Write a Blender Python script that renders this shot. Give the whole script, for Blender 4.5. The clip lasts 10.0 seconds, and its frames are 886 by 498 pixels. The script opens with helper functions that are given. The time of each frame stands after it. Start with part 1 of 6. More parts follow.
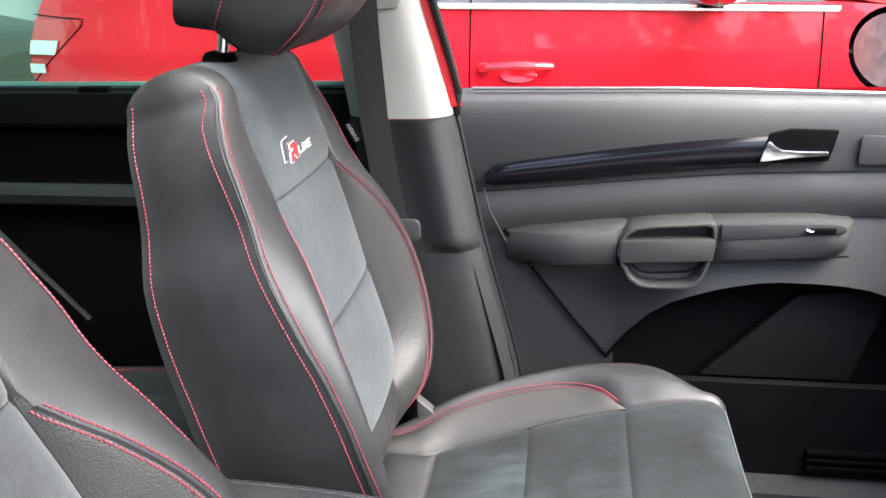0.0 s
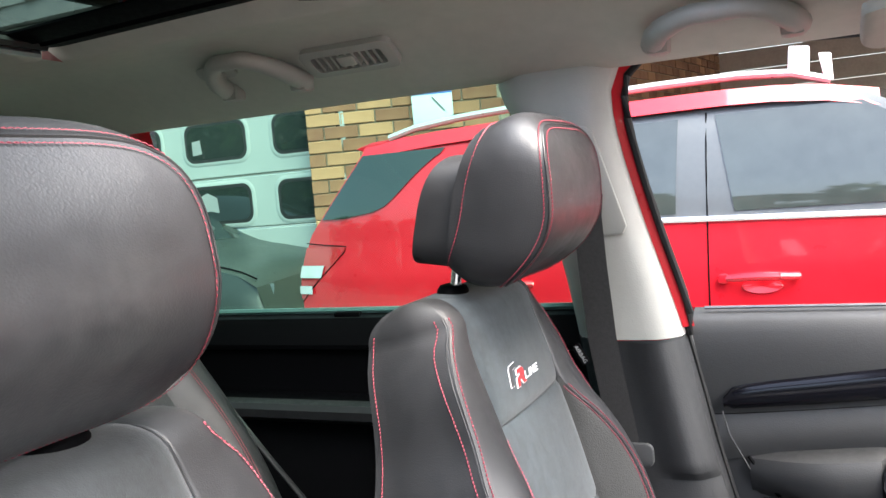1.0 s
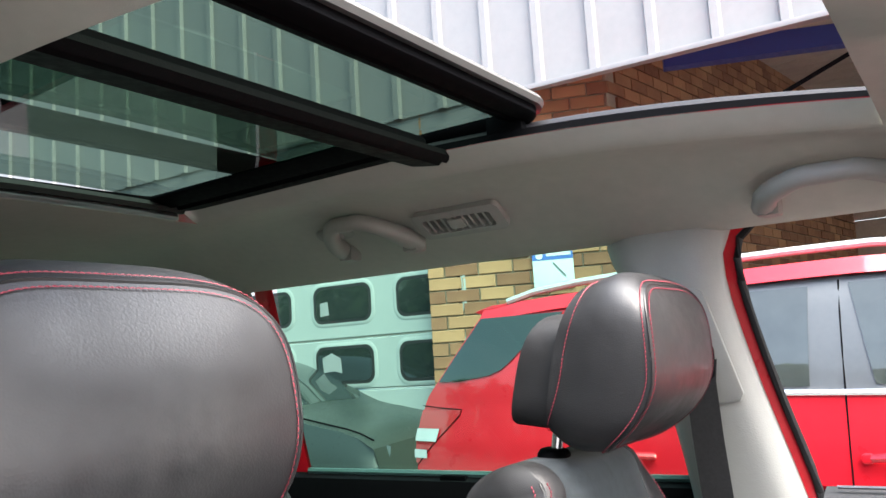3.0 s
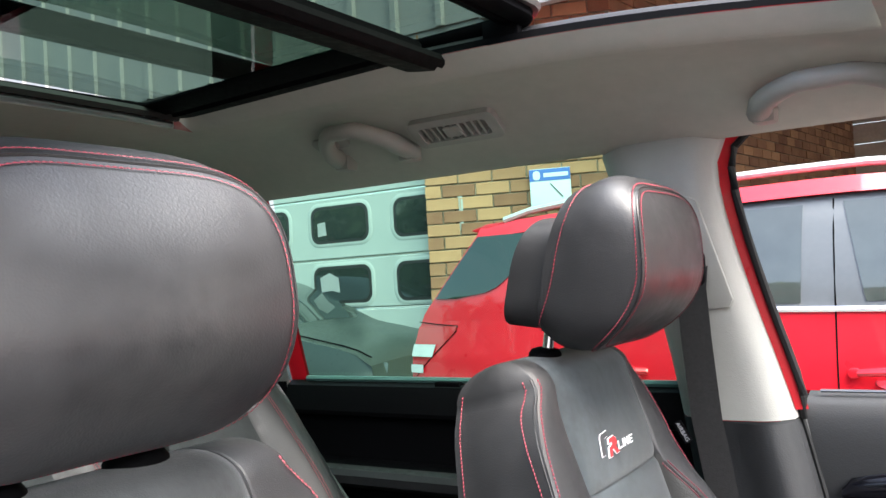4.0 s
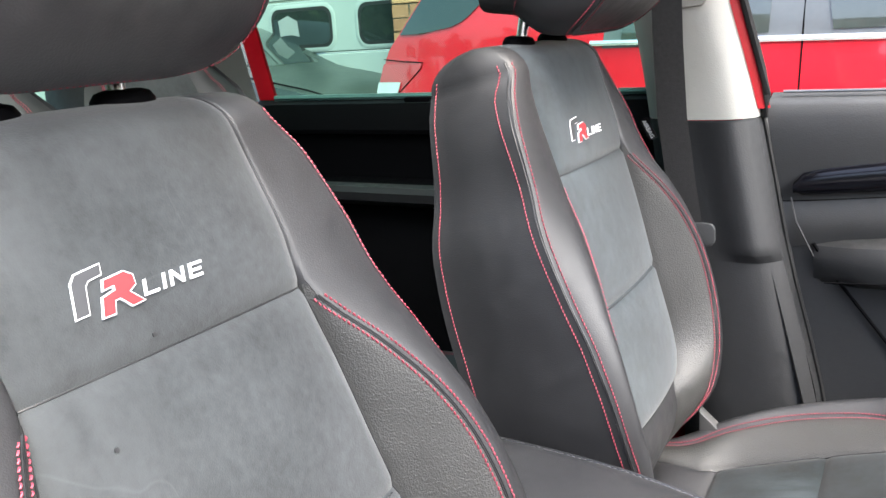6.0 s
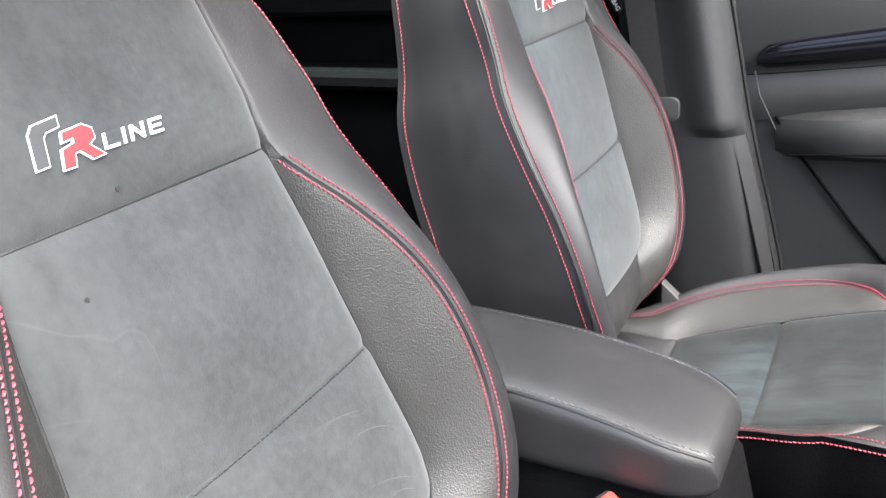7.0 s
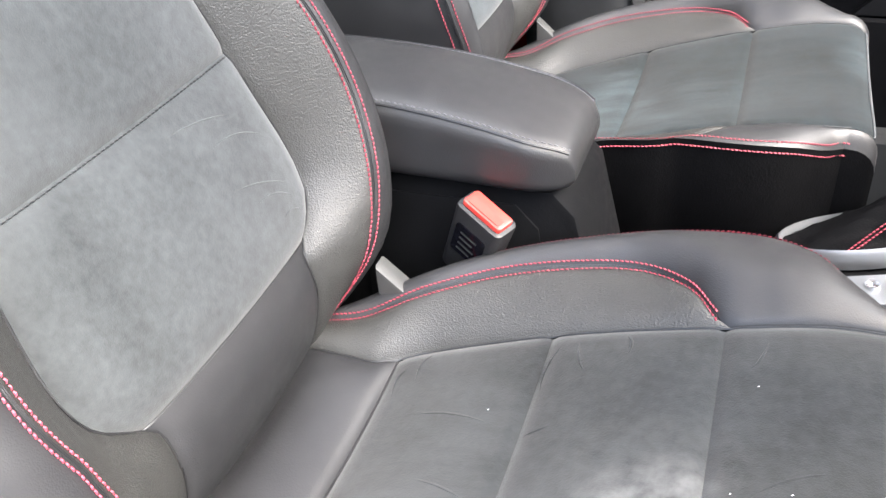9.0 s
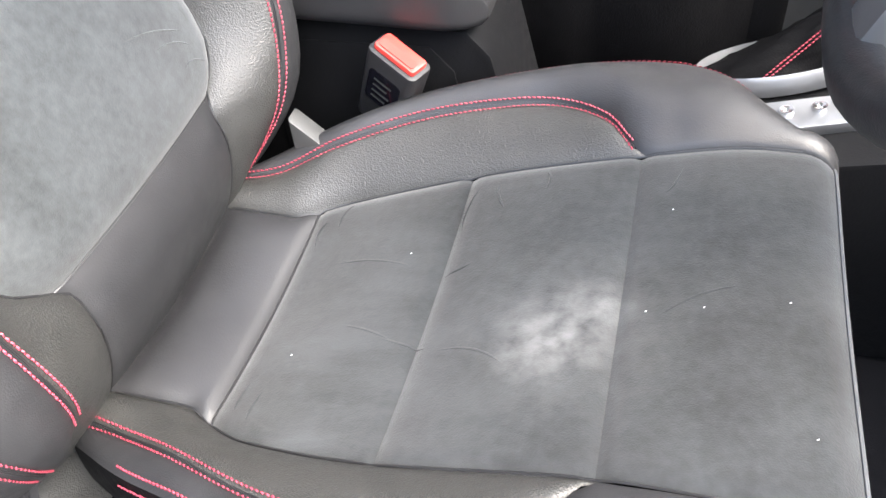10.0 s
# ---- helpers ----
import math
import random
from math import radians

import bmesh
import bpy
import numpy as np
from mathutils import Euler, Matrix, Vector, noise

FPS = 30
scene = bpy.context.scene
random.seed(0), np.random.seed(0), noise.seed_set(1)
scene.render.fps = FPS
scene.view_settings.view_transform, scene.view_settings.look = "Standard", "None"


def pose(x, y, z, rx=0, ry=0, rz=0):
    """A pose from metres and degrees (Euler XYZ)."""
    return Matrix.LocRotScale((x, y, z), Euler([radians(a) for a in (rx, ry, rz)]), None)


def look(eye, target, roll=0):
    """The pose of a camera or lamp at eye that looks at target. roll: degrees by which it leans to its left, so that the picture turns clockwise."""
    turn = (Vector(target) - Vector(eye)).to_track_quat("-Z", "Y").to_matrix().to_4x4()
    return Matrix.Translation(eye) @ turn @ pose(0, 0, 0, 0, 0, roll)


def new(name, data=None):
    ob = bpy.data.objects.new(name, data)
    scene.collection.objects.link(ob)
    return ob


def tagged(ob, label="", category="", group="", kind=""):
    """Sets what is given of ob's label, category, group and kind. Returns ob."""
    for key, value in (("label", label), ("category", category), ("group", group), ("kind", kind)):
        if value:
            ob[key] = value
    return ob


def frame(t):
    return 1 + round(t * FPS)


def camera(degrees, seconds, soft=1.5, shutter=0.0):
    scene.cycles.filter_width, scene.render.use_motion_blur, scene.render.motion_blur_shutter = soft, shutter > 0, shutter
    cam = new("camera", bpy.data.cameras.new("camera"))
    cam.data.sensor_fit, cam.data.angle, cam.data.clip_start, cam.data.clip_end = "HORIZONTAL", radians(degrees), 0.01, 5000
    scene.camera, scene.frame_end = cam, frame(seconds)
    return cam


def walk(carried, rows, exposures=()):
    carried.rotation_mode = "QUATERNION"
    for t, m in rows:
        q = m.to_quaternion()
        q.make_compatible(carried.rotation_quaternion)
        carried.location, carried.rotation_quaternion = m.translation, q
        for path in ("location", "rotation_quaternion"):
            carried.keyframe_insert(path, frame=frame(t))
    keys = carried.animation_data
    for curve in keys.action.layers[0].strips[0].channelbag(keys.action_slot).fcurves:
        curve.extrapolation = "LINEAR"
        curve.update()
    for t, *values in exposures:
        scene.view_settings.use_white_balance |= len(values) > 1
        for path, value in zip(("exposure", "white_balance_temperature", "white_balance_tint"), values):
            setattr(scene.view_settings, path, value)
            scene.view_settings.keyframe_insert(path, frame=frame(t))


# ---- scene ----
cam = camera(55.4, 10.0)
PATH = [
    (0, (-0.12, -0.745, 1.361), (-0.414, 1.116, 0.69), -1.5),
    (0.5, (-0.112, -0.75, 1.383), (-0.731, 1.092, 0.91), -4.0),
    (1, (-0.092, -0.755, 1.387), (-0.926, 1.056, 1.225), -5.1),
    (1.5, (-0.083, -0.752, 1.381), (-1.051, 0.994, 1.494), -4.7),
    (2, (-0.079, -0.746, 1.377), (-1.116, 0.945, 1.635), -4.0),
    (3.5, (-0.061, -0.741, 1.373), (-1.129, 0.934, 1.602), -3.7),
    (4, (-0.06, -0.746, 1.347), (-1.13, 0.941, 1.416), -3.5),
    (4.5, (-0.063, -0.754, 1.327), (-1.128, 0.937, 1.238), -3.4),
    (5, (-0.065, -0.76, 1.303), (-1.116, 0.925, 1.064), -3.5),
    (5.5, (-0.069, -0.768, 1.282), (-1.095, 0.907, 0.904), -3.6),
    (6, (-0.067, -0.775, 1.262), (-1.061, 0.886, 0.758), -3.8),
    (7.5, (-0.05, -0.796, 1.213), (-0.904, 0.807, 0.377), -4.8),
    (8, (-0.038, -0.807, 1.193), (-0.829, 0.772, 0.256), -4.9),
    (8.5, (-0.026, -0.82, 1.182), (-0.741, 0.723, 0.129), -4.9),
    (9, (-0.007, -0.832, 1.165), (-0.644, 0.662, -0.002), -5.1),
    (9.5, (0.01, -0.838, 1.148), (-0.542, 0.592, -0.136), -5.3),
    (10, (0.01, -0.834, 1.137), (-0.445, 0.512, -0.271), -5.9),
]
walk(cam, [(t, look(eye, target, roll)) for t, eye, target, roll in PATH], [(0, 3.22), (0.5, 3.18), (2, 2.98), (4, 2.98), (6, 3.13), (8, 3.36), (10, 3.46)])


# ---- world, sun ----
world = bpy.data.worlds.new("world")
scene.world = world
world.use_nodes = True
wn = world.node_tree.nodes
sky = wn.new("ShaderNodeTexSky")
sky.sky_type = "NISHITA"
sky.sun_disc = False
SUN_EL, SUN_AZ = radians(56), radians(104)
sky.sun_elevation, sky.sun_rotation = SUN_EL, SUN_AZ
sky.air_density, sky.dust_density, sky.ozone_density = 1.0, 5.5, 0.5
world.node_tree.links.new(sky.outputs[0], wn["Background"].inputs[0])
wn["Background"].inputs[1].default_value = 0.15
sun = new("sun", bpy.data.lights.new("sun", "SUN"))
sun.data.energy, sun.data.angle, sun.data.color = 2.3, radians(75), (0.945, 0.985, 1.0)
sd = Vector((math.sin(SUN_AZ) * math.cos(SUN_EL), math.cos(SUN_AZ) * math.cos(SUN_EL), math.sin(SUN_EL)))
sun.matrix_world = look(sd * 30, (0, 0, 0))

# ---- materials ----
MATS = {}


def mat(name, base, rough=0.6, metal=0.0, vary=0.12, scale=6.0, fine=0.0, grain=300.0, bump=0.0, sheen=0.0, coat=0.0, rvary=0.08, spec=0.5, island=False, warm=None, scuff=0.0):
    """A surface with colour drift at two scales, uneven gloss and fine relief (grain: cells a metre)."""
    if name in MATS:
        return MATS[name]
    m = MATS[name] = bpy.data.materials.new(name)
    m.use_nodes = True
    nt = m.node_tree
    n, lk = nt.nodes, nt.links.new
    p = n["Principled BSDF"]
    tc = n.new("ShaderNodeTexCoord")

    def noise_at(sc, det, rough_=0.55):
        t = n.new("ShaderNodeTexNoise")
        t.inputs["Scale"].default_value, t.inputs["Detail"].default_value, t.inputs["Roughness"].default_value = sc, det, rough_
        lk(tc.outputs["Object"], t.inputs["Vector"])
        return t

    big, small = noise_at(scale, 4), noise_at(scale * 9, 5)
    mixn = n.new("ShaderNodeMath")
    mixn.operation = "ADD"
    lk(big.outputs[0], mixn.inputs[0])
    lk(small.outputs[0], mixn.inputs[1])
    src = mixn.outputs[0]
    if island:
        g = n.new("ShaderNodeNewGeometry")
        o = n.new("ShaderNodeObjectInfo")
        a1 = n.new("ShaderNodeMath")
        a1.operation = "ADD"
        lk(g.outputs["Random Per Island"], a1.inputs[0])
        lk(o.outputs["Random"], a1.inputs[1])
        fr = n.new("ShaderNodeMath")
        fr.operation = "FRACT"
        lk(a1.outputs[0], fr.inputs[0])
        a2 = n.new("ShaderNodeMath")
        a2.operation = "ADD"
        lk(fr.outputs[0], a2.inputs[0])
        lk(big.outputs[0], a2.inputs[1])
        src = a2.outputs[0]
    ramp = n.new("ShaderNodeMapRange")
    ramp.inputs["From Min"].default_value, ramp.inputs["From Max"].default_value = (0.4, 1.6) if island else (0.65, 1.35)
    lk(src, ramp.inputs["Value"])
    col = n.new("ShaderNodeMix")
    col.data_type = "RGBA"
    lo = [c * (1 - vary) for c in base]
    hi = [min(1, c * (1 + vary)) for c in (warm or base)]
    col.inputs["A"].default_value, col.inputs["B"].default_value = (*lo, 1), (*hi, 1)
    lk(ramp.outputs[0], col.inputs["Factor"])
    out = col.outputs["Result"]
    if scuff:
        sc = noise_at(3.1, 2)
        sc.inputs["Distortion"].default_value = 0.3
        s2 = noise_at(38, 4)
        s2.inputs["Distortion"].default_value = 0.5
        mp = n.new("ShaderNodeMapping")
        mp.inputs["Rotation"].default_value, mp.inputs["Scale"].default_value = (0.3, 0.5, 0.7), (0.22, 0.9, 0.45)
        lk(tc.outputs["Object"], mp.inputs["Vector"])
        lk(mp.outputs[0], s2.inputs["Vector"])
        fold = noise_at(16, 2)
        lk(mp.outputs[0], fold.inputs["Vector"])
        r1, r2, mu, mx = n.new("ShaderNodeMapRange"), n.new("ShaderNodeMapRange"), n.new("ShaderNodeMath"), n.new("ShaderNodeMix")
        r1.inputs["From Min"].default_value, r1.inputs["From Max"].default_value = 0.52, 0.74
        r2.inputs["From Min"].default_value, r2.inputs["From Max"].default_value = 0.30, 0.75
        mu.operation, mx.data_type = "MULTIPLY", "RGBA"
        lk(sc.outputs[0], r1.inputs["Value"])
        lk(s2.outputs[0], r2.inputs["Value"])
        lk(r1.outputs[0], mu.inputs[0])
        lk(r2.outputs[0], mu.inputs[1])
        lk(mu.outputs[0], mx.inputs["Factor"])
        lk(out, mx.inputs["A"])
        mx.inputs["B"].default_value = (*[min(1, c * (1 + 3.0 * scuff)) for c in base], 1)
        out = mx.outputs["Result"]
        cr, mk = noise_at(9.0, 1.5), noise_at(6.3, 2)
        cr.inputs["Distortion"].default_value = 0.8
        ab, dist, r3, r4, m3, cx = n.new("ShaderNodeMath"), n.new("ShaderNodeMath"), n.new("ShaderNodeMapRange"), n.new("ShaderNodeMapRange"), n.new("ShaderNodeMath"), n.new("ShaderNodeMix")
        dist.operation, dist.inputs[1].default_value = "SUBTRACT", 0.5
        ab.operation, m3.operation, cx.data_type = "ABSOLUTE", "MULTIPLY", "RGBA"
        r3.inputs["From Max"].default_value, r3.inputs["To Min"].default_value, r3.inputs["To Max"].default_value = 0.016, 1.0, 0.0
        r4.inputs["From Min"].default_value, r4.inputs["From Max"].default_value, r4.inputs["To Max"].default_value = 0.50, 0.66, 0.22
        lk(cr.outputs[0], dist.inputs[0])
        lk(dist.outputs[0], ab.inputs[0])
        lk(ab.outputs[0], r3.inputs["Value"])
        lk(mk.outputs[0], r4.inputs["Value"])
        lk(r3.outputs[0], m3.inputs[0])
        lk(r4.outputs[0], m3.inputs[1])
        lk(m3.outputs[0], cx.inputs["Factor"])
        lk(out, cx.inputs["A"])
        cx.inputs["B"].default_value = (*[min(1, c * 2.3) for c in base], 1)
        out = cx.outputs["Result"]
    lk(out, p.inputs["Base Color"])
    rr = n.new("ShaderNodeMapRange")
    rr.inputs["From Min"].default_value, rr.inputs["From Max"].default_value = 0.3, 0.7
    rr.inputs["To Min"].default_value, rr.inputs["To Max"].default_value = max(0.02, rough - rvary), min(1, rough + rvary)
    lk(small.outputs[0], rr.inputs["Value"])
    lk(rr.outputs[0], p.inputs["Roughness"])
    p.inputs["Metallic"].default_value = metal
    p.inputs["Specular IOR Level"].default_value = spec
    if sheen:
        p.inputs["Sheen Weight"].default_value, p.inputs["Sheen Roughness"].default_value = sheen, 0.5
    if coat:
        p.inputs["Coat Weight"].default_value, p.inputs["Coat Roughness"].default_value = coat, 0.04
    if bump:
        v = n.new("ShaderNodeTexVoronoi")
        v.inputs["Scale"].default_value = grain
        lk(tc.outputs["Object"], v.inputs["Vector"])
        f = noise_at(grain * 0.5, 3)
        ad = n.new("ShaderNodeMath")
        ad.operation = "ADD"
        lk(v.outputs["Distance"], ad.inputs[0])
        lk(f.outputs[0], ad.inputs[1])
        b = n.new("ShaderNodeBump")
        b.inputs["Strength"].default_value, b.inputs["Distance"].default_value = bump, 0.5 / grain
        if scuff:
            b0 = n.new("ShaderNodeBump")
            b0.inputs["Strength"].default_value, b0.inputs["Distance"].default_value = 0.15, 0.010
            lk(fold.outputs[0], b0.inputs["Height"])
            lk(b0.outputs[0], b.inputs["Normal"])
        lk(ad.outputs[0], b.inputs["Height"])
        lk(b.outputs[0], p.inputs["Normal"])
    return m


def glass(name, tint, gloss=0.03, rough=0.0, graze=0.85):
    m = MATS[name] = bpy.data.materials.new(name)
    m.use_nodes = True
    n, lk = m.node_tree.nodes, m.node_tree.links.new
    n.remove(n["Principled BSDF"])
    t, g, x, f = n.new("ShaderNodeBsdfTransparent"), n.new("ShaderNodeBsdfGlossy"), n.new("ShaderNodeMixShader"), n.new("ShaderNodeLayerWeight")
    t.inputs[0].default_value = (*tint, 1)
    g.inputs["Roughness"].default_value = rough
    pw, ml = n.new("ShaderNodeMath"), n.new("ShaderNodeMath")
    pw.operation, pw.inputs[1].default_value = "POWER", 4.0
    ml.operation, ml.inputs[1].default_value, ml.inputs[2].default_value = "MULTIPLY_ADD", graze, gloss
    lk(f.outputs["Facing"], pw.inputs[0])
    lk(pw.outputs[0], ml.inputs[0])
    lk(ml.outputs[0], x.inputs[0])
    lk(t.outputs[0], x.inputs[1])
    lk(g.outputs[0], x.inputs[2])
    lk(x.outputs[0], n["Material Output"].inputs[0])
    return m


LEATHER = mat("leather", (0.0155, 0.0155, 0.0166), 0.5, vary=0.07, scale=5, grain=800, bump=0.2, rvary=0.07, spec=0.52)
LEATHER2 = mat("leather_textured", (0.0255, 0.0253, 0.0238), 0.46, vary=0.12, scale=5, grain=640, bump=0.55, rvary=0.07, spec=0.5)
VINYL = mat("black_vinyl", (0.0024, 0.0024, 0.0027), 0.6, vary=0.15, scale=6, grain=450, bump=0.2, spec=0.05)
SUEDE = mat("suede", (0.0310, 0.0338, 0.0350), 0.95, vary=0.42, scale=14, grain=900, bump=0.3, sheen=0.2, spec=0.2, scuff=0.18)
WORN = mat("worn_suede", (0.0142, 0.0152, 0.0158), 0.95, vary=0.6, scale=12, grain=900, bump=0.3, sheen=0.2, spec=0.2, scuff=0.75)


BACKBLUE = mat("blue_grey_suede", (0.0285, 0.0345, 0.0375), 0.95, vary=0.5, scale=8, grain=900, bump=0.3, sheen=0.2, spec=0.2, scuff=0.35)
BRUSHED = mat("brushed_suede", (0.0075, 0.0102, 0.0115), 0.95, vary=0.8, scale=7, grain=900, bump=0.3, sheen=0.06, spec=0.2, scuff=2.6)
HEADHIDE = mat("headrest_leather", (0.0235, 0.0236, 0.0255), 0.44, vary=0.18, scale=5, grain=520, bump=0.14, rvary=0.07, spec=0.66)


def rub_and_sheen(m, spots, tone):
    """Pale spots with ragged edges, rubbed wear or painted sheen: (x, y, z, radius, strength), in the thing's own
    metres.
    """
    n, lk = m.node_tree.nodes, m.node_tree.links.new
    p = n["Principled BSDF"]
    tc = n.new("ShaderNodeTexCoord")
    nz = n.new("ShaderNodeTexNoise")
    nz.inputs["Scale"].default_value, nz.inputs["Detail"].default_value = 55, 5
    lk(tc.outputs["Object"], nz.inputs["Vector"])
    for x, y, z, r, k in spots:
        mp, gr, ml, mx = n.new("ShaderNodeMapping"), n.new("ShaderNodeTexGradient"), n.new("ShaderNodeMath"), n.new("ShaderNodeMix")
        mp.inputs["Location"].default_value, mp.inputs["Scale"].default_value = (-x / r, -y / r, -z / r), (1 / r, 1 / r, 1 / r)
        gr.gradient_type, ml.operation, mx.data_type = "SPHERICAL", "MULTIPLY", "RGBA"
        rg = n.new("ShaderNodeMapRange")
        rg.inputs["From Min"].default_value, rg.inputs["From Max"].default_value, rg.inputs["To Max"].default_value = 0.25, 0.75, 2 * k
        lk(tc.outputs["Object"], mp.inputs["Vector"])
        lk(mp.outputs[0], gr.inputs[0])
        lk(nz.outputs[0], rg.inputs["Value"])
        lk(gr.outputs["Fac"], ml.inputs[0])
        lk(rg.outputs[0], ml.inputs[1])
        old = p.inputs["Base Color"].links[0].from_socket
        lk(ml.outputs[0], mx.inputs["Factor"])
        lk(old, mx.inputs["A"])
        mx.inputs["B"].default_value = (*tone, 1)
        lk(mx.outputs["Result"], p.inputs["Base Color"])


rub_and_sheen(WORN, ((-0.049, -0.046, 0.645, 0.050, 0.36), (-0.016, -0.012, 0.655, 0.034, 0.26), (-0.04, -0.03, 0.65, 0.10, 0.14)), (0.15, 0.15, 0.145))
# headrest spots: rubbed hide plus a soft sheen painted into the colour
rub_and_sheen(HEADHIDE, ((-0.49, 0.03, 1.315, 0.075, 0.30), (-0.49, -0.02, 1.32, 0.11, 0.16)), (0.07, 0.07, 0.068))
THREAD = mat("red_thread", (0.24, 0.027, 0.046), 0.6, vary=0.1, scale=40)
PIPING = mat("black_piping", (0.012, 0.012, 0.013), 0.45, scale=30)
PLASTIC = mat("dark_plastic", (0.018, 0.0185, 0.0195), 0.55, vary=0.1, scale=8, grain=420, bump=0.13)
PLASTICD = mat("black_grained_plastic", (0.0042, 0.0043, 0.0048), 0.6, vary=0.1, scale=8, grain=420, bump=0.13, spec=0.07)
PLASTIC2 = mat("soft_grey_plastic", (0.025, 0.0255, 0.026), 0.58, vary=0.1, scale=8, grain=420, bump=0.13)
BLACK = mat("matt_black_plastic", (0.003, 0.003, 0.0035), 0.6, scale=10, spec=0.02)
GLOSSBLACK = mat("gloss_black", (0.004, 0.004, 0.006), 0.16, scale=12, rvary=0.04, spec=0.3)
CREAM = mat("headliner_cloth", (0.44, 0.43, 0.385), 0.95, vary=0.06, scale=5, grain=700, bump=0.3, spec=0.1)
CREAMP = mat("cream_plastic", (0.33, 0.322, 0.292), 0.55, vary=0.05, scale=5, grain=500, bump=0.2)
GRIP = mat("grip_plastic", (0.28, 0.27, 0.245), 0.5, vary=0.05, scale=5, grain=500, bump=0.2)
CHROME = mat("chrome", (0.78, 0.78, 0.79), 0.17, metal=1.0, vary=0.04, rvary=0.04)
SILVER = mat("silver_trim", (0.26, 0.267, 0.28), 0.42, metal=0.9, vary=0.05)
REDPAINT = mat("red_paint", (0.38, 0.007, 0.014), 0.3, vary=0.06, scale=1.5, coat=0.7, rvary=0.03, spec=0.25)
RUBBER = mat("rubber_seal", (0.009, 0.009, 0.009), 0.65, scale=20, spec=0.3)
BELT = mat("woven_belt", (0.0075, 0.007, 0.007), 0.8, vary=0.12, scale=20, grain=600, bump=0.2)
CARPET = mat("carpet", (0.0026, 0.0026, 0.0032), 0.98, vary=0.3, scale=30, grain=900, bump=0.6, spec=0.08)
REDBTN = mat("red_plastic", (0.62, 0.045, 0.035), 0.35, vary=0.05)
WHITE = mat("white_thread", (0.75, 0.75, 0.76), 0.6, vary=0.05)
GREENGLASS = glass("green_glass", (0.47, 0.75, 0.60))
ROOFGLASS = glass("roof_glass", (0.165, 0.245, 0.195), 0.02, graze=0.5)
REARGLASS = glass("rear_roof_glass", (0.15, 0.22, 0.18), 0.015, graze=0.32)
CARGLASS = mat("dark_car_glass", (0.014, 0.019, 0.018), 0.04, vary=0.05, rvary=0.015, coat=0.25)
BRICK = mat("brick", (0.165, 0.066, 0.034), 0.9, vary=0.28, scale=4, grain=120, bump=0.5, island=True, warm=(0.225, 0.120, 0.060))
MORTAR = mat("mortar", (0.23, 0.20, 0.155), 0.95, scale=8, grain=150, bump=0.5)
CLAD = mat("white_cladding", (0.185, 0.185, 0.185), 0.45, vary=0.06, scale=2)
DOORPAINT = mat("door_paint", (0.225, 0.238, 0.23), 0.5, vary=0.04, scale=1.5)
BLUE = mat("blue_steel", (0.020, 0.035, 0.16), 0.45, vary=0.1, scale=3)
BOARD = mat("soffit_board", (0.42, 0.36, 0.30), 0.8, vary=0.15, scale=3)
TARMAC = mat("concrete", (0.105, 0.104, 0.102), 0.9, vary=0.25, scale=2, grain=90, bump=0.6)
DARKPAINT = mat("grey_car_paint", (0.016, 0.021, 0.020), 0.34, vary=0.05, spec=0.3)
LAMP = mat("lamp_lens", (0.34, 0.35, 0.36), 0.15, vary=0.1, scale=20, coat=0.5)
REDLENS = mat("red_lens", (0.30, 0.006, 0.012), 0.1, vary=0.1, scale=15, coat=0.8)
LEAF = mat("hedge_leaf", (0.045, 0.075, 0.025), 0.7, vary=0.5, scale=8, island=True)
SIGNWHITE = mat("sign_white", (0.40, 0.45, 0.46), 0.5, vary=0.05)
SIGNBLUE = mat("sign_blue", (0.03, 0.09, 0.30), 0.5, vary=0.05)
SIDEGLASS = mat("pale_side_glass", (0.030, 0.037, 0.034), 0.04, vary=0.2, scale=1.5, rvary=0.015, coat=0.6)
GREYPILLAR = mat("grey_pillar", (0.058, 0.066, 0.070), 0.4, vary=0.08, coat=0.2)


# ---- mesh helpers ----
def lerp(a, b, t):
    return a + (b - a) * t


def tab(x, *pairs):
    """Smooth curve through (x, value) pairs."""
    xs, ys = [p[0] for p in pairs], [p[1] for p in pairs]
    if x <= xs[0]:
        return ys[0]
    if x >= xs[-1]:
        return ys[-1]
    k = max(i for i in range(len(xs)) if xs[i] <= x)
    k = min(k, len(xs) - 2)

    def slope(i):
        if i in (0, len(xs) - 1):
            return 0 if i else (ys[1] - ys[0]) / (xs[1] - xs[0])
        return (ys[i + 1] - ys[i - 1]) / (xs[i + 1] - xs[i - 1])

    h = xs[k + 1] - xs[k]
    t = (x - xs[k]) / h
    m0, m1 = slope(k) * h, slope(k + 1) * h
    return (2 * t**3 - 3 * t**2 + 1) * ys[k] + (t**3 - 2 * t**2 + t) * m0 + (-2 * t**3 + 3 * t**2) * ys[k + 1] + (t**3 - t**2) * m1


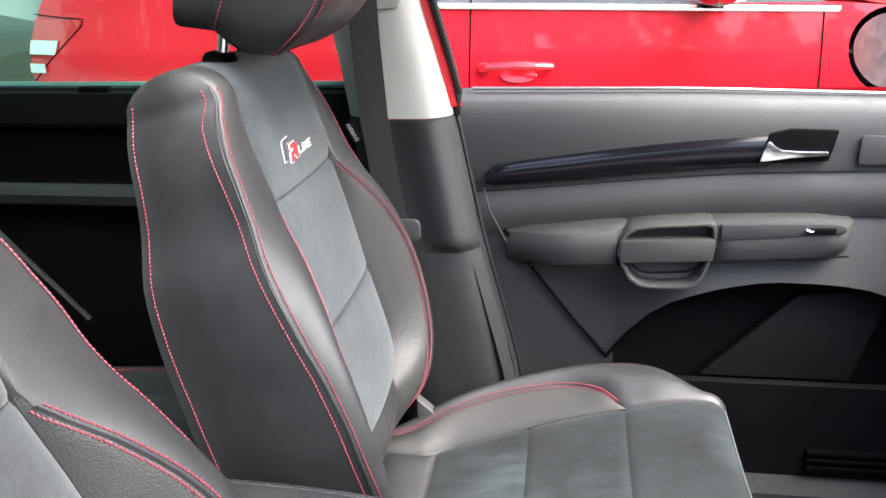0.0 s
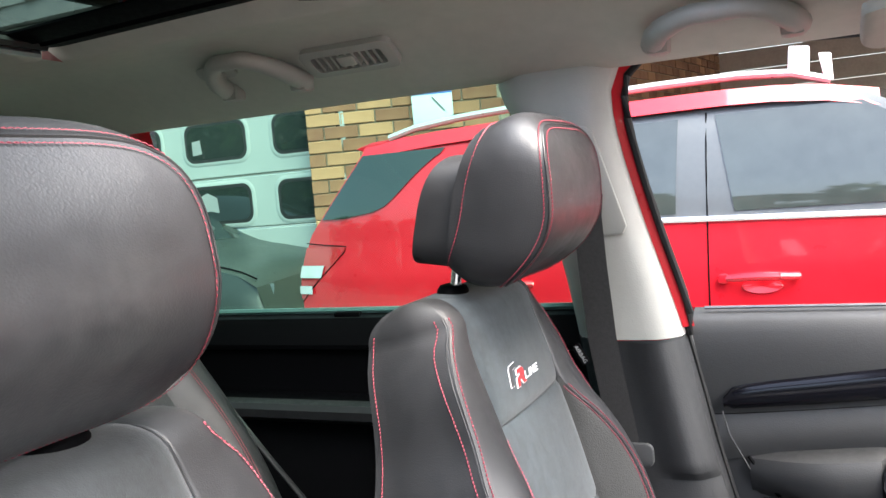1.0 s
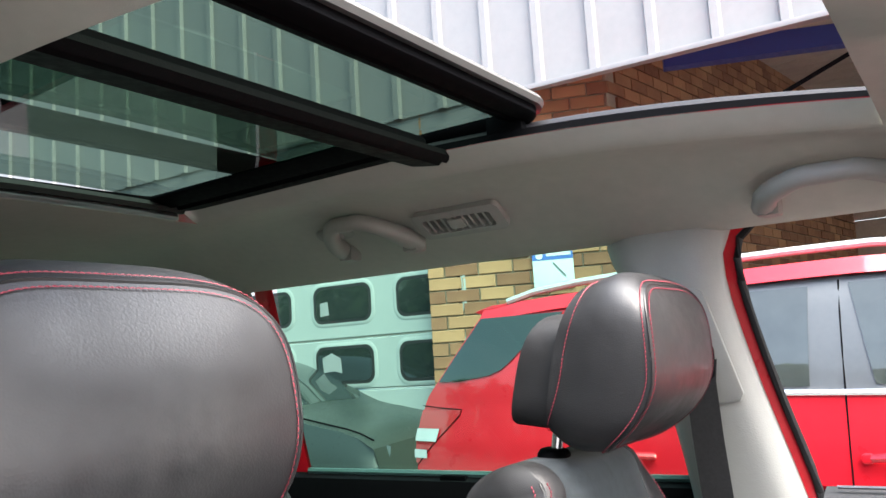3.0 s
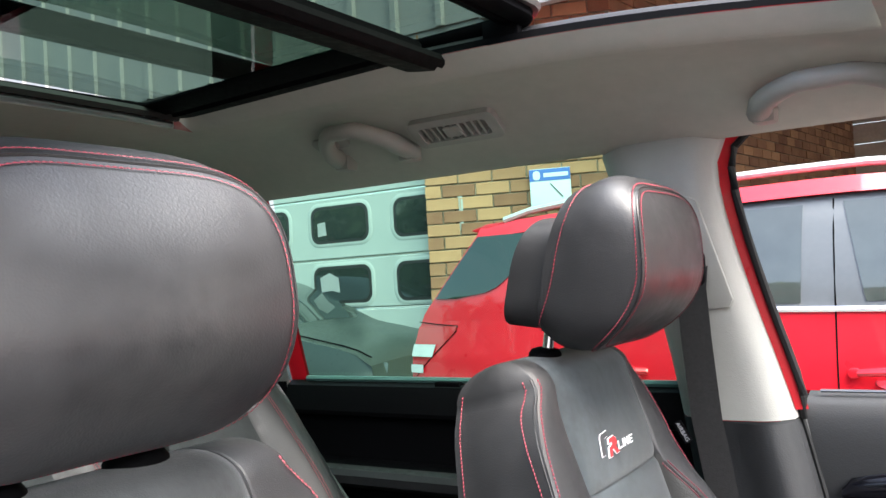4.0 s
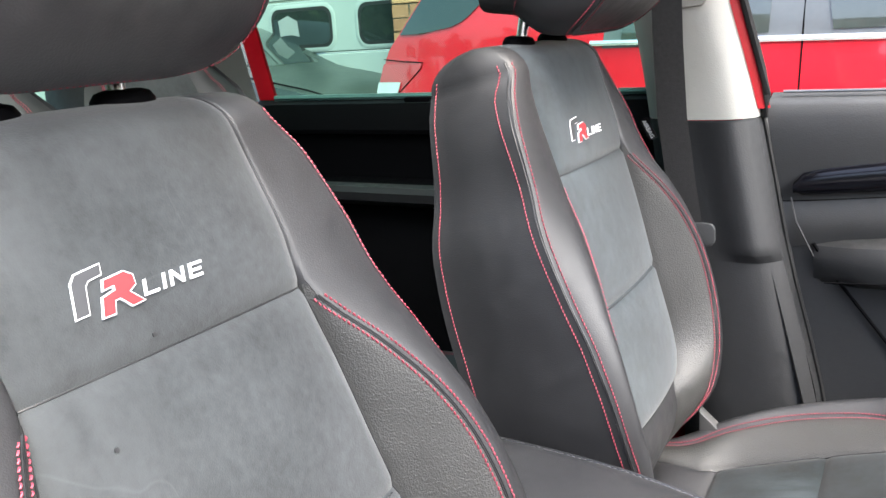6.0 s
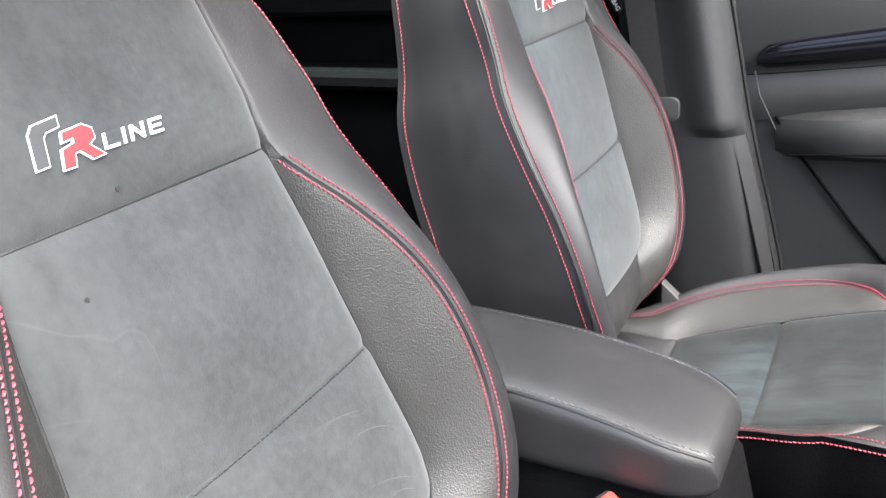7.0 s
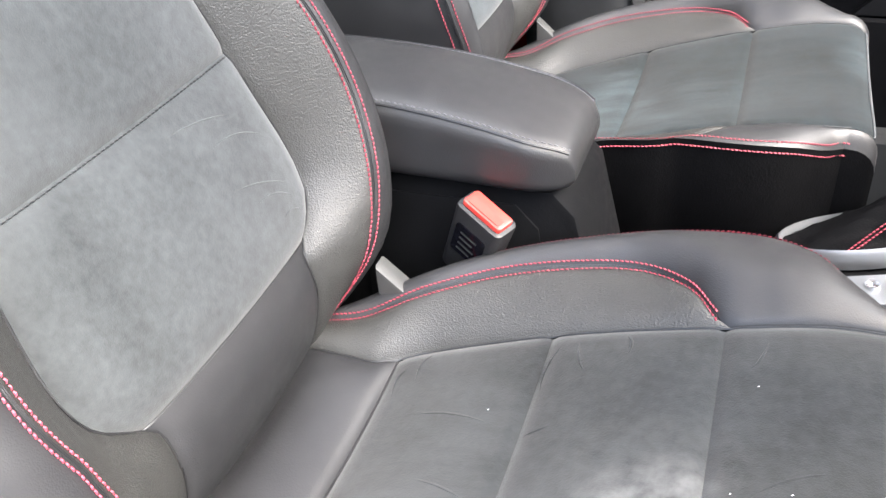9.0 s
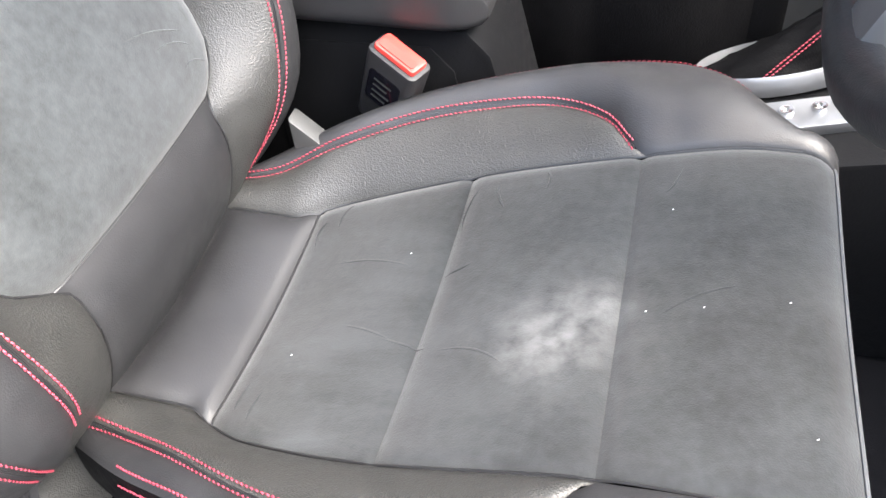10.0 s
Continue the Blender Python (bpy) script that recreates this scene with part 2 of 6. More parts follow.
class Geo:
    """Vertices and faces of one mesh."""

    def __init__(self):
        self.v, self.f = [], []

    def grid(self, fn, us, vs, flip=False, close=False):
        o, nu = len(self.v), len(us)
        for v in vs:
            for u in us:
                self.v.append(tuple(fn(u, v)))
        for j in range(len(vs) - 1):
            for i in range(nu if close else nu - 1):
                a, b = o + j * nu + i, o + j * nu + (i + 1) % nu
                q = (a, b, b + nu, a + nu)
                self.f.append(q[::-1] if flip else q)
        return self

    def cap(self, start, n, flip=False):
        q = tuple(range(start, start + n))
        self.f.append(q[::-1] if flip else q)
        return self

    def box(self, x0, x1, y0, y1, z0, z1, m=None):
        o = len(self.v)
        for x in (x0, x1):
            for y in (y0, y1):
                for z in (z0, z1):
                    p = Vector((x, y, z))
                    self.v.append(tuple(m @ p if m else p))
        self.f += [tuple(o + i for i in q) for q in ((0, 1, 3, 2), (4, 6, 7, 5), (0, 4, 5, 1), (2, 3, 7, 6), (0, 2, 6, 4), (1, 5, 7, 3))]
        return self

    def tube(self, pts, r, n=8, ends=True, flat=1.0, up=(0, 0, 1)):
        pts = [Vector(p) for p in pts]
        o = len(self.v)
        for i, p in enumerate(pts):
            d = (pts[min(i + 1, len(pts) - 1)] - pts[max(i - 1, 0)]).normalized()
            s = d.cross(Vector(up))
            if s.length < 1e-4:
                s = d.cross(Vector((0, 1, 0.1)))
            s.normalize()
            w = s.cross(d)
            rr = r(i / (len(pts) - 1)) if callable(r) else r
            for k in range(n):
                a = 2 * math.pi * k / n
                self.v.append(tuple(p + (s * math.cos(a) + w * math.sin(a) * flat) * rr))
        for i in range(len(pts) - 1):
            for k in range(n):
                a, b = o + i * n + k, o + i * n + (k + 1) % n
                self.f.append((a, a + n, b + n, b))
        if ends:
            self.f.append(tuple(range(o, o + n)))
            self.f.append(tuple(range(o + (len(pts) - 1) * n, o + len(pts) * n))[::-1])
        return self

    def prism(self, outline, to3, t0, t1):
        """An outline of (a, b) pairs, swept from t0 to t1; to3(a, b, t) places it."""
        n, o = len(outline), len(self.v)
        for t in (t0, t1):
            for a, b in outline:
                self.v.append(tuple(to3(a, b, t)))
        self.f.append(tuple(range(o, o + n))[::-1])
        self.f.append(tuple(range(o + n, o + 2 * n)))
        for i in range(n):
            j = (i + 1) % n
            self.f.append((o + i, o + j, o + n + j, o + n + i))
        return self


def part(name, geo, material, parent=None, label="", smooth=True, bevel=0.0, angle=40, m=None):
    me = bpy.data.meshes.new(name)
    me.from_pydata(geo.v, [], geo.f)
    me.validate()
    bm = bmesh.new()
    bm.from_mesh(me)
    bmesh.ops.remove_doubles(bm, verts=bm.verts, dist=1e-6)
    if bevel:
        sharp = [e for e in bm.edges if len(e.link_faces) == 2 and e.calc_face_angle(0) > radians(30)]
        bmesh.ops.bevel(bm, geom=sharp, offset=bevel, segments=2, profile=0.6, affect="EDGES", clamp_overlap=True)
    bmesh.ops.recalc_face_normals(bm, faces=bm.faces)
    bm.to_mesh(me)
    bm.free()
    me.materials.append(material)
    if "stitching" in name:
        parent_kind = "stuff"
    else:
        parent_kind = ""
    if smooth:
        me.shade_smooth()
        me.set_sharp_from_angle(angle=radians(angle))
    ob = new(name, me)
    if parent:
        ob.parent = parent
    if m:
        ob.matrix_basis = m
    if label:
        ob["label"] = label
    if parent_kind:
        ob["kind"] = parent_kind
    return ob


def thing(name, label, category, at=None, group="", kind=""):
    ob = new(name)
    ob.empty_display_size = 0.05
    if at:
        ob.matrix_basis = at
    return tagged(ob, label, category, group, kind)


def span(a, b, n):
    return [a + (b - a) * i / (n - 1) for i in range(n)]


EDGE = [0, 0.02, 0.05, 0.1, 0.2, 0.35, 0.5, 0.65, 0.8, 0.9, 0.95, 0.98, 1]


def ranged(a, b):
    return [lerp(a, b, t) for t in EDGE]


def stitches(geo, pts, step=0.0048, dash=0.0034, r=0.00084):
    """Short raised dashes of thread along a line of (place, normal)."""
    acc = 0.0
    for (p, n), (q, n2) in zip(pts, pts[1:]):
        seg = (q - p).length
        d = (q - p) / max(seg, 1e-9)
        while acc < seg:
            c = p + d * acc
            nn = n.lerp(n2, acc / max(seg, 1e-9))
            s = d.cross(nn).normalized()
            o = len(geo.v)
            e = d * (dash / 2) + s * 0.00035
            for sgn, lift in ((-1, 0.0), (0, 1.0), (1, 0.0)):
                b = c + e * sgn + nn * (r * 0.9 * lift)
                geo.v += [tuple(b + s * r), tuple(b + nn * r), tuple(b - s * r)]
            geo.f += [(o, o + 1, o + 4, o + 3), (o + 1, o + 2, o + 5, o + 4), (o + 3, o + 4, o + 7, o + 6), (o + 4, o + 5, o + 8, o + 7), (o, o + 3, o + 6, o + 8, o + 5, o + 2)]
            acc += step
        acc -= seg


def rrect(w, h, r, n=5):
    """Rounded rectangle outline about the origin."""
    out = []
    for cx, cy, a0 in ((w / 2 - r, h / 2 - r, 0), (-w / 2 + r, h / 2 - r, 90), (-w / 2 + r, -h / 2 + r, 180), (w / 2 - r, -h / 2 + r, 270)):
        for k in range(n + 1):
            a = radians(a0 + 90 * k / n)
            out.append((cx + r * math.cos(a), cy + r * math.sin(a)))
    return out


# ---- front seat ----
NB = Vector((0.949, 0, 0.314))


def spine(z):
    return tab(z, (0.54, -0.425), (0.60, -0.392), (0.66, -0.378), (0.711, -0.388), (0.80, -0.418), (0.90, -0.4505), (1.0, -0.4836), (1.1, -0.517), (1.215, -0.556))


def b_w(z):
    return tab(z, (0.70, 0.115), (0.712, 0.127), (0.74, 0.157), (0.78, 0.165), (0.85, 0.156), (0.93, 0.145), (1.0, 0.137), (1.067, 0.127), (1.12, 0.129), (1.18, 0.125), (1.215, 0.118))


def b_s2(z):
    if z >= 1.066:
        return b_w(z) + 0.002
    return max(b_w(z) + 0.002, tab(z, (0.54, 0.150), (0.60, 0.158), (0.66, 0.174), (0.72, 0.196), (0.77, 0.211), (0.81, 0.217), (0.86, 0.215), (0.91, 0.206), (0.955, 0.189), (1.005, 0.163), (1.045, 0.139), (1.066, 0.129)))


def b_W(z):
    return tab(z, (0.54, 0.185), (0.60, 0.208), (0.66, 0.240), (0.72, 0.265), (0.78, 0.278), (0.84, 0.277), (0.90, 0.266), (0.96, 0.250), (1.02, 0.231), (1.07, 0.207), (1.12, 0.195), (1.16, 0.182), (1.19, 0.166), (1.215, 0.146))


def b_R(z):
    """The ridge seam: it runs in to the suede at the shoulder."""
    return b_W(z) * tab(z, (1.0, 1.0), (1.15, 1.0), (1.18, 0.985), (1.20, 0.93), (1.215, 0.80))


def b_d2(z):
    return tab(z, (0.54, -0.02), (0.60, 0.0), (0.66, 0.030), (0.74, 0.054), (0.85, 0.060), (0.94, 0.050), (1.0, 0.032), (1.067, 0.004), (1.215, 0.0))


def b_d1(z):
    return tab(z, (0.54, -0.03), (0.60, 0.0), (0.66, 0.018), (0.76, 0.028), (0.88, 0.026), (0.95, 0.020), (1.02, 0.010), (1.10, 0.0), (1.19, -0.008), (1.215, -0.012))


SEAMS = (0.711, 0.886, 1.067)


def back_at(side, z, u):
    """The backrest's surface: u 0-1 centre panel, 1-2 inner bolster, 2-3 outer band, 3-4 flank, 4-5 rear."""
    zz, phi = min(z, 1.195), max(0.0, (z - 1.195) / 0.06)
    w, s2, W, d2, d1 = b_w(zz), b_s2(zz), b_W(zz), b_d2(zz), b_d1(zz)
    if side < 0 and zz < 0.76:
        f = (0.76 - zz) / 0.22
        s2, W = s2 + 0.045 * f, W + 0.05 * f
    gr = tab(zz, (1.03, 1.0), (1.07, 0.3))
    T = tab(zz, (0.54, 0.125), (0.7, 0.148), (1.0, 0.150), (1.215, 0.128))
    if u <= 1:
        y = w * u
        d = 0.007 * (1 - u * u) - 0.0028 * math.exp(-(((1 - u) * w / 0.005) ** 2))
        for c in SEAMS:
            d -= 0.0035 * math.exp(-(((zz - c) / 0.005) ** 2))
        ends = [0.711, 0.886, 1.067, 1.23]
        for a, b in zip(ends, ends[1:]):
            if a < zz < b:
                d += 0.006 * math.sin(math.pi * (zz - a) / (b - a)) ** 0.7 * (1 - u**6)
    elif u <= 2:
        t = u - 1
        y, d = lerp(w, s2, t), d2 * (t**1.25) - 0.004 * gr * math.exp(-((t * (s2 - w) / 0.004) ** 2)) + 0.006 * math.sin(math.pi * t) * min(1, (s2 - w) / 0.04)
        d -= 0.002 * gr * math.exp(-(((1 - t) * (s2 - w) / 0.003) ** 2))
    elif u <= 3:
        t = u - 2
        W = max(b_R(zz), s2 + 0.001)
        y, d = lerp(s2, W, t), lerp(d2, d1, t) + 0.013 * math.sin(math.pi * t) * max(0, min(1, (W - s2) / 0.06)) * tab(zz, (1.0, 1), (1.07, 0.45), (1.2, 0.2))
        d -= 0.002 * gr * math.exp(-((t * (W - s2) / 0.003) ** 2)) + 0.002 * math.exp(-(((1 - t) * (W - s2) / 0.003) ** 2))
    elif u <= 4:
        t = u - 3
        e = min(1.0, t * 2.0)
        y, d = lerp(max(b_R(zz), s2 + 0.001), W - 0.004, math.sin(e * math.pi / 2)) + 0.009 * math.sin(math.pi * min(1, t * 1.15)) * tab(zz, (1.08, 1), (1.2, 0.85)), lerp(d1, -T, t)
    else:
        t = u - 4
        y, d = (W - 0.004) * (1 - t), -T - 0.018 * math.sin(math.pi * t / 2)
    if phi:
        a = min(phi, 1) * math.pi / 2
        mid = -T * 0.5
        d = mid + (d - mid) * math.cos(a)
        y *= 1 - 0.16 * (1 - math.cos(a))
        zz += 0.044 * math.sin(a)
    p = Vector((spine(min(zz, 1.195)) - max(0, zz - 1.195) * 0.33, side * y, zz))
    return p + NB * d


def normal_of(fn, side, a, b, ea=0.002, eb=0.01):
    p = fn(side, a, b)
    n = (fn(side, a + ea, b) - p).cross(fn(side, a, b + eb) - p)
    if n.length < 1e-12:
        return Vector((1, 0, 0))
    return n.normalized()


def seam_line(fn, side, steps, off, out):
    """Place and outward normal along a seam; steps are (a, b) pairs, off moves the line sideways in metres."""
    pts = []
    for a, b in steps:
        p = fn(side, a, b)
        e = fn(side, a, b + 0.02) - p if off >= 0 else p - fn(side, a, b - 0.02)
        k = max(-0.5, min(0.5, 0.02 * off / max(e.length, 1e-5)))
        q = fn(side, a, b + k)
        n = normal_of(fn, side, a, b + k)
        if n.dot(out(q)) < 0:
            n = -n
        pts.append((q + n * 0.0006, n))
    return pts


def cush_z(x):
    return tab(x, (-0.41, 0.577), (-0.308, 0.575), (-0.23, 0.594), (-0.154, 0.617), (-0.07, 0.642), (0.0, 0.660), (0.08, 0.674), (0.13, 0.676))


def c_w(x):
    return tab(x, (-0.33, 0.116), (-0.308, 0.128), (-0.27, 0.142), (-0.154, 0.158), (0.0, 0.162), (0.08, 0.168), (0.13, 0.168))


def c_s(x):
    if x > 0.002:
        return c_w(x) + 0.002
    return max(c_w(x) + 0.002, tab(x, (-0.41, 0.150), (-0.36, 0.162), (-0.30, 0.183), (-0.22, 0.211), (-0.14, 0.226), (-0.08, 0.227), (-0.035, 0.205), (0.002, 0.164)))


def c_E(x):
    return tab(x, (-0.41, 0.168), (-0.34, 0.200), (-0.27, 0.224), (-0.20, 0.246), (-0.13, 0.262), (-0.05, 0.277), (0.02, 0.282), (0.07, 0.270), (0.105, 0.244), (0.13, 0.215))


def c_hs(x):
    return tab(x, (-0.41, 0.585), (-0.36, 0.592), (-0.30, 0.620), (-0.22, 0.641), (-0.14, 0.654), (-0.08, 0.660), (-0.03, 0.664), (0.002, 0.662), (0.06, 0.674), (0.13, 0.676))


def c_hE(x):
    return tab(x, (-0.41, 0.575), (-0.34, 0.605), (-0.27, 0.635), (-0.20, 0.654), (-0.10, 0.672), (0.0, 0.680), (0.07, 0.676), (0.13, 0.655))


CSEAMS = (-0.308, -0.154, 0.0)


def cush_at(side, x, u):
    """The cushion's surface: u 0-1 centre, 1-2 inner bolster, 2-3 outer bolster, 3-4 side wall. x past 0.13 rolls over the front."""
    xx, over = min(x, 0.13), max(0.0, x - 0.13)
    w, s, E, hs, hE, hb = c_w(xx), c_s(xx), c_E(xx), c_hs(xx), c_hE(xx), cush_z(xx)
    if side < 0:
        E = max(s + 0.012, E - 0.040 * max(0.0, min(1.0, (xx + 0.22) / 0.14)))
    if u <= 1:
        y = w * u
        z = hb - 0.010 * (1 - u * u) - 0.0028 * math.exp(-(((1 - u) * w / 0.005) ** 2))
        for c in CSEAMS:
            z -= 0.0035 * math.exp(-(((xx - c) / 0.005) ** 2))
        if xx < -0.308:
            z += 0.013 * math.sin(math.pi * min(1, (-0.308 - xx) / 0.092)) ** 0.6 * (1 - 0.85 * u**6)
        ends = [-0.308, -0.154, 0.0, 0.17]
        for a, b in zip(ends, ends[1:]):
            if a < xx < b:
                z += 0.006 * math.sin(math.pi * (xx - a) / (b - a)) ** 0.7 * (1 - u**6)
    elif u <= 2:
        t = u - 1
        y, z = lerp(w, s, t), lerp(hb, hs, t) - 0.004 * math.exp(-((t * (s - w) / 0.004) ** 2)) + 0.006 * math.sin(math.pi * t) * min(1, (s - w) / 0.04)
        z -= 0.002 * math.exp(-(((1 - t) * (s - w) / 0.003) ** 2))
    elif u <= 3:
        t = u - 2
        y, z = lerp(s, E, t), lerp(hs, hE, t) + (0.016 if side > 0 else 0.007) * math.sin(math.pi * t) * min(1, (E - s) / 0.05)
        z -= 0.002 * math.exp(-((t * (E - s) / 0.003) ** 2)) + 0.002 * math.exp(-(((1 - t) * (E - s) / 0.003) ** 2))
    else:
        t = u - 3
        y, z = E + 0.010 * math.sin(math.pi * min(1, t * 1.3)) - 0.02 * t, lerp(hE, 0.42, t)
    X = xx
    if over:
        R = 0.035
        a = min(over / R, 1) * math.pi / 2
        X = xx + R * math.sin(a)
        drop = R * (1 - math.cos(a)) + max(0, over - R)
        y *= 1 - 0.05 * min(1, over / 0.05)
        z = max(z - drop, 0.40) if u <= 3 else lerp(max(hE - drop, 0.40), 0.40, u - 3)
        X -= max(0, over - R) * 0.22
    return Vector((X, side * y, z))


def front_seat(name, label, at, head=0.0, lift=0.0, drop=0.108, recline=0.0, shift=(0, 0, 0), cushion_cloth=None, back_cloth=None, crest=0.010, tuck=0.0):
    """recline: radians by which the backrest stands more upright about its hinge; tuck: how far the inboard ridge is drawn forward and in, low down."""
    hinge = Matrix.Translation(Vector((-0.4, 0, 0.6)) + Vector(shift)) @ Matrix.Rotation(recline, 4, "Y") @ Matrix.Translation((0.4, 0, -0.6))
    nb = hinge.to_3x3() @ NB
    cushion_cloth = cushion_cloth or SUEDE

    def bk_at(side, z, u):
        p = back_at(side, z, u)
        if tuck and side < 0 and u > 2:
            f = tuck * tab(z, (0.54, 1.15), (0.70, 1.1), (0.815, 1.0), (0.88, 0.74), (0.93, 0.42), (0.98, 0.16), (1.04, 0.0)) * tab(u, (2, 0), (3, 1), (4, 0.65), (5, 0))
            p = p + NB * (0.030 * f) + Vector((0, 0.025 * f, 0))
            p.y -= 0.006 * tab(z, (1.02, 0), (1.08, 1), (1.13, 1), (1.17, 0)) * tab(u, (2, 0), (3, 1), (3.4, 0))
        if not tuck and u > 2:
            p.y += side * tab(z, (1.03, 0), (1.085, 0.013), (1.13, 0.017), (1.17, 0.024), (1.19, 0.026), (1.255, 0.022)) * tab(u, (2, 0), (3, 1), (4, 1), (5, 0))
        return hinge @ p

    seat = thing(name, label, "car seat", at, "front seats")
    up = lambda q: Vector((1, 0, 0.2))  # noqa: E731
    # backrest: suede centre panels, leather below, bolsters
    back = part("backrest", Geo().grid(lambda u, z: bk_at(1, z, u), span(3.98, 5, 8), span(0.54, 1.255, 24)).grid(lambda u, z: bk_at(-1, z, u), span(3.98, 5, 8), span(0.54, 1.255, 24)), LEATHER, seat, "black leather rear of the backrest")
    full = [-1 + t for t in EDGE[:-1]] + EDGE
    for a, b in zip(SEAMS, (*SEAMS[1:], 1.255)):
        zs = ranged(a, b) if b < 1.2 else [*ranged(a, 1.19), *span(1.197, 1.255, 10)]
        part("centre_panel", Geo().grid(lambda u, z: bk_at(1 if u >= 0 else -1, z, abs(u)), full, zs), back_cloth or SUEDE, back, "dark grey suede panel")
    part("lower_panel", Geo().grid(lambda u, z: bk_at(1 if u >= 0 else -1, z, abs(u)), full, span(0.54, 0.711, 12)), LEATHER, back, "black leather strip under the suede")
    for side in (1, -1):
        part("inner_bolster", Geo().grid(lambda u, z: bk_at(side, z, u), ranged(1, 2), span(0.46, 1.068, 44)), LEATHER2, back, "grained black leather side bolster")
        part("outer_bolster", Geo().grid(lambda u, z: bk_at(side, z, u), ranged(2, 3), [*span(0.46, 1.19, 44), *span(1.197, 1.255, 10)]).grid(lambda u, z: bk_at(side, z, u), [1, 1.5, 2], [*span(1.066, 1.19, 16), *span(1.197, 1.255, 10)]), LEATHER, back)
        part("flank", Geo().grid(lambda u, z: bk_at(side, z, u), ranged(3, 4), [*span(0.46, 1.19, 44), *span(1.197, 1.255, 10)]), LEATHER, back, "smooth black leather flank")
    # cushion
    base = part("seat_cushion", Geo().grid(lambda u, x: cush_at(1 if u >= 0 else -1, x, abs(u)), full, [*span(0.15, 0.36, 8)]), LEATHER, seat, "black leather front of the cushion")
    for a, b in zip(CSEAMS, (*CSEAMS[1:], 0.15)):
        xs = ranged(a, b) if b < 0.1 else [*ranged(a, 0.125), 0.13, 0.135, 0.14, 0.145, 0.15]
        part("cushion_panel", Geo().grid(lambda u, x: cush_at(1 if u >= 0 else -1, x, abs(u)), full, xs), cushion_cloth, base, "dark grey suede panel")
    part("rear_strip", Geo().grid(lambda u, x: cush_at(1 if u >= 0 else -1, x, abs(u)), full, [*span(-0.41, -0.33, 10), -0.325, -0.32, -0.316, -0.312, -0.3095, -0.308]), LEATHER, base, "black leather strip behind the suede")
    for side in (1, -1):
        part("cushion_inner_bolster", Geo().grid(lambda u, x: cush_at(side, x, u), ranged(1, 2), span(-0.41, 0.004, 36)), LEATHER2, base)
        xs = [*span(-0.41, 0.125, 40), *span(0.13, 0.17, 7), *span(0.2, 0.36, 5)]
        part("cushion_outer_bolster", Geo().grid(lambda u, x: cush_at(side, x, u), ranged(2, 3), xs), LEATHER, base)
        part("cushion_side", Geo().grid(lambda u, x: cush_at(side, x, u), span(3, 4, 10), xs), VINYL, base, "black vinyl side of the cushion")
    # seams: paired red stitching with black piping between
    thr, pip = Geo(), Geo()
    for side in (1, -1):
        ridge = [(z, 3.0) for z in span(0.56 if side > 0 else 0.62, 1.21, 60)]
        inner = [(z, 2.0) for z in span(0.58 if side > 0 else 0.655, 1.056, 50)]
        rear = [(z, 3.93) for z in span(0.56, 1.21, 60)]
        for line, offs in ((ridge, (-0.0050, 0.0055)), (inner, (-0.0055, 0.0055)), (rear, (0.0,))):
            for off in offs:
                o = (lambda q: Vector((0.4, q.y, 0.1))) if line is not inner else up
                stitches(thr, seam_line(bk_at, side, line, off, o))
            if line is not rear:
                for off in ((0.0000, 0.0016) if line is ridge else (-0.0009, 0.0009)):
                    pts = seam_line(bk_at, side, line, off, (lambda q: Vector((0.4, q.y, 0.1))) if line is ridge else up)
                    pip.tube([p - n * 0.0004 for p, n in pts], 0.0009, 5)
        cs = [(x, 2.0) for x in span(-0.395, -0.008 if side > 0 else -0.09, 44)]
        ce = [(x, 3.0) for x in span(-0.34, 0.13, 44)]
        for off in (-0.0055, 0.0055):
            stitches(thr, seam_line(cush_at, side, cs, off, lambda q: Vector((0, 0, 1))))
        for off in ((-0.006, 0.006) if side < 0 else (0.0,)):
            stitches(thr, seam_line(cush_at, side, ce, off, lambda q: Vector((0, q.y * 3, 1))))
        for off in (-0.0010, 0.0010):
            pip.tube([p - n * 0.0004 for p, n in seam_line(cush_at, side, cs, off, lambda q: Vector((0, 0, 1)))], 0.0009, 5)
    grey = Geo()
    for c in SEAMS[1:3]:
        if c > 1:
            part("cross_seam", Geo().tube([bk_at(1 if u >= 0 else -1, c, abs(u)) + nb * 0.0006 for u in span(-0.98, 0.98, 30)], 0.0007, 5), PIPING, seat, "dark seam")
        for off in (-0.002,) if c < 1 else ():
            stitches(grey, [(bk_at(1 if u >= 0 else -1, c + off, abs(u)) + nb * 0.0012, nb) for u in span(-0.97, 0.97, 30)], step=0.005, dash=0.0036, r=0.0006)
    part("cross_stitching", grey, PIPING, seat, "dark cross stitching", smooth=False)
    part("front_piping", Geo().tube([cush_at(1 if u >= 0 else -1, 0.150, abs(u)) + Vector((0.0006, 0, 0.0012)) for u in span(-1.0, 1.0, 40)], 0.0014, 5), mat("pale_thread", (0.055, 0.057, 0.06), 0.7), seat, "pale grey front seam")
    sd = lambda u: 1 if u >= 0 else -1  # noqa: E731
    edges = [[cush_at(sd(u), -0.308, abs(u)) + Vector((0, 0, 0.0010)) for u in span(-1.0, 1.0, 40)], [bk_at(sd(u), 0.711, abs(u)) + nb * 0.0006 for u in span(-1.0, 1.0, 40)]]
    for side in (1, -1):
        edges.append([cush_at(side, x, 1.0) + Vector((0, 0, 0.0010)) for x in span(-0.40, 0.13, 60)])
        edges.append([bk_at(side, z, 1.0) + nb * 0.0004 for z in span(0.56, 1.06, 50)])
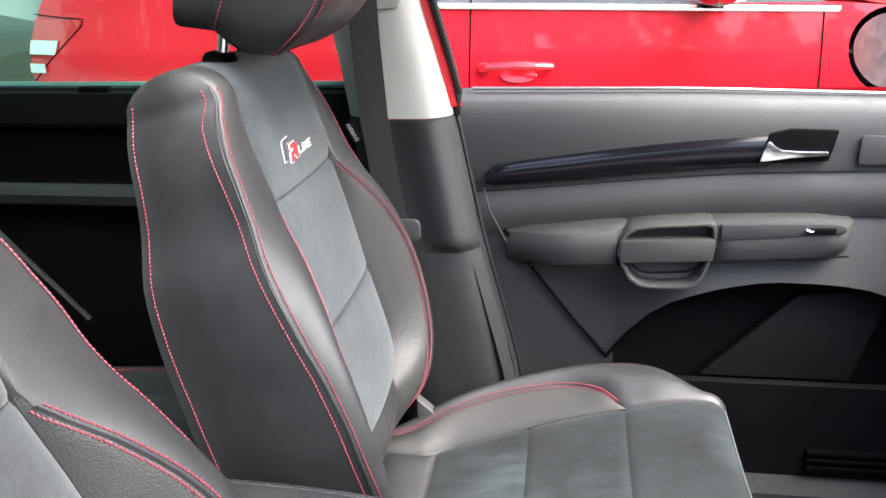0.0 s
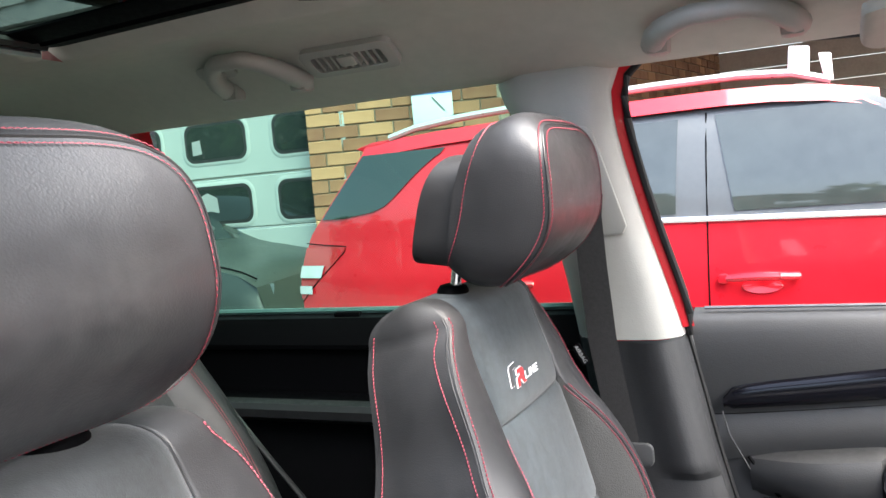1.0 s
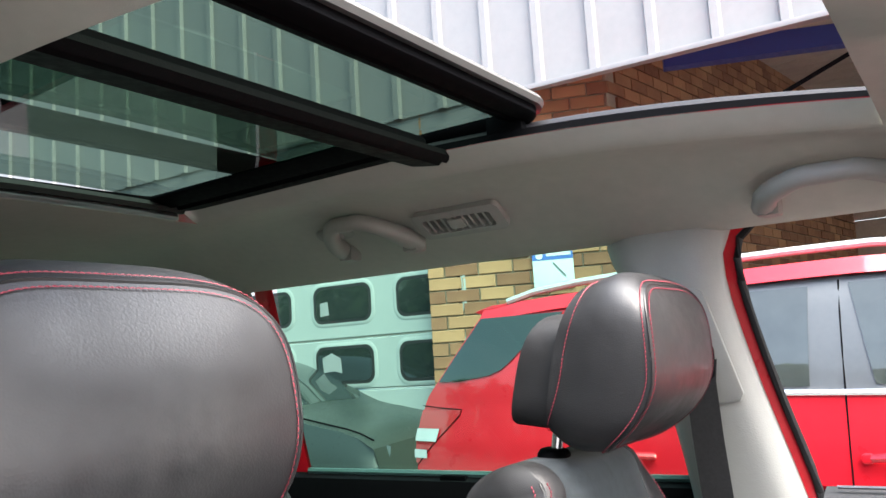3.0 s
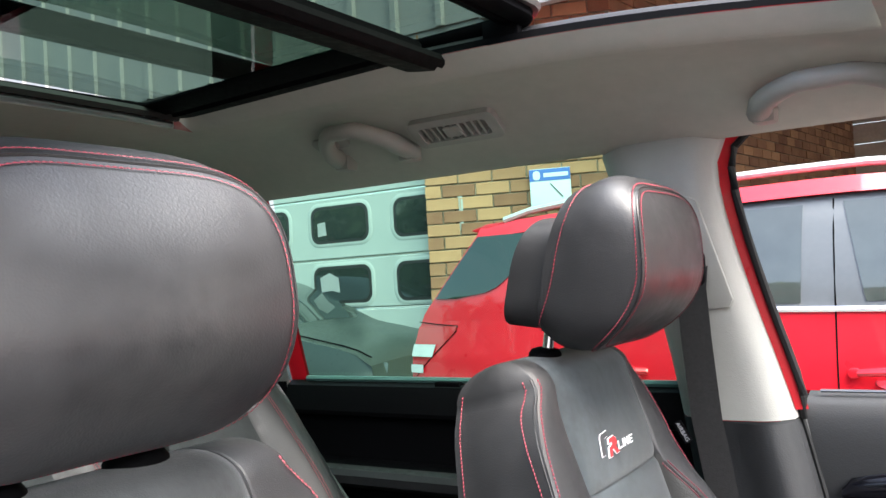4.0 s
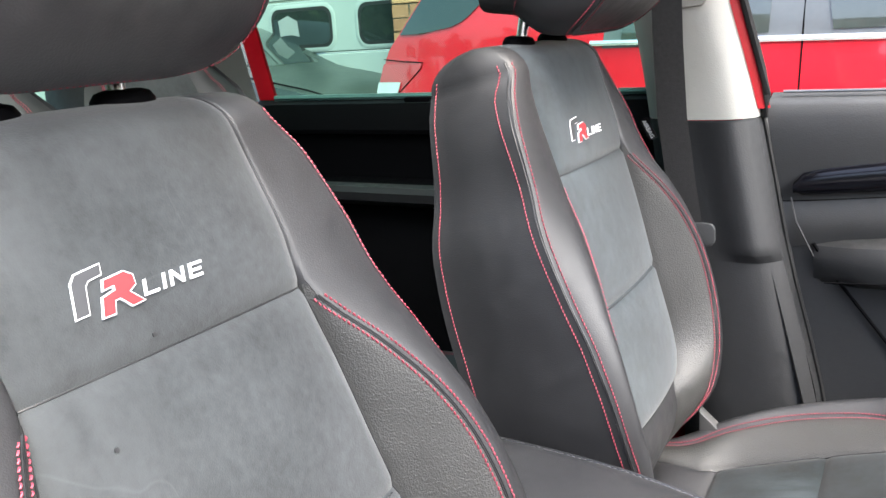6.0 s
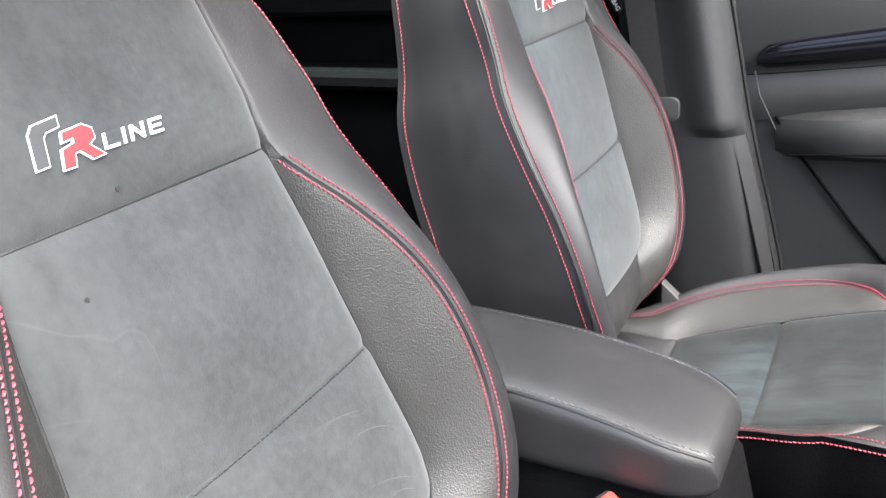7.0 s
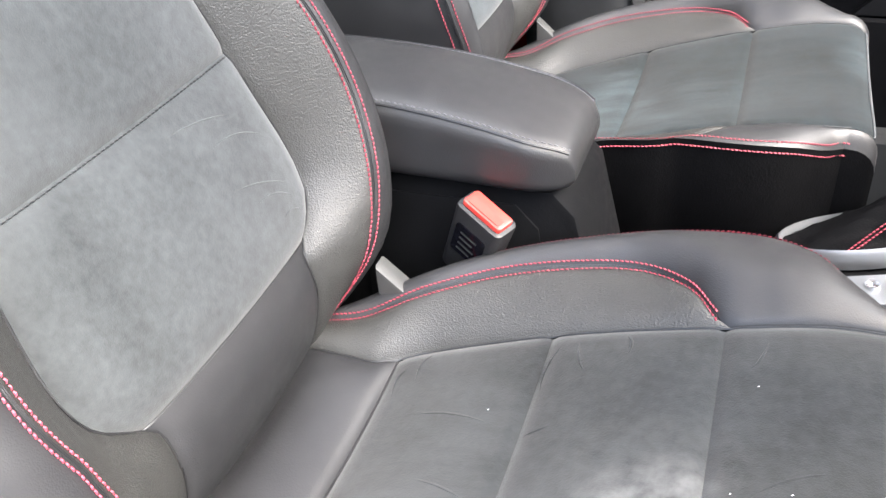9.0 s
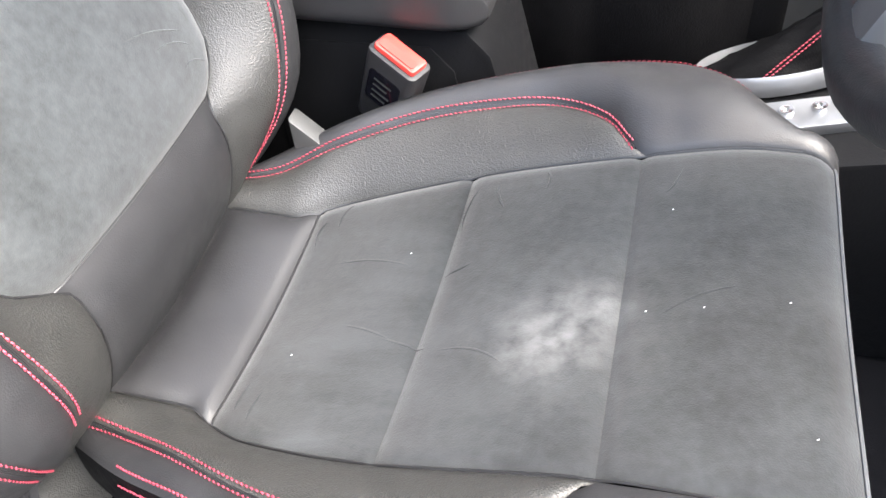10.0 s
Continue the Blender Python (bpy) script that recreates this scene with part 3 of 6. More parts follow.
    for e in edges:
        part("panel_seam", Geo().tube(e, 0.0010, 5), PIPING, seat, "dark seam")
    part("red_stitching", thr, THREAD, seat, "paired lines of bright red stitching", smooth=False)
    part("seam_piping", pip, PIPING, seat, "thin black seam piping")
    # headrest
    hx = head

    def head_at(a, v):
        """v 0: front centre, 1: front ridge, 2: rear seam, 3: rear lip, 4: rear centre."""
        ca, sa = math.cos(a), math.sin(a)
        n = 4.2 if sa > 0 else 6.0
        k = (abs(ca) ** n + abs(sa) ** n) ** (-1 / n)
        if v <= 1:
            g, x = v, 0.020 * (1 - v**2.4)
        elif v <= 2:
            g, x = 1 + 0.05 * math.sin(math.pi * (v - 1)), -0.115 * (v - 1) - 0.003 * math.exp(-(((v - 1) / 0.05) ** 2))
        elif v <= 3:
            g, x = 0.96 - 0.02 * (v - 2), -0.113 - 0.055 * (v - 2)
        else:
            g, x = 0.94 * (4 - v), -0.168 - 0.012 * math.sin(math.pi / 2 * (v - 3))
        y = 0.128 * k * ca * g
        z = (0.100 if sa > 0 else drop) * k * sa * g
        if v < 1 and sa < 0 and drop < 0.1:
            z *= 1 + 0.36 * math.sin(math.pi * v**3)
        if 1 < v < 2:
            z += 0.011 * math.sin(math.pi * (v - 1)) ** 0.7 * max(0.0, sa)
        if 1 < v <= 2 and sa < 0:
            z *= 1 - 0.20 * (v - 1) ** 2
        y *= 1 - 0.04 * max(0, -z / 0.103)
        lean = max(0.0, min(1.0, v - 1)) if v < 2 else 1.0
        x += lean * (0.020 * z / 0.1 + 0.016 * max(0, z / 0.1) ** 2)
        x -= 0.042 * max(0, -z / 0.1) ** 2 * (1 - lean)
        x += 0.012 * (y / 0.128) ** 2 * (1 if v < 2 else 0) - 0.06 * z - 0.02 * max(0, -z / 0.1) ** 2 * (v < 2)
        x -= crest * max(0, z / 0.1) ** 2 * (1 - lean)
        if v > 2:
            z = z * 0.75 - 0.010
            y *= 0.97
        return hinge @ Vector((-0.475 + hx + x, y, 1.340 + lift + z))

    angs = [2 * math.pi * i / 56 for i in range(56)]
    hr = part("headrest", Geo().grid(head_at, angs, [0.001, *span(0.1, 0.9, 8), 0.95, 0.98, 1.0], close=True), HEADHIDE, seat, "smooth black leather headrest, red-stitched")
    part("side_band", Geo().grid(head_at, angs, [1.0, 1.03, 1.08, *span(1.2, 1.9, 7), 1.96, 2.0], close=True), LEATHER, hr)
    part("rear_shell", Geo().grid(head_at, angs, [2.0, 2.03, *span(2.1, 3, 6), *span(3.1, 3.98, 6)], close=True), LEATHER, hr)
    ht, hp = Geo(), Geo()
    for v, offs in ((1.0, (-0.006, 0.006)), (1.97, (0.0,))):
        for off in offs:
            pts = []
            for a in [2 * math.pi * i / 120 for i in range(121)]:
                q = head_at(a, v + off / (0.10 if off < 0 else 0.12))
                c = hinge @ Vector((-0.53 + hx, 0, 1.340 + lift))
                nn = (q - c).normalized()
                pts.append((q + nn * 0.0012, nn))
            stitches(ht, pts, step=0.0050, dash=0.0038, r=0.00065)
        if v == 1.0:
            hp.tube([head_at(2 * math.pi * i / 100, 1.0) for i in range(101)], 0.0013, 5)
    part("headrest_stitching", ht, THREAD, hr, "red stitching", smooth=False)
    part("headrest_piping", hp, PIPING, hr)
    for y in (0.057, -0.057):
        part("headrest_post", Geo().tube([(-0.602, y, 1.19), (-0.600 + hx * 0.5, y, 1.30)], 0.0075, 12), CHROME, seat, "chrome headrest post", m=hinge)
        g = Geo()
        prof = ((0.001, 1.2335), (0.015, 1.2335), (0.022, 1.2315), (0.026, 1.226), (0.027, 1.195))
        g.grid(lambda a, k: (-0.602 + prof[k][0] * 0.8 * math.cos(a), y + prof[k][0] * math.sin(a), prof[k][1]), [2 * math.pi * i / 24 for i in range(24)], range(5), close=True)
        part("post_collar", g, BLACK, seat, "black plastic collar", m=hinge)
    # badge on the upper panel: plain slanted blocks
    def on_back(y, z, lift=0.0012):
        p = bk_at(1 if y >= 0 else -1, z, abs(y) / b_w(z))
        return p + nb * lift

    def badge(poly, material, nm, lift):
        part(nm, Geo().prism(poly, lambda a, b, t: on_back(a * 0.97 - 0.018, 1.1105 + b * 0.86, lift * t), 0.2, 1.0), material, back, smooth=False)

    cm = lambda pts: [(-0.062 + a * 0.0102, -0.0085 + b * 0.0102) for a, b in pts]  # noqa: E731

    def grown(pts, d):
        """The outline moved outwards by d."""
        out, n_ = [], len(pts)
        area = sum(p_[0] * q_[1] - q_[0] * p_[1] for p_, q_ in zip(pts, pts[1:] + pts[:1]))
        for i in range(n_):
            a, b, c = Vector(pts[i - 1]), Vector(pts[i]), Vector(pts[(i + 1) % n_])
            e1, e2 = (b - a).normalized(), (c - b).normalized()
            n1, n2 = Vector((e1.y, -e1.x)), Vector((e2.y, -e2.x))
            if area < 0:
                n1, n2 = -n1, -n2
            mid = (n1 + n2).normalized()
            out.append(tuple(b + mid * min(2.0 * d, d / max(0.35, mid.dot(n1)))))
        return out

    hook_ = cm([(0.0, 0.0), (0.45, 2.25), (0.9, 2.75), (2.7, 2.95), (2.55, 2.3), (1.55, 2.15), (1.25, 1.85), (0.85, 0.05)])
    wedge = cm([(1.7, -0.5), (2.05, 0.75), (3.05, 1.0), (3.1, 1.35), (2.3, 1.25), (2.5, 1.85), (4.05, 2.0), (4.6, 1.6), (4.55, 0.95), (3.95, 0.6), (4.8, -0.3), (3.9, -0.38), (3.2, 0.4), (2.75, 0.35), (2.5, -0.5)])
    badge(grown(hook_, 0.0009), WHITE, "badge_outline", 0.0012)
    badge(hook_, mat("badge_dark", (0.03, 0.031, 0.034), 0.7), "badge_block", 0.0018)
    badge(grown(wedge, 0.0009), WHITE, "badge_outline", 0.0022)
    badge(wedge, mat("badge_red", (0.40, 0.018, 0.022), 0.6), "badge_block", 0.0028)
    # the embroidered word, stroke by stroke
    w_, h_ = 0.0021, 0.0115
    lean = lambda pts, x0: [(x0 + a + 0.22 * b, -0.0095 + b) for a, b in pts]  # noqa: E731
    for x0, strokes in (
        (-0.0105, [[(0, 0), (w_, 0), (w_, h_), (0, h_)], [(w_, 0), (0.0125, 0), (0.0125, w_), (w_, w_)]]),
        (0.0060, [[(0, 0), (w_, 0), (w_, h_), (0, h_)]]),
        (0.0125, [[(0, 0), (w_, 0), (w_, h_), (0, h_)], [(w_, h_), (w_, h_ - 0.0032), (0.0105, 0), (0.0105, 0.0032)], [(0.0105, 0), (0.0105 + w_, 0), (0.0105 + w_, h_), (0.0105, h_)]]),
        (0.0300, [[(0, 0), (w_, 0), (w_, h_), (0, h_)], [(w_, 0), (0.0125, 0), (0.0125, w_), (w_, w_)], [(w_, 0.0047), (0.0112, 0.0047), (0.0112, 0.0047 + w_), (w_, 0.0047 + w_)], [(w_, h_ - w_), (0.0125, h_ - w_), (0.0125, h_), (w_, h_)]]),
    ):
        for st_ in strokes:
            badge(lean(st_, x0), WHITE, "badge_letter_stroke", 0.0014)
    # frame under the cushion
    g = Geo()
    g.box(-0.40, 0.10, -0.20, 0.20, 0.30, 0.43)
    part("seat_base", g, BLACK, seat, "black plastic seat base", bevel=0.02)
    for y in (-0.19, 0.19):
        part("seat_rail", Geo().box(-0.45, 0.20, y - 0.02, y + 0.02, 0.245, 0.30), BLACK, seat, bevel=0.004)
    part("recliner_cover", Geo().prism([(-0.350, 0.645), (-0.350, 0.57), (-0.305, 0.57), (-0.312, 0.610)], lambda a, b, t: (a, t, b), 0.180, 0.204), mat("pale_grey_plastic", (0.036, 0.036, 0.035), 0.55), seat, "grey plastic hinge cover", bevel=0.004)
    return seat


driver_seat = front_seat("driver_seat", "black leather and grey suede front seat with worn cushion", pose(0, -0.394, 0), head=-0.035, lift=-0.004, drop=0.084, cushion_cloth=WORN, crest=0.016)
for x, y in ((0.018, -0.018), (0.058, -0.015), (-0.265, -0.055), (0.116, -0.004), (0.128, -0.118), (-0.19, 0.06), (0.03, 0.09)):
    p = cush_at(1 if y >= 0 else -1, x, abs(y) / c_w(x))
    part("lint_speck", Geo().tube([p + Vector((0, 0, 0.0008)), p + Vector((0.0012, 0.0006, 0.0012))], 0.0003, 5), WHITE, driver_seat, "white lint speck")
# shallow creases pulled across the suede by use: three points each, along the cushion or up the backrest
for a, b, c in (
    ((-0.271, 0.052), (-0.226, 0.055), (-0.178, 0.043)), ((-0.151, 0.033), (-0.139, 0.038), (-0.128, 0.044)), ((-0.29, 0.115), (-0.298, 0.10), (-0.294, 0.074)),
    ((-0.274, -0.09), (-0.277, -0.110), (-0.276, -0.125)), ((-0.290, -0.079), (-0.293, -0.100), (-0.292, -0.115)), ((-0.237, -0.021), (-0.202, -0.029), (-0.172, -0.044)),
    ((-0.196, -0.034), (-0.167, -0.044), (-0.139, -0.049)), ((-0.142, 0.142), (-0.150, 0.112), (-0.148, 0.085)), ((-0.083, 0.150), (-0.077, 0.14), (-0.079, 0.122)),
    ((-0.140, -0.054), (-0.103, -0.055), (-0.072, -0.077)), ((-0.27, 0.135), (-0.279, 0.12), (-0.276, 0.093)), ((0.026, -0.024), (0.056, -0.001), (0.09, 0.01)),
    ((0.036, 0.143), (0.03, 0.121), (0.022, 0.111)), ((-0.125, 0.148), (-0.122, 0.125), (-0.112, 0.105)),
):
    pts = []
    for t in span(0, 1, 14):
        x, y = ((1 - t) ** 2 * a[i] + 2 * t * (1 - t) * (2 * b[i] - (a[i] + c[i]) / 2) + t * t * c[i] for i in (0, 1))
        pts.append(cush_at(1 if y >= 0 else -1, x, abs(y) / c_w(x)) - Vector((0, 0, 0.0004)))
    part("crease", Geo().tube(pts, lambda t: 0.0002 + 0.0013 * math.sin(math.pi * t), 8, flat=0.8), WORN, driver_seat, "shallow crease in the suede")
for a, b, c in (((0.05, 0.80), (0.10, 0.79), (0.135, 0.765)), ((0.075, 0.775), (0.11, 0.775), (0.13, 0.755)), ((0.06, 0.835), (0.10, 0.84), (0.14, 0.81)), ((0.10, 0.745), (0.12, 0.752), (0.138, 0.735)), ((0.02, 0.865), (0.07, 0.862), (0.11, 0.845))):
    pts = []
    for t in span(0, 1, 14):
        y, z = ((1 - t) ** 2 * a[i] + 2 * t * (1 - t) * b[i] + t * t * c[i] for i in (0, 1))
        pts.append(back_at(1, z, y / b_w(z)) - NB * 0.0004)
    part("crease", Geo().tube(pts, lambda t: 0.0002 + 0.0008 * math.sin(math.pi * t), 8, flat=0.8), SUEDE, driver_seat, "shallow crease in the suede")
for y, z in ((-0.085, 1.025), (-0.03, 1.078)):
    p = back_at(-1, z, abs(y) / b_w(z))
    part("worn_mark", Geo().tube([p + NB * 0.0002, p + NB * 0.0010], 0.0018, 9), PIPING, driver_seat, "small dark mark in the suede")
front_seat("passenger_seat", "black leather and grey suede front seat beside the far door", pose(-0.0225, 0.335, -0.014), head=0.016, lift=0.007, recline=0.0975, shift=(0.0045, 0, 0.010), cushion_cloth=BRUSHED, back_cloth=BACKBLUE, tuck=1.0)

# ---- the car's shell ----
NEAR = 0.36


def far_edge(x):
    """Far edge of the roof opening in the headliner."""
    return tab(x, (-1.30, 0.305), (-0.56, 0.345), (-0.14, 0.360))


def liner_z(y, x):
    z = tab(abs(y), (0.0, 1.664), (0.31, 1.660), (0.42, 1.655), (0.47, 1.648), (0.51, 1.632), (0.55, 1.605), (0.60, 1.578), (0.67, 1.548))
    k = max(0.0, min(1.0, (0.64 - abs(y)) / 0.24))
    return z - (0.13 if x > -0.7 else 0.02) * min(0.8, abs(x + 0.7)) ** 2 * k - 0.10 * max(0, x - 0.1) ** 2


def crown_x(x):
    return -0.16 * min(0.9, abs(x + 0.68)) ** 2 * (1.0 if x > -0.68 else 0.35)


def lip_z(y, x):
    """Headliner beside the opening: the cloth curls up to the edge."""
    e = far_edge(x) if y > 0 else NEAR
    return liner_z(y, x) + (0.026 if y > 0 else -0.018) * max(0.0, 1 - (abs(y) - e) / 0.045) ** 1.2


g = Geo()
OPEN_X = [-1.30, -1.28, -1.25, *span(-1.2, -0.24, 12), -0.19, -0.16, -0.14]
LIP = [0, 0.006, 0.014, 0.024, 0.036, 0.046]
for side in (1, -1):
    edge = far_edge if side > 0 else (lambda x: NEAR)
    for xs in (OPEN_X, [-2.6, -2.2, -1.8, -1.5, -1.30], [-0.14, -0.05, 0.05, 0.15, 0.24]):
        inside = xs is OPEN_X
        g.grid(lambda t, x: ((x, side * (y := edge(x) + t if t < 0.05 else lerp(edge(x) + 0.05, 0.67 if side > 0 else 0.60, (t - 0.05) / 0.95)), lip_z(side * y, x) if inside else liner_z(y, x))), [*LIP, 0.05, *span(0.1, 1.0, 16)], xs)
# the front and rear fields of cloth
g.grid(lambda t, x: (x, lerp(-NEAR, far_edge(x), t), liner_z(lerp(-NEAR, far_edge(x), t), x)), span(0, 1, 11), [-0.14, -0.05, 0.05, 0.15, 0.24])
g.grid(lambda t, x: (x, lerp(-NEAR, far_edge(x), t), liner_z(lerp(-NEAR, far_edge(x), t), x)), span(0, 1, 11), [-2.6, -2.2, -1.8, -1.5, -1.31, -1.30])
g.grid(lambda y, t: (-0.14 - 0.003 * t, y, liner_z(y, -0.14) + 0.022 * t), span(-NEAR, 0.36, 9), [0, 1])
g.grid(lambda y, t: (-1.30 + 0.003 * t, y, liner_z(y, -1.30) + 0.022 * t), span(-NEAR, 0.305, 9), [0, 1])
tagged(part("ceiling", g, CREAM), "pale grey-beige cloth headliner around the open roof", "headliner", kind="structure")

# roof skin with its opening, red outside


def skin_z(y, x):
    return 1.712 + crown_x(x) - 0.25 * max(0, abs(y) - 0.36) ** 1.6


g = Geo()
for side in (1, -1):
    inner = (lambda x: far_edge(x) + 0.038) if side > 0 else (lambda x: NEAR + 0.04)
    g.grid(lambda t, x: (x, side * (y := lerp(inner(x), 0.72 if side > 0 else 0.63, t)), skin_z(y, x)), span(0, 1, 11), [-2.7, -2.0, *span(-1.36, -0.10, 10), 0.06, 0.18, 0.26])
    g.grid(lambda t, x: (x, side * inner(x), skin_z(inner(x), x) - 0.010 * t), [0, 1], span(-1.36, -0.10, 10))
g.grid(lambda t, x: (x, lerp(-NEAR - 0.04, far_edge(x) + 0.038, t), skin_z(0, x)), span(0, 1, 5), [-0.10, 0.06, 0.18, 0.26])
g.grid(lambda t, x: (x, lerp(-NEAR - 0.04, far_edge(x) + 0.038, t), skin_z(0, x)), span(0, 1, 5), [-2.7, -2.0, -1.36])
tagged(part("roof", g, REDPAINT), "glossy red car roof skin with a large sunroof opening", "car roof", kind="structure")

sunroof = thing("sunroof", "black-framed tinted panoramic sunroof slid open", "sunroof", pose(0, 0, 0))
# side channels: a dark gap above the cloth, then a rounded rubber seal up to the painted edge
SEALP = ((-0.001, 0.0, 0), (0.0, 0.35, 0), (0.016, 0.38, 1), (0.014, 0.52, 1), (0.020, 0.72, 1), (0.030, 0.90, 1), (0.040, 1.0, 1))
for side in (1, -1):
    edge = far_edge if side > 0 else (lambda x: NEAR)

    def channel(k, x):
        o_, f_, _ = SEALP[k]
        z0, z1 = lip_z(side * edge(x), x) + 0.001, skin_z(edge(x) + 0.038, x) + 0.003
        return (x, side * (edge(x) + o_), lerp(z0, z1, f_))

    part("guide_channel", Geo().grid(channel, range(3), span(-1.38, -0.13, 20)), BLACK, sunroof, "black guide channel")
    part("roof_seal", Geo().grid(channel, range(2, 7), span(-1.38, -0.13, 20)), mat("seal_rubber", (0.010, 0.010, 0.012), 0.6, scale=20, spec=0.25), sunroof, "dark grey rubber seal")
part("front_seal", Geo().tube([(-0.125, y, liner_z(y, -0.14) + 0.034) for y in span(-0.33, 0.37, 9)], 0.014, 8), RUBBER, sunroof, "black rubber seal")


def pane(parent, x0, x1, hw, z0, z1, material, borders, nm, thick=0.012, cy=-0.0, crown=0.012):
    """A curved roof pane in a black frame; borders: rear, front, far, near widths."""
    br, bf, bl_, bn = borders
    zz = lambda x, y: lerp(z0, z1, (x - x0) / (x1 - x0)) - crown * ((y - cy) / 0.36) ** 2  # noqa: E731
    p = part(nm, Geo().grid(lambda y, x: (x, y, zz(x, y)), span(cy - hw + bn, cy + hw - bl_, 14), span(x0 + br, x1 - bf, 6)), material, parent, "dark green-tinted glass pane")
    cx, ix, iy = (x0 + x1) / 2, (x0 + br + x1 - bf) / 2, cy + (bn - bl_) / 2
    o = [(cx + a, cy + b) for a, b in rrect(x1 - x0, 2 * hw, 0.045, 6)]
    i_ = [(ix + a, iy + b) for a, b in rrect(x1 - x0 - br - bf, 2 * hw - bl_ - bn, 0.014, 6)]
    prof_ = [(1.0, 0.004), (1.0, -thick * 0.7), (0.90, -thick), (0.62, -thick - 0.003), (0.56, -thick + 0.003), (0.50, -thick + 0.003), (0.44, -thick - 0.002), (0.08, -thick * 0.6), (0.0, -0.002), (0.0, 0.002), (1.0, 0.004)]
    m_ = len(o)

    def at(k, j):
        f_, dz = prof_[j]
        x, y = lerp(i_[k % m_][0], o[k % m_][0], f_), lerp(i_[k % m_][1], o[k % m_][1], f_)
        return (x, y, zz(x, y) + dz)

    part("pane_frame", Geo().grid(at, range(m_), range(len(prof_)), close=True), BLACK, p, "black frame")
    if nm == "rear_pane":
        return p
    edge_ = [(cx + a, cy + b) for a, b in rrect(x1 - x0 + 0.010, 2 * hw + 0.010, 0.05, 6)]
    part("edge_trim", Geo().tube([(x, y, zz(x, y) + 0.006) for x, y in edge_ + edge_[:1]], 0.008, 6, ends=False), mat("edge_rubber", (0.055, 0.054, 0.052), 0.6), p, "grey rubber edge")
    return p


pane(sunroof, -1.30, -0.735, 0.325, 1.688, 1.702, REARGLASS, (0.02, 0.07, 0.10, 0.02), "rear_pane", thick=0.010)
pane(sunroof, -1.12, -0.578, 0.385, 1.730, 1.738, ROOFGLASS, (0.075, 0.062, 0.03, 0.03), "sliding_pane", thick=0.016)
part("cross_bar", Geo().prism([(-0.728, 0.0), (-0.728, 0.008), (-0.800, 0.006), (-0.800, -0.004), (-0.752, -0.010), (-0.745, -0.004), (-0.738, -0.009)], lambda a, b, t: (a, t, 1.690 + b - 0.012 * (t / 0.36) ** 2), -0.33, 0.352), PLASTICD, sunroof, "ridged black cross bar")
for side in (1, -1):
    part("lifting_arm", Geo().box(-0.66, -0.60, side * 0.352 - 0.008, side * 0.352 + 0.008, 1.690, 1.722), BLACK, sunroof, bevel=0.003)
part("rear_trim", Geo().tube([(-1.288, y, liner_z(y, -1.30) + 0.004) for y in span(-0.32, 0.29, 7)], 0.006, 6), SILVER, sunroof, "thin silver trim")
part("rear_seal", Geo().tube([(-1.282, y, liner_z(y, -1.30) + 0.018) for y in span(-0.32, 0.30, 7)], 0.009, 6), RUBBER, sunroof, "black rubber seal")


# grab handles, vent and coat hook on the headliner
def grab_handle(x0, x1, y, z, label, arch=1.0):
    h = thing("grab_handle", label, "grab handle", pose(0, 0, 0), "grab handles")
    L = x1 - x0
    nn = Vector((0, -0.57, -0.82))
    pts = []
    for t in span(0.0, 1.0, 22):
        f = min(1.0, math.sin(math.pi * t) ** 0.5 * 1.05)
        pts.append(Vector((x0 + L * t, y - 0.094 * arch * f, z + 0.062 * arch * f)) + nn * (0.002 + 0.032 * math.sin(math.pi * t) ** 0.35))
    part("grip", Geo().tube(pts, lambda t: 0.0150 + 0.004 * abs(2 * t - 1) ** 3, 12), GRIP, h, "grey-beige plastic grip")
    for x in (x0 + 0.008, x1 - 0.008):
        part("foot", Geo().box(x - 0.017, x + 0.017, y - 0.022, y + 0.014, z - 0.020, z + 0.012), GRIP, h, bevel=0.008)
    return h


grab_handle(-1.115, -0.945, 0.570, 1.590, "grey-beige plastic grab handle above the sliding door")
grab_handle(-0.322, -0.118, 0.572, 1.566, "grey-beige plastic grab handle above the front window", 0.75)
visor = thing("sun_visor", "grey-beige sun visor folded against the headliner", "sun visor", pose(-0.045, 0.46, 1.535, 0, -4, 0))
part("panel", Geo().prism(rrect(0.24, 0.17, 0.03), lambda a, b, t: (0.12 + a, -0.02 + b, t - 0.35 * max(0, b)), 0.0, 0.016), CREAM, visor, bevel=0.006)
part("pivot_arm", Geo().tube([(0.22, 0.07, -0.01), (0.235, 0.09, 0.005), (0.24, 0.10, 0.06)], 0.006, 8), CREAMP, visor)
hook = thing("coat_hook", "small grey-beige coat hook plate beside a grab handle", "coat hook", pose(-1.10, 0.515, 1.622, -34, 0, 0))
part("plate", Geo().prism(rrect(0.085, 0.030, 0.012), lambda a, b, t: (a, b, -t), 0.0, 0.006), CREAMP, hook, bevel=0.002)
part("hook", Geo().box(-0.02, 0.02, -0.006, 0.008, -0.014, -0.005), CREAMP, hook, bevel=0.003)
vent = thing("roof_vent", "grey-beige slatted air vent set in the headliner", "air vent", pose(-0.827, 0.530, 1.612, -34, 0, 0))
fo, fi = rrect(0.178, 0.066, 0.014), rrect(0.140, 0.038, 0.008)
g = Geo()
g.grid(lambda i, k: ((fo, fo, fi, fi)[k][i % len(fo)][0], (fo, fo, fi, fi)[k][i % len(fo)][1], (0.004, -0.008, -0.010, 0.012)[k]), range(len(fo)), range(4), close=True)
part("frame", g, CREAMP, vent)
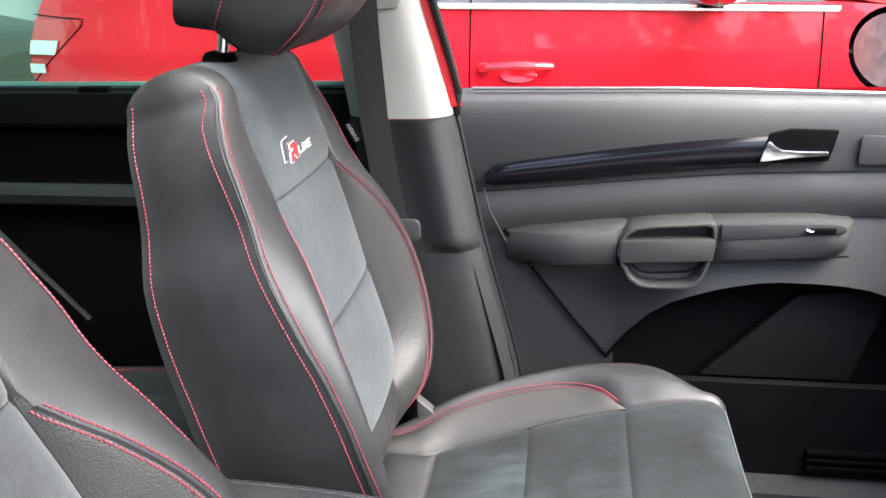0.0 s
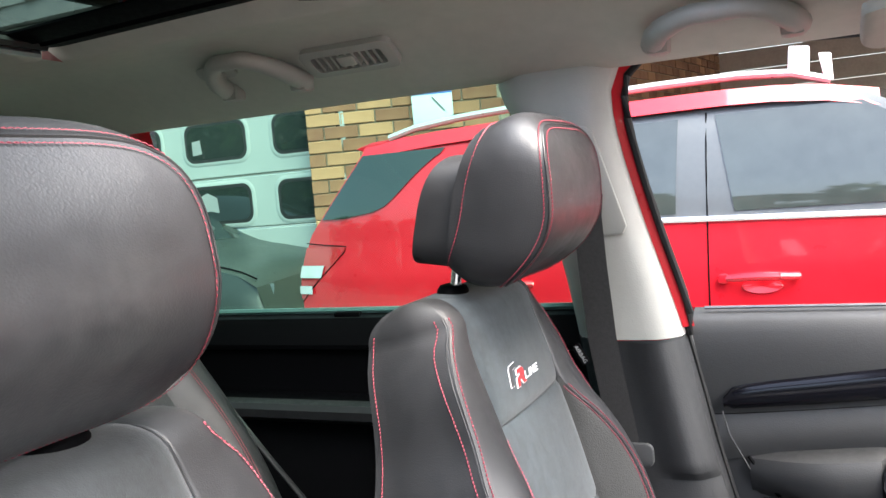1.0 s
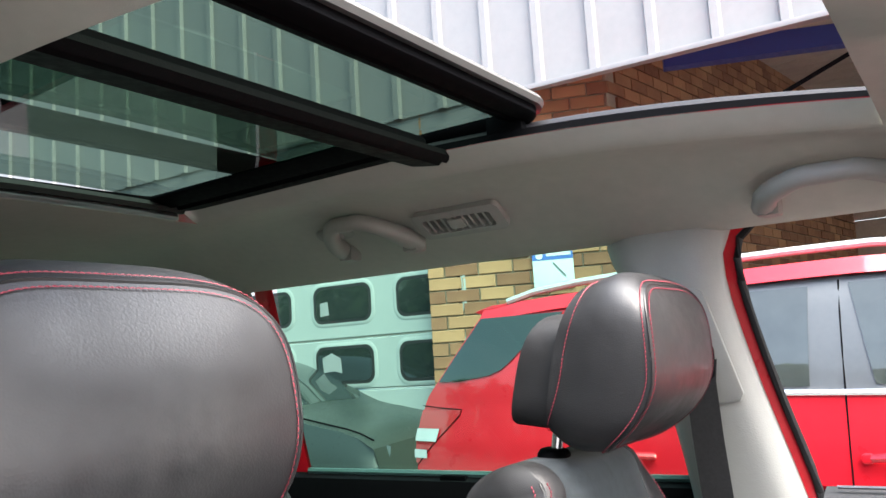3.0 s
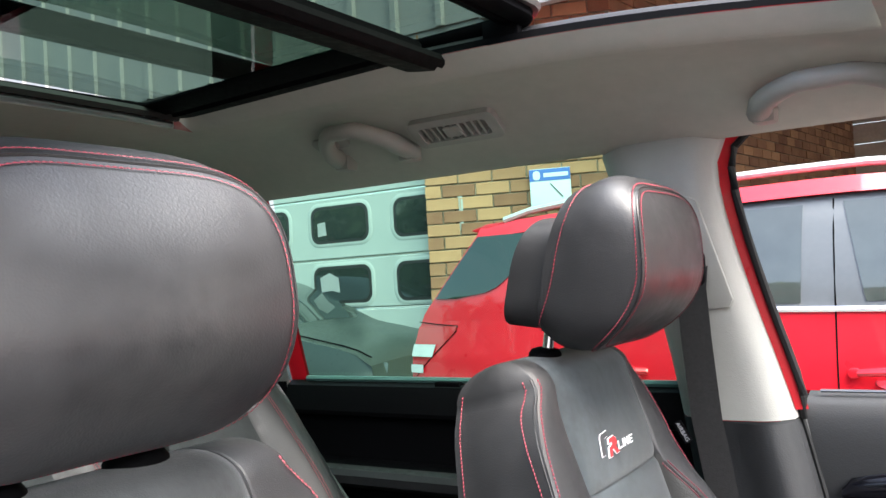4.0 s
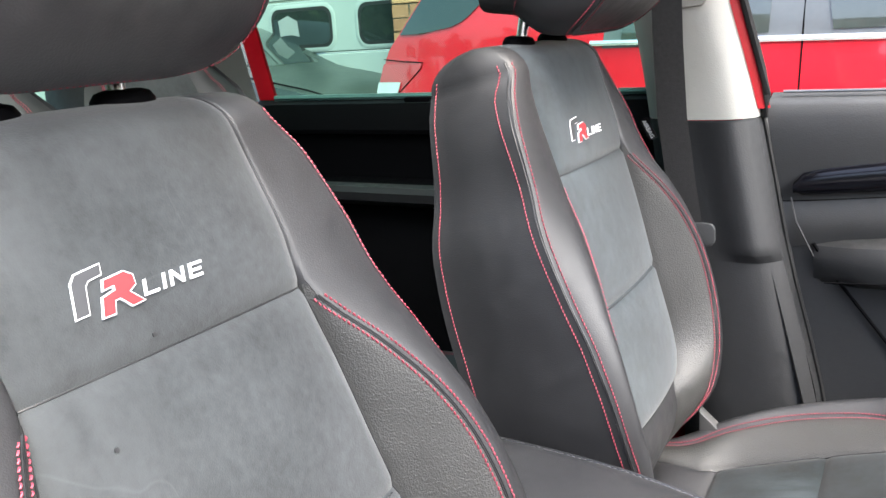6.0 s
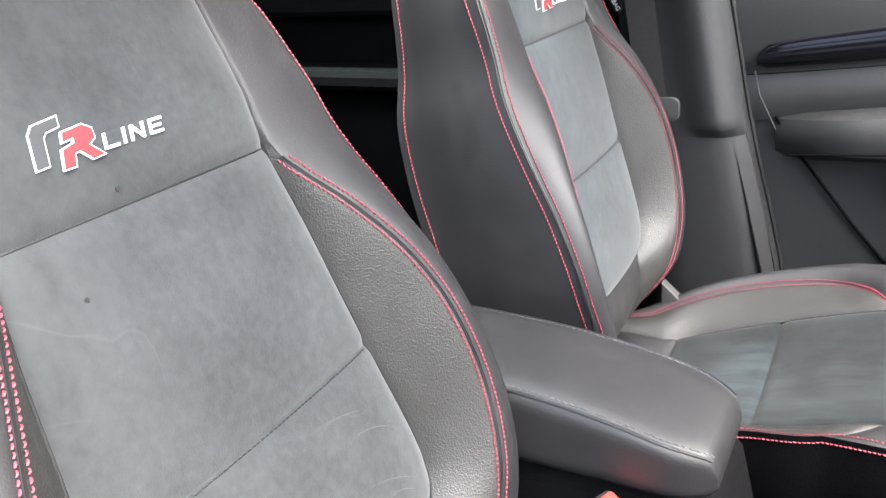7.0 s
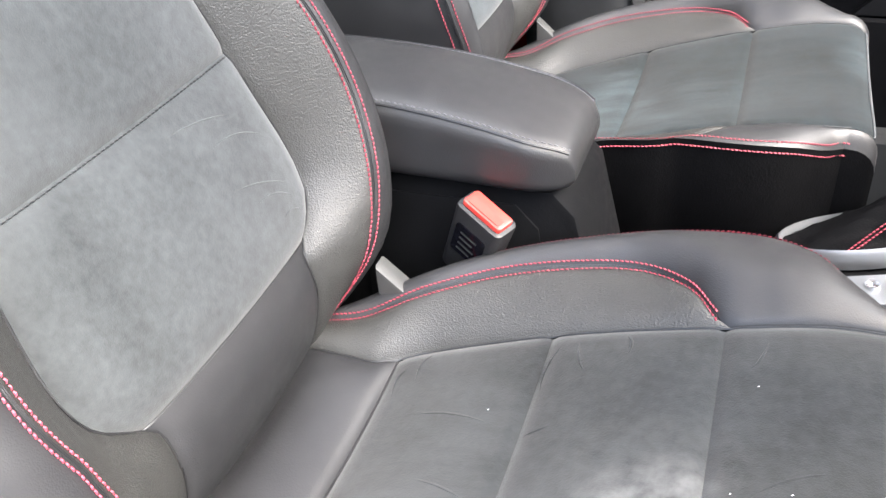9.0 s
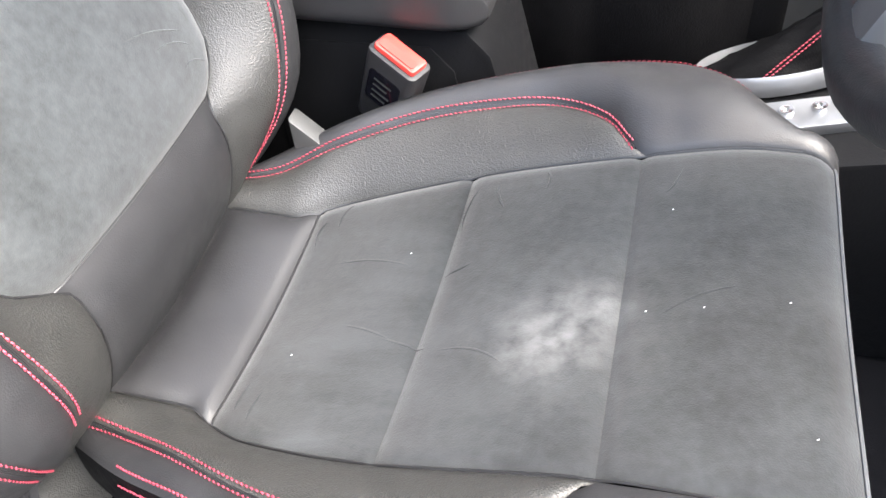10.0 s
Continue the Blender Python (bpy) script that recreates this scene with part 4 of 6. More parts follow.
part("backing", Geo().box(-0.07, 0.07, -0.02, 0.02, 0.008, 0.012), BLACK, vent, "dark duct")
for i in range(9):
    x = -0.058 + i * 0.0142
    part("slat", Geo().box(x - 0.0022, x + 0.0022, -0.019, 0.019, -0.007, 0.008), CREAMP, vent)
part("thumb_wheel", Geo().box(-0.02, 0.012, -0.012, 0.012, -0.011, -0.004), CREAMP, vent, bevel=0.003)

# far B-pillar
pillar = thing("pillar_trim", "cream upper and black lower door pillar trim", "pillar trim", pose(0, 0, 0), kind="structure")


def edge_r(z):
    return tab(z, (0.25, -0.17), (0.58, -0.215), (0.85, -0.281), (1.085, -0.328), (1.185, -0.353), (1.275, -0.377), (1.367, -0.398), (1.46, -0.414), (1.525, -0.416), (1.575, -0.395))


def edge_l(z):
    return tab(z, (0.25, -0.44), (0.6, -0.46), (1.085, -0.512), (1.23, -0.532), (1.45, -0.575), (1.55, -0.62))


def pil_y(t, z):
    """t 0 at the rear edge, 1 at the front edge."""
    base = tab(z, (0.25, 0.70), (0.9, 0.675), (1.1, 0.665), (1.3, 0.645), (1.45, 0.625), (1.51, 0.628), (1.575, 0.648))
    return base + (0.05 if t < 0.5 else 0.022) * (2 * t - 1) ** 4 + 0.012 * max(0, t - 0.85) / 0.15


g = Geo()
g.grid(lambda t, z: (lerp(edge_l(z), edge_r(z), t), pil_y(t, z), z), [0, 0.04, 0.1, *span(0.2, 0.8, 7), 0.88, 0.94, 0.98, 1], span(1.087, 1.575, 16))
g.grid(lambda t, z: (edge_l(z) - 0.02 * t, pil_y(0, z) + 0.10 * t, z), [0, 0.5, 1], span(1.087, 1.575, 16))
g.grid(lambda t, z: (edge_r(z) + 0.004 * t, pil_y(1, z) + 0.03 * t, z), [0, 1], span(1.087, 1.575, 16))
part("upper_trim", g, CREAMP, pillar, "cream plastic upper trim")
g = Geo()


def low_y(t, z):
    return pil_y(t, z) - 0.002


g.grid(lambda t, z: (lerp(edge_l(z), edge_r(z), t), low_y(t, z), z), [0, 0.04, 0.1, *span(0.2, 0.8, 7), 0.88, 0.94, 0.98, 1], [0.22, 0.4, 0.55, 0.7, 0.8, 0.84, 0.845, 0.85, 0.88, 0.95, 1.02, 1.086])
g.grid(lambda t, z: (edge_l(z) - 0.02 * t, low_y(0, z) + 0.10 * t, z), [0, 0.5, 1], span(0.22, 1.086, 10))
g.grid(lambda t, z: (edge_r(z) + 0.004 * t, low_y(1, z) + 0.03 * t, z), [0, 1], span(0.22, 1.086, 10))
part("lower_trim", g, PLASTIC, pillar, "dark grey plastic lower trim")


def swell(t):
    """The moulding grows out of the trim towards its front edge."""
    e = max(0.0, min(1.0, t / 0.72))
    f = max(0.0, min(1.0, (t - 0.90) / 0.10))
    return 0.017 * e * e * (3 - 2 * e) * (1 - 0.75 * f * f)


g = Geo().grid(lambda t, z: (edge_r(z) - 0.105 + 0.104 * t, pil_y(0.5 + 0.5 * t, z) - 0.0025 - swell(t) * min(1.0, (z - 0.840) / 0.02), z), span(0, 1, 15), [0.842, 0.846, 0.850, 0.855, 0.860, *span(0.875, 1.084, 6)])
g.grid(lambda k, z: (edge_r(z) - 0.001 + 0.002 * k, pil_y(1, z) - 0.0025 - swell(1) * (1 - k), z), [0, 1], span(0.850, 1.084, 6))
part("front_moulding", g, PLASTIC, pillar, "raised grey edge moulding ending in a ledge")
# raised belt panel, slot, guide
pan = [(-0.452, 1.455), (-0.440, 1.448), (-0.398, 1.285), (-0.405, 1.272), (-0.455, 1.268), (-0.480, 1.30), (-0.500, 1.44), (-0.49, 1.455)]
part("belt_panel", Geo().prism(pan, lambda a, b, t: (a, pil_y(0.55, b) - t, b), -0.004, 0.005), CREAMP, pillar, "raised cream belt panel", bevel=0.003)
part("belt_slot", Geo().prism(rrect(0.026, 0.058, 0.012), lambda a, b, t: (-0.444 + a * 0.9, 0.628 - t, 1.338 + b), 0.0, 0.016), BLACK, pillar, "black belt outlet", bevel=0.004)
seat_belt = thing("seat_belt", "black woven seat belt hanging down the pillar", "seat belt", pose(0, 0, 0))
bl = [(-0.452, 0.618, 1.335), (-0.455, 0.612, 1.30), (-0.452, 0.612, 1.22), (-0.445, 0.613, 1.10), (-0.433, 0.620, 1.0), (-0.420, 0.628, 0.905), (-0.417, 0.634, 0.86)]
g = Geo()
for k in (0, 1):
    g.grid(lambda s, i: (bl[i][0] + s * 0.023, bl[i][1] + 0.0012 * k + 0.004 * s, bl[i][2] + 0.006 * s * (i < 2)), [-1, -0.5, 0, 0.5, 1], range(7), flip=k == 1)
part("webbing", g, BELT, seat_belt)
part("belt_guide", Geo().prism(rrect(0.062, 0.040, 0.012), lambda a, b, t: (-0.405 + a, 0.626 - t, 0.902 + b), 0.0, 0.012), PLASTIC2, seat_belt, "grey plastic belt guide", bevel=0.004)

tagx = thing("airbag_tag", "small dark fabric tag with pale airbag lettering on the seat flank", "fabric tag", pose(-0.470, 0.566, 1.085, 90, 62, 8))
part("tag", Geo().prism(rrect(0.036, 0.014, 0.002), lambda a, b, t: (a, b, t * 0.002), 0, 1), BLACK, tagx)
fc = bpy.data.curves.new("tag_text", "FONT")
fc.body, fc.size, fc.align_x, fc.align_y, fc.extrude = "AIRBAG", 0.0092, "CENTER", "CENTER", 0.0002
fo_ = bpy.data.objects.new("tag_text", fc)
scene.collection.objects.link(fo_)
bpy.context.view_layer.update()
tm = bpy.data.meshes.new_from_object(fo_.evaluated_get(bpy.context.evaluated_depsgraph_get()))
bpy.data.objects.remove(fo_)
tm.materials.clear()
tm.materials.append(mat("grey_print", (0.3, 0.3, 0.31), 0.7))
to_ = new("lettering", tm)
to_.parent = tagx
to_.matrix_basis = pose(0, 0, 0.0025)

# door frame strip in red with its black seal, along the pillar
g = Geo()
g.grid(lambda t, z: (edge_r(z) + 0.003 + 0.018 * t, pil_y(1, z) + 0.012 + 0.012 * t, z), [0, 0.5, 1], span(1.10, 1.585, 14))
part("red_frame", g, REDPAINT, pillar, "red painted door frame")
part("door_seal", Geo().tube([(edge_r(z) + 0.006, pil_y(1, z) + 0.028, z) for z in span(0.3, 1.11, 14)], 0.0045, 6), RUBBER, pillar, "black rubber door seal")
g = Geo().tube([(edge_r(z) + tab(z, (1.085, 0.008), (1.14, 0.023)), pil_y(1, z) + 0.022, z) for z in [*span(1.085, 1.50, 12), 1.535]] + [(-0.362, 0.685, 1.558), (-0.31, 0.69, 1.562), (-0.1, 0.69, 1.556), (0.1, 0.69, 1.545), (0.22, 0.68, 1.52)], 0.0068, 8)
part("door_seal", g, RUBBER, pillar, "black rubber door seal")

part("door_jamb", Geo().grid(lambda t, z: (edge_r(z) - 0.03 + 0.16 * t, 0.80, z), [0, 0.5, 1], span(0.2, 1.112, 8)).grid(lambda t, z: (edge_r(z) - 0.02, lerp(0.69, 0.80, t), z), [0, 1], span(0.2, 1.112, 8)), BLACK, pillar, "black door jamb")

# ---- far front door ----
door = thing("door_1", "dark grey front door trim with gloss black strip", "car door", pose(0, 0, 0), kind="structure")


def door_y(x, z):
    y = tab(z, (0.25, 0.775), (0.6, 0.765), (0.8, 0.752), (0.93, 0.752), (1.0, 0.742), (1.06, 0.742), (1.10, 0.755), (1.118, 0.775))
    return y + 0.02 * max(0, x - 0.5)


def top_z(x):
    return 1.118 - 0.03 * max(0, x - 0.1)


def door_l(z):
    return edge_r(z) + 0.001




def strip_top(x):
    return tab(x, (-0.274, 0.975), (-0.255, 0.990), (-0.13, 1.010), (0.06, 1.034), (0.20, 1.045), (0.5, 1.06))


def strip_bot(x):
    return tab(x, (-0.274, 0.950), (-0.13, 0.963), (0.06, 0.983), (0.20, 0.993), (0.5, 1.0))


def mid_line(x):
    return tab(x, (-0.30, 0.850), (-0.24, 0.862), (-0.03, 0.885), (0.165, 0.899), (0.37, 0.902), (1.0, 0.90))


ts = (0, 0.01, 0.03, *span(0.08, 1, 24))
# upper, middle and lower skins
part("upper_panel", Geo().grid(lambda t, k: ((x := lerp(door_l(1.05), 1.05, t)), door_y(x, (z := lerp(strip_bot(x) - 0.012, top_z(x), k))) + (0.03 * ((k - 0.93) / 0.07) ** 2 if k > 0.93 else 0), z), ts, [0, 0.06, *span(0.15, 0.9, 8), 0.95, 0.98, 1]), PLASTIC2, door, "soft grey upper panel")
part("middle_panel", Geo().grid(lambda t, k: ((x := lerp(door_l(0.93), 1.05, t)), door_y(x, 0.93) - 0.010 * math.sin(math.pi * k), lerp(mid_line(x), strip_bot(x) - 0.014, k)), ts, [0, 0.05, *span(0.15, 0.85, 6), 0.95, 1]), PLASTIC2, door, "soft grey middle panel")
part("door_backing", Geo().grid(lambda t, z: (lerp(door_l(z) - 0.02, 1.06, t), 0.806, z), [0, 1], [0.2, 1.112]), BLACK, door, "black inner door skin")
part("panel_edge", Geo().tube([(door_l(z) + 0.004, door_y(0, z) - 0.001, z) for z in span(0.30, 1.10, 20)], 0.0035, 6), PLASTIC2, door, "rounded grey panel edge")
part("belt_line", Geo().tube([(x, 0.782, top_z(x) + 0.003) for x in span(-0.30, 1.0, 12)], 0.003, 6), SILVER, door, "bright belt moulding")
part("gloss_strip", Geo().grid(lambda t, k: ((x := lerp(-0.272, 0.215, t)), door_y(x, 1.0) - 0.004 - 0.010 * math.sin(math.pi * k) ** 0.6, lerp(strip_bot(x), strip_top(x), k * (1 if t > 0.02 else 0.7) + (0 if t > 0.02 else 0.15))), (0, 0.01, 0.03, *span(0.08, 1, 16)), [0, 0.08, 0.25, 0.5, 0.75, 0.92, 1]), GLOSSBLACK, door, "gloss black trim strip")


def pocket_top(x):
    return tab(x, (-0.04, 0.612), (0.01, 0.685), (0.08, 0.742), (0.175, 0.774), (0.27, 0.785), (0.43, 0.768), (0.55, 0.70))


# lower panel with a deep bin, the hollow's shade put in as near-black
g = Geo()
g.grid(lambda t, k: ((x := lerp(door_l(lerp(0.2, 0.86, k)) - 0.008, -0.030, t)), door_y(x, 0.7) - 0.004 * math.sin(math.pi * k), lerp(0.2, mid_line(x), k)), (0, 0.03, 0.1, *span(0.2, 1, 6)), span(0, 1, 14))
g.grid(lambda t, k: ((x := lerp(-0.045, 1.05, t)), door_y(x, 0.7) - 0.035 * (1 - k) * max(0.0, min(1.0, (x + 0.045) / 0.14)) ** 1.5, lerp(max(0.585, pocket_top(x)) if x < 0.55 else 0.62, mid_line(x), k)), span(0, 1, 30), span(0, 1, 8))
part("lower_panel", g, PLASTIC, door, "dark grey lower panel")
g = Geo()
g.grid(lambda t, k: ((x := lerp(-0.045, 1.05, t)), 0.80, lerp(0.55, max(0.585, pocket_top(x)) if x < 0.55 else 0.62, k)), span(0, 1, 30), [0, 0.5, 1])
g.grid(lambda t, k: ((x := lerp(-0.045, 1.05, t)), lerp(0.735, 0.80, k), max(0.585, pocket_top(x)) if x < 0.55 else 0.62), span(0, 1, 30), [0, 1])
part("bin_back", g, CARPET, door, "back of the door bin, near-black for its shade")
g = Geo()
g.grid(lambda t, k: ((x := lerp(0.02, 1.05, t)), 0.715 + 0.02 * (1 - k), lerp(0.2, 0.585, k)), span(0, 1, 14), span(0, 1, 6))
g.grid(lambda t, k: ((x := lerp(0.02, 1.05, t)), lerp(0.715, 0.735, k), 0.585 + 0.003 * math.sin(3.14 * k)), span(0, 1, 14), [0, 0.5, 1])
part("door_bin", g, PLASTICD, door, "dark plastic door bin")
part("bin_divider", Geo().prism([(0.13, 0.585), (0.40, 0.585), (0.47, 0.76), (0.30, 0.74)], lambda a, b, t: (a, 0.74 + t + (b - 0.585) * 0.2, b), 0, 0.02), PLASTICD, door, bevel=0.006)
for i in range(3):
    z = 0.447 - i * 0.016
    part("grille_slot", Geo().box(0.335, 0.62, 0.706, 0.722, z - 0.004, z + 0.004), BLACK, door, bevel=0.002)
part("seam_line", Geo().tube([(-0.237, 0.740, 0.868), (-0.205, 0.744, 0.815), (-0.166, 0.746, 0.765), (-0.10, 0.748, 0.68), (-0.041, 0.750, 0.612)], 0.0030, 5), BLACK, door, "dark joint in the lower panel")
part("edge_bead", Geo().tube([(-0.276, 0.742, 0.945), (-0.266, 0.738, 0.905), (-0.249, 0.738, 0.872), (-0.236, 0.740, 0.845)], 0.0016, 6), PLASTIC2, door, "bright moulded edge")

# armrest with pull cup
g = Geo()


def arm_at(t, k):
    x = lerp(-0.236, 0.372, t)
    top = tab(x, (-0.236, 0.868), (-0.03, 0.890), (0.165, 0.903), (0.30, 0.906), (0.372, 0.900))
    bot = tab(x, (-0.236, 0.815), (-0.20, 0.808), (-0.03, 0.812), (0.14, 0.825), (0.30, 0.836), (0.355, 0.848), (0.372, 0.868))
    out = 0.690 + 0.05 * max(0, 1 - t / 0.22) ** 1.6 + 0.05 * max(0, (t - 0.93) / 0.07) ** 2
    if -0.036 < x < 0.134:
        f = min(1, (x + 0.036) / 0.02, (0.134 - x) / 0.015)
    else:
        f = 0
    out += 0.040 * max(0.0, f)
    prof = ((0.760, top + 0.002), (out + 0.03, top), (out + 0.008, top - 0.006), (out, top - 0.02), (out, lerp(top, bot, 0.6)), (out + 0.010, bot + 0.004), (0.760, bot - 0.02))
    return (x, *prof[k])


part("armrest", g.grid(arm_at, (0, 0.02, 0.05, 0.1, *span(0.15, 0.9, 26), 0.94, 0.97, 1), range(7)), PLASTIC2, door, "soft grey armrest")
cup_o = [(-0.035, 0.846), (-0.033, 0.866), (-0.024, 0.882), (-0.008, 0.893), (0.033, 0.899), (0.080, 0.902), (0.120, 0.905), (0.130, 0.902), (0.134, 0.890), (0.133, 0.860), (0.127, 0.836), (0.117, 0.806), (0.104, 0.789), (0.090, 0.783), (0.059, 0.781), (0.020, 0.781), (0.002, 0.785), (-0.014, 0.798), (-0.028, 0.824)]
cup_c = (0.050, 0.843)
g = Geo()


def cup_at(i, k):
    a, b = cup_o[i % len(cup_o)]
    f = (1.0, 1.0, 0.985, 0.93, 0.90, 0.86, 0.5, 0.02)[k]
    return (cup_c[0] + (a - cup_c[0]) * f, (0.760, 0.689, 0.684, 0.684, 0.688, 0.716, 0.722, 0.722)[k], cup_c[1] + (b - cup_c[1]) * f)


g.grid(cup_at, range(len(cup_o)), range(8), close=True)
cup = part("pull_cup", g, PLASTIC2, door, "pull handle cup")
bar_p = [(-0.029, 0.829), (-0.030, 0.868), (-0.026, 0.871), (0.050, 0.874), (0.126, 0.877), (0.130, 0.874), (0.129, 0.840), (0.126, 0.837), (0.050, 0.833)]
part("pull_bar", Geo().prism(bar_p, lambda a, b, t: (a, 0.681 + t, b), 0, 0.024), PLASTIC2, cup, "grey pull bar", bevel=0.004)
part("cup_gap", Geo().tube([(-0.008, 0.694, 0.824), (0.004, 0.694, 0.813), (0.022, 0.694, 0.808), (0.086, 0.694, 0.812), (0.100, 0.694, 0.818), (0.110, 0.694, 0.831)], 0.0022, 6), BLACK, cup, "dark joint under the bar")
plate_p = [(0.140, 0.873), (0.139, 0.902), (0.230, 0.906), (0.318, 0.908), (0.338, 0.905), (0.345, 0.898), (0.340, 0.889), (0.24, 0.881)]
part("switch_plate", Geo().prism(plate_p, lambda a, b, t: (a, 0.700 - t, b), 0, 0.013), PLASTIC, door, "dark switch plate", bevel=0.003)
part("window_switch", Geo().prism([(0.278, 0.892), (0.280, 0.900), (0.326, 0.901), (0.324, 0.891)], lambda a, b, t: (a, 0.689 - t, b), 0, 0.008), BLACK, door, "window switch", bevel=0.002)
part("switch_edge", Geo().tube([(0.276, 0.680, 0.899), (0.284, 0.680, 0.895), (0.288, 0.680, 0.896)], 0.0022, 6), CHROME, door, "bright switch edge")
for xa, xb, za, zb in ((-0.212, -0.034, 0.815, 0.824), (0.133, 0.352, 0.835, 0.850)):
    part("armrest_line", Geo().tube([(lerp(xa, xb, t), 0.6885, lerp(za, zb, t)) for t in span(0, 1, 8)], 0.0016, 5), BLACK, door)
# inner release handle
rel = part("release_recess", Geo().prism([(0.192, 1.000), (0.206, 1.036), (0.216, 1.052), (0.247, 1.060), (0.323, 1.058), (0.318, 1.030), (0.311, 1.005)], lambda a, b, t: (a, 0.729 + t, b), 0, 0.012), BLACK, door, "dark handle recess", bevel=0.003)
part("release_handle", Geo().prism([(0.197, 1.003), (0.209, 1.040), (0.214, 1.040), (0.222, 1.032), (0.233, 1.026), (0.260, 1.024), (0.308, 1.024), (0.309, 1.014), (0.25, 1.010)], lambda a, b, t: (a, 0.722 + t, b), 0, 0.010), CHROME, rel, "satin chrome release handle", bevel=0.003)
part("tweeter_cover", Geo().prism(rrect(0.13, 0.05, 0.008), lambda a, b, t: (0.425 + a, 0.738 - t, 1.024 + b), 0, 0.005), PLASTIC, door, bevel=0.002)

# own wing mirror outside the far window
mir = thing("wing_mirror", "black-rimmed wing mirror outside the front window", "wing mirror", pose(0.480, 1.0, 1.155, 0, 0, 22))
g = Geo().grid(lambda a, k: ((0.0, 0.02, 0.06, 0.10)[k], (0.125, 0.125, 0.11, 0.04)[k] * math.cos(a), (0.085, 0.085, 0.075, 0.03)[k] * math.sin(a)), [2 * math.pi * i / 28 for i in range(28)], range(4), close=True)
part("mirror_housing", g, GLOSSBLACK, mir, "black housing")
part("mirror_glass", Geo().prism([(0.112 * math.cos(2 * math.pi * i / 28), 0.073 * math.sin(2 * math.pi * i / 28)) for i in range(28)], lambda a, b, t: (0.004 - t, a, b), 0, 0.002), CHROME, mir, "mirror glass")
part("mirror_foot", Geo().box(0.0, 0.06, -0.22, -0.10, -0.09, -0.05), GLOSSBLACK, mir, bevel=0.01)

# ---- far sliding door and rear window ----
sdoor = thing("door_2", "sliding door trim toned near-black for cabin shade, below a green-tinted window", "car door", pose(0, 0, 0), kind="structure")
# trim, recess and lower part carry the cabin's shade in their near-black colours
g = Geo()
g.grid(lambda x, k: (x, (0.800, 0.782, 0.775, 0.772)[k], (1.122, 1.112, 1.085, 1.055)[k]), span(-1.50, -0.50, 10), range(4))
part("upper_trim", g, PLASTICD, sdoor, "upper trim toned dark for cabin shade")
part("recess", Geo().grid(lambda x, k: (x, (0.772, 0.774, 0.792, 0.796, 0.792, 0.755)[k], (1.055, 1.046, 1.040, 0.99, 0.945, 0.938)[k]), span(-1.50, -0.50, 10), range(6)), BLACK, sdoor, "recess toned black for cabin shade")
part("armrest", Geo().grid(lambda x, k: (x, (0.755, 0.722, 0.715, 0.720, 0.745, 0.79)[k], (0.938, 0.936, 0.924, 0.905, 0.890, 0.884)[k]), span(-1.44, -0.50, 10), range(6)), PLASTIC, sdoor, "black padded armrest")
part("lower_trim", Geo().grid(lambda x, k: (x, (0.79, 0.775, 0.77, 0.78)[k], (0.885, 0.84, 0.5, 0.25)[k]), span(-1.50, -0.50, 10), range(4)), CARPET, sdoor, "lower trim toned black for cabin shade")
part("window_sill", Geo().tube([(x, 0.800, 1.126) for x in span(-1.45, -0.50, 8)], 0.007, 6), mat("sill_rubber", (0.08, 0.16, 0.15), 0.4), sdoor, "greenish glass channel")
part("sill_clip", Geo().box(-1.075, -1.01, 0.785, 0.800, 1.108, 1.124), BLACK, sdoor, bevel=0.004)
part("window_pane", Geo().grid(lambda x, k: (x, lerp(0.812, 0.72, k) - 0.012 * math.sin(math.pi * k), lerp(1.12, 1.60, k)), span(-1.46, -0.50, 4), span(0, 1, 6)), GREENGLASS, sdoor, "green-tinted glass")
# header above the rear window and rear quarter
part("window_header", Geo().grid(lambda x, k: (x, (0.665, 0.68, 0.70, 0.74)[k], (1.552, 1.556, 1.572, 1.62)[k] + 0.008 * math.sin((x + 1.5) * 2)), span(-2.4, -0.46, 14), range(4)), CREAM, sdoor, "headliner edge")
cpil = thing("rear_pillar", "red painted pillar behind the sliding door window", "pillar", pose(0, 0, 0), kind="structure")
part("red_pillar", Geo().grid(lambda t, z: (lerp(-1.50, -1.455, t) - 0.05 * (z - 1.12), lerp(0.80, 0.815, t) - 0.2 * (z - 1.12), z), [0, 0.5, 1], span(1.10, 1.60, 5)), REDPAINT, cpil)
part("pillar_cover", Geo().grid(lambda t, z: (lerp(-1.64, -1.50, t) - 0.05 * (z - 1.12), 0.79 - 0.2 * (z - 1.12), z), span(0, 1, 4), span(0.3, 1.62, 8)), CREAMP, cpil, "cream pillar cover")
q = part("quarter_glass", Geo().grid(lambda x, k: (x, lerp(0.80, 0.70, k), lerp(1.12, 1.58, k)), span(-2.5, -1.64, 4), [0, 0.5, 1]), GREENGLASS, cpil, "green-tinted quarter glass")
side_wall = Geo()
side_wall.grid(lambda x, k: (x, 0.78, lerp(0.2, 1.12, k)), span(-2.6, -1.50, 4), [0, 0.5, 1])
tagged(part("wall_left", side_wall, CARPET), "dark lower side trim of the luggage bay", "side trim", kind="structure")
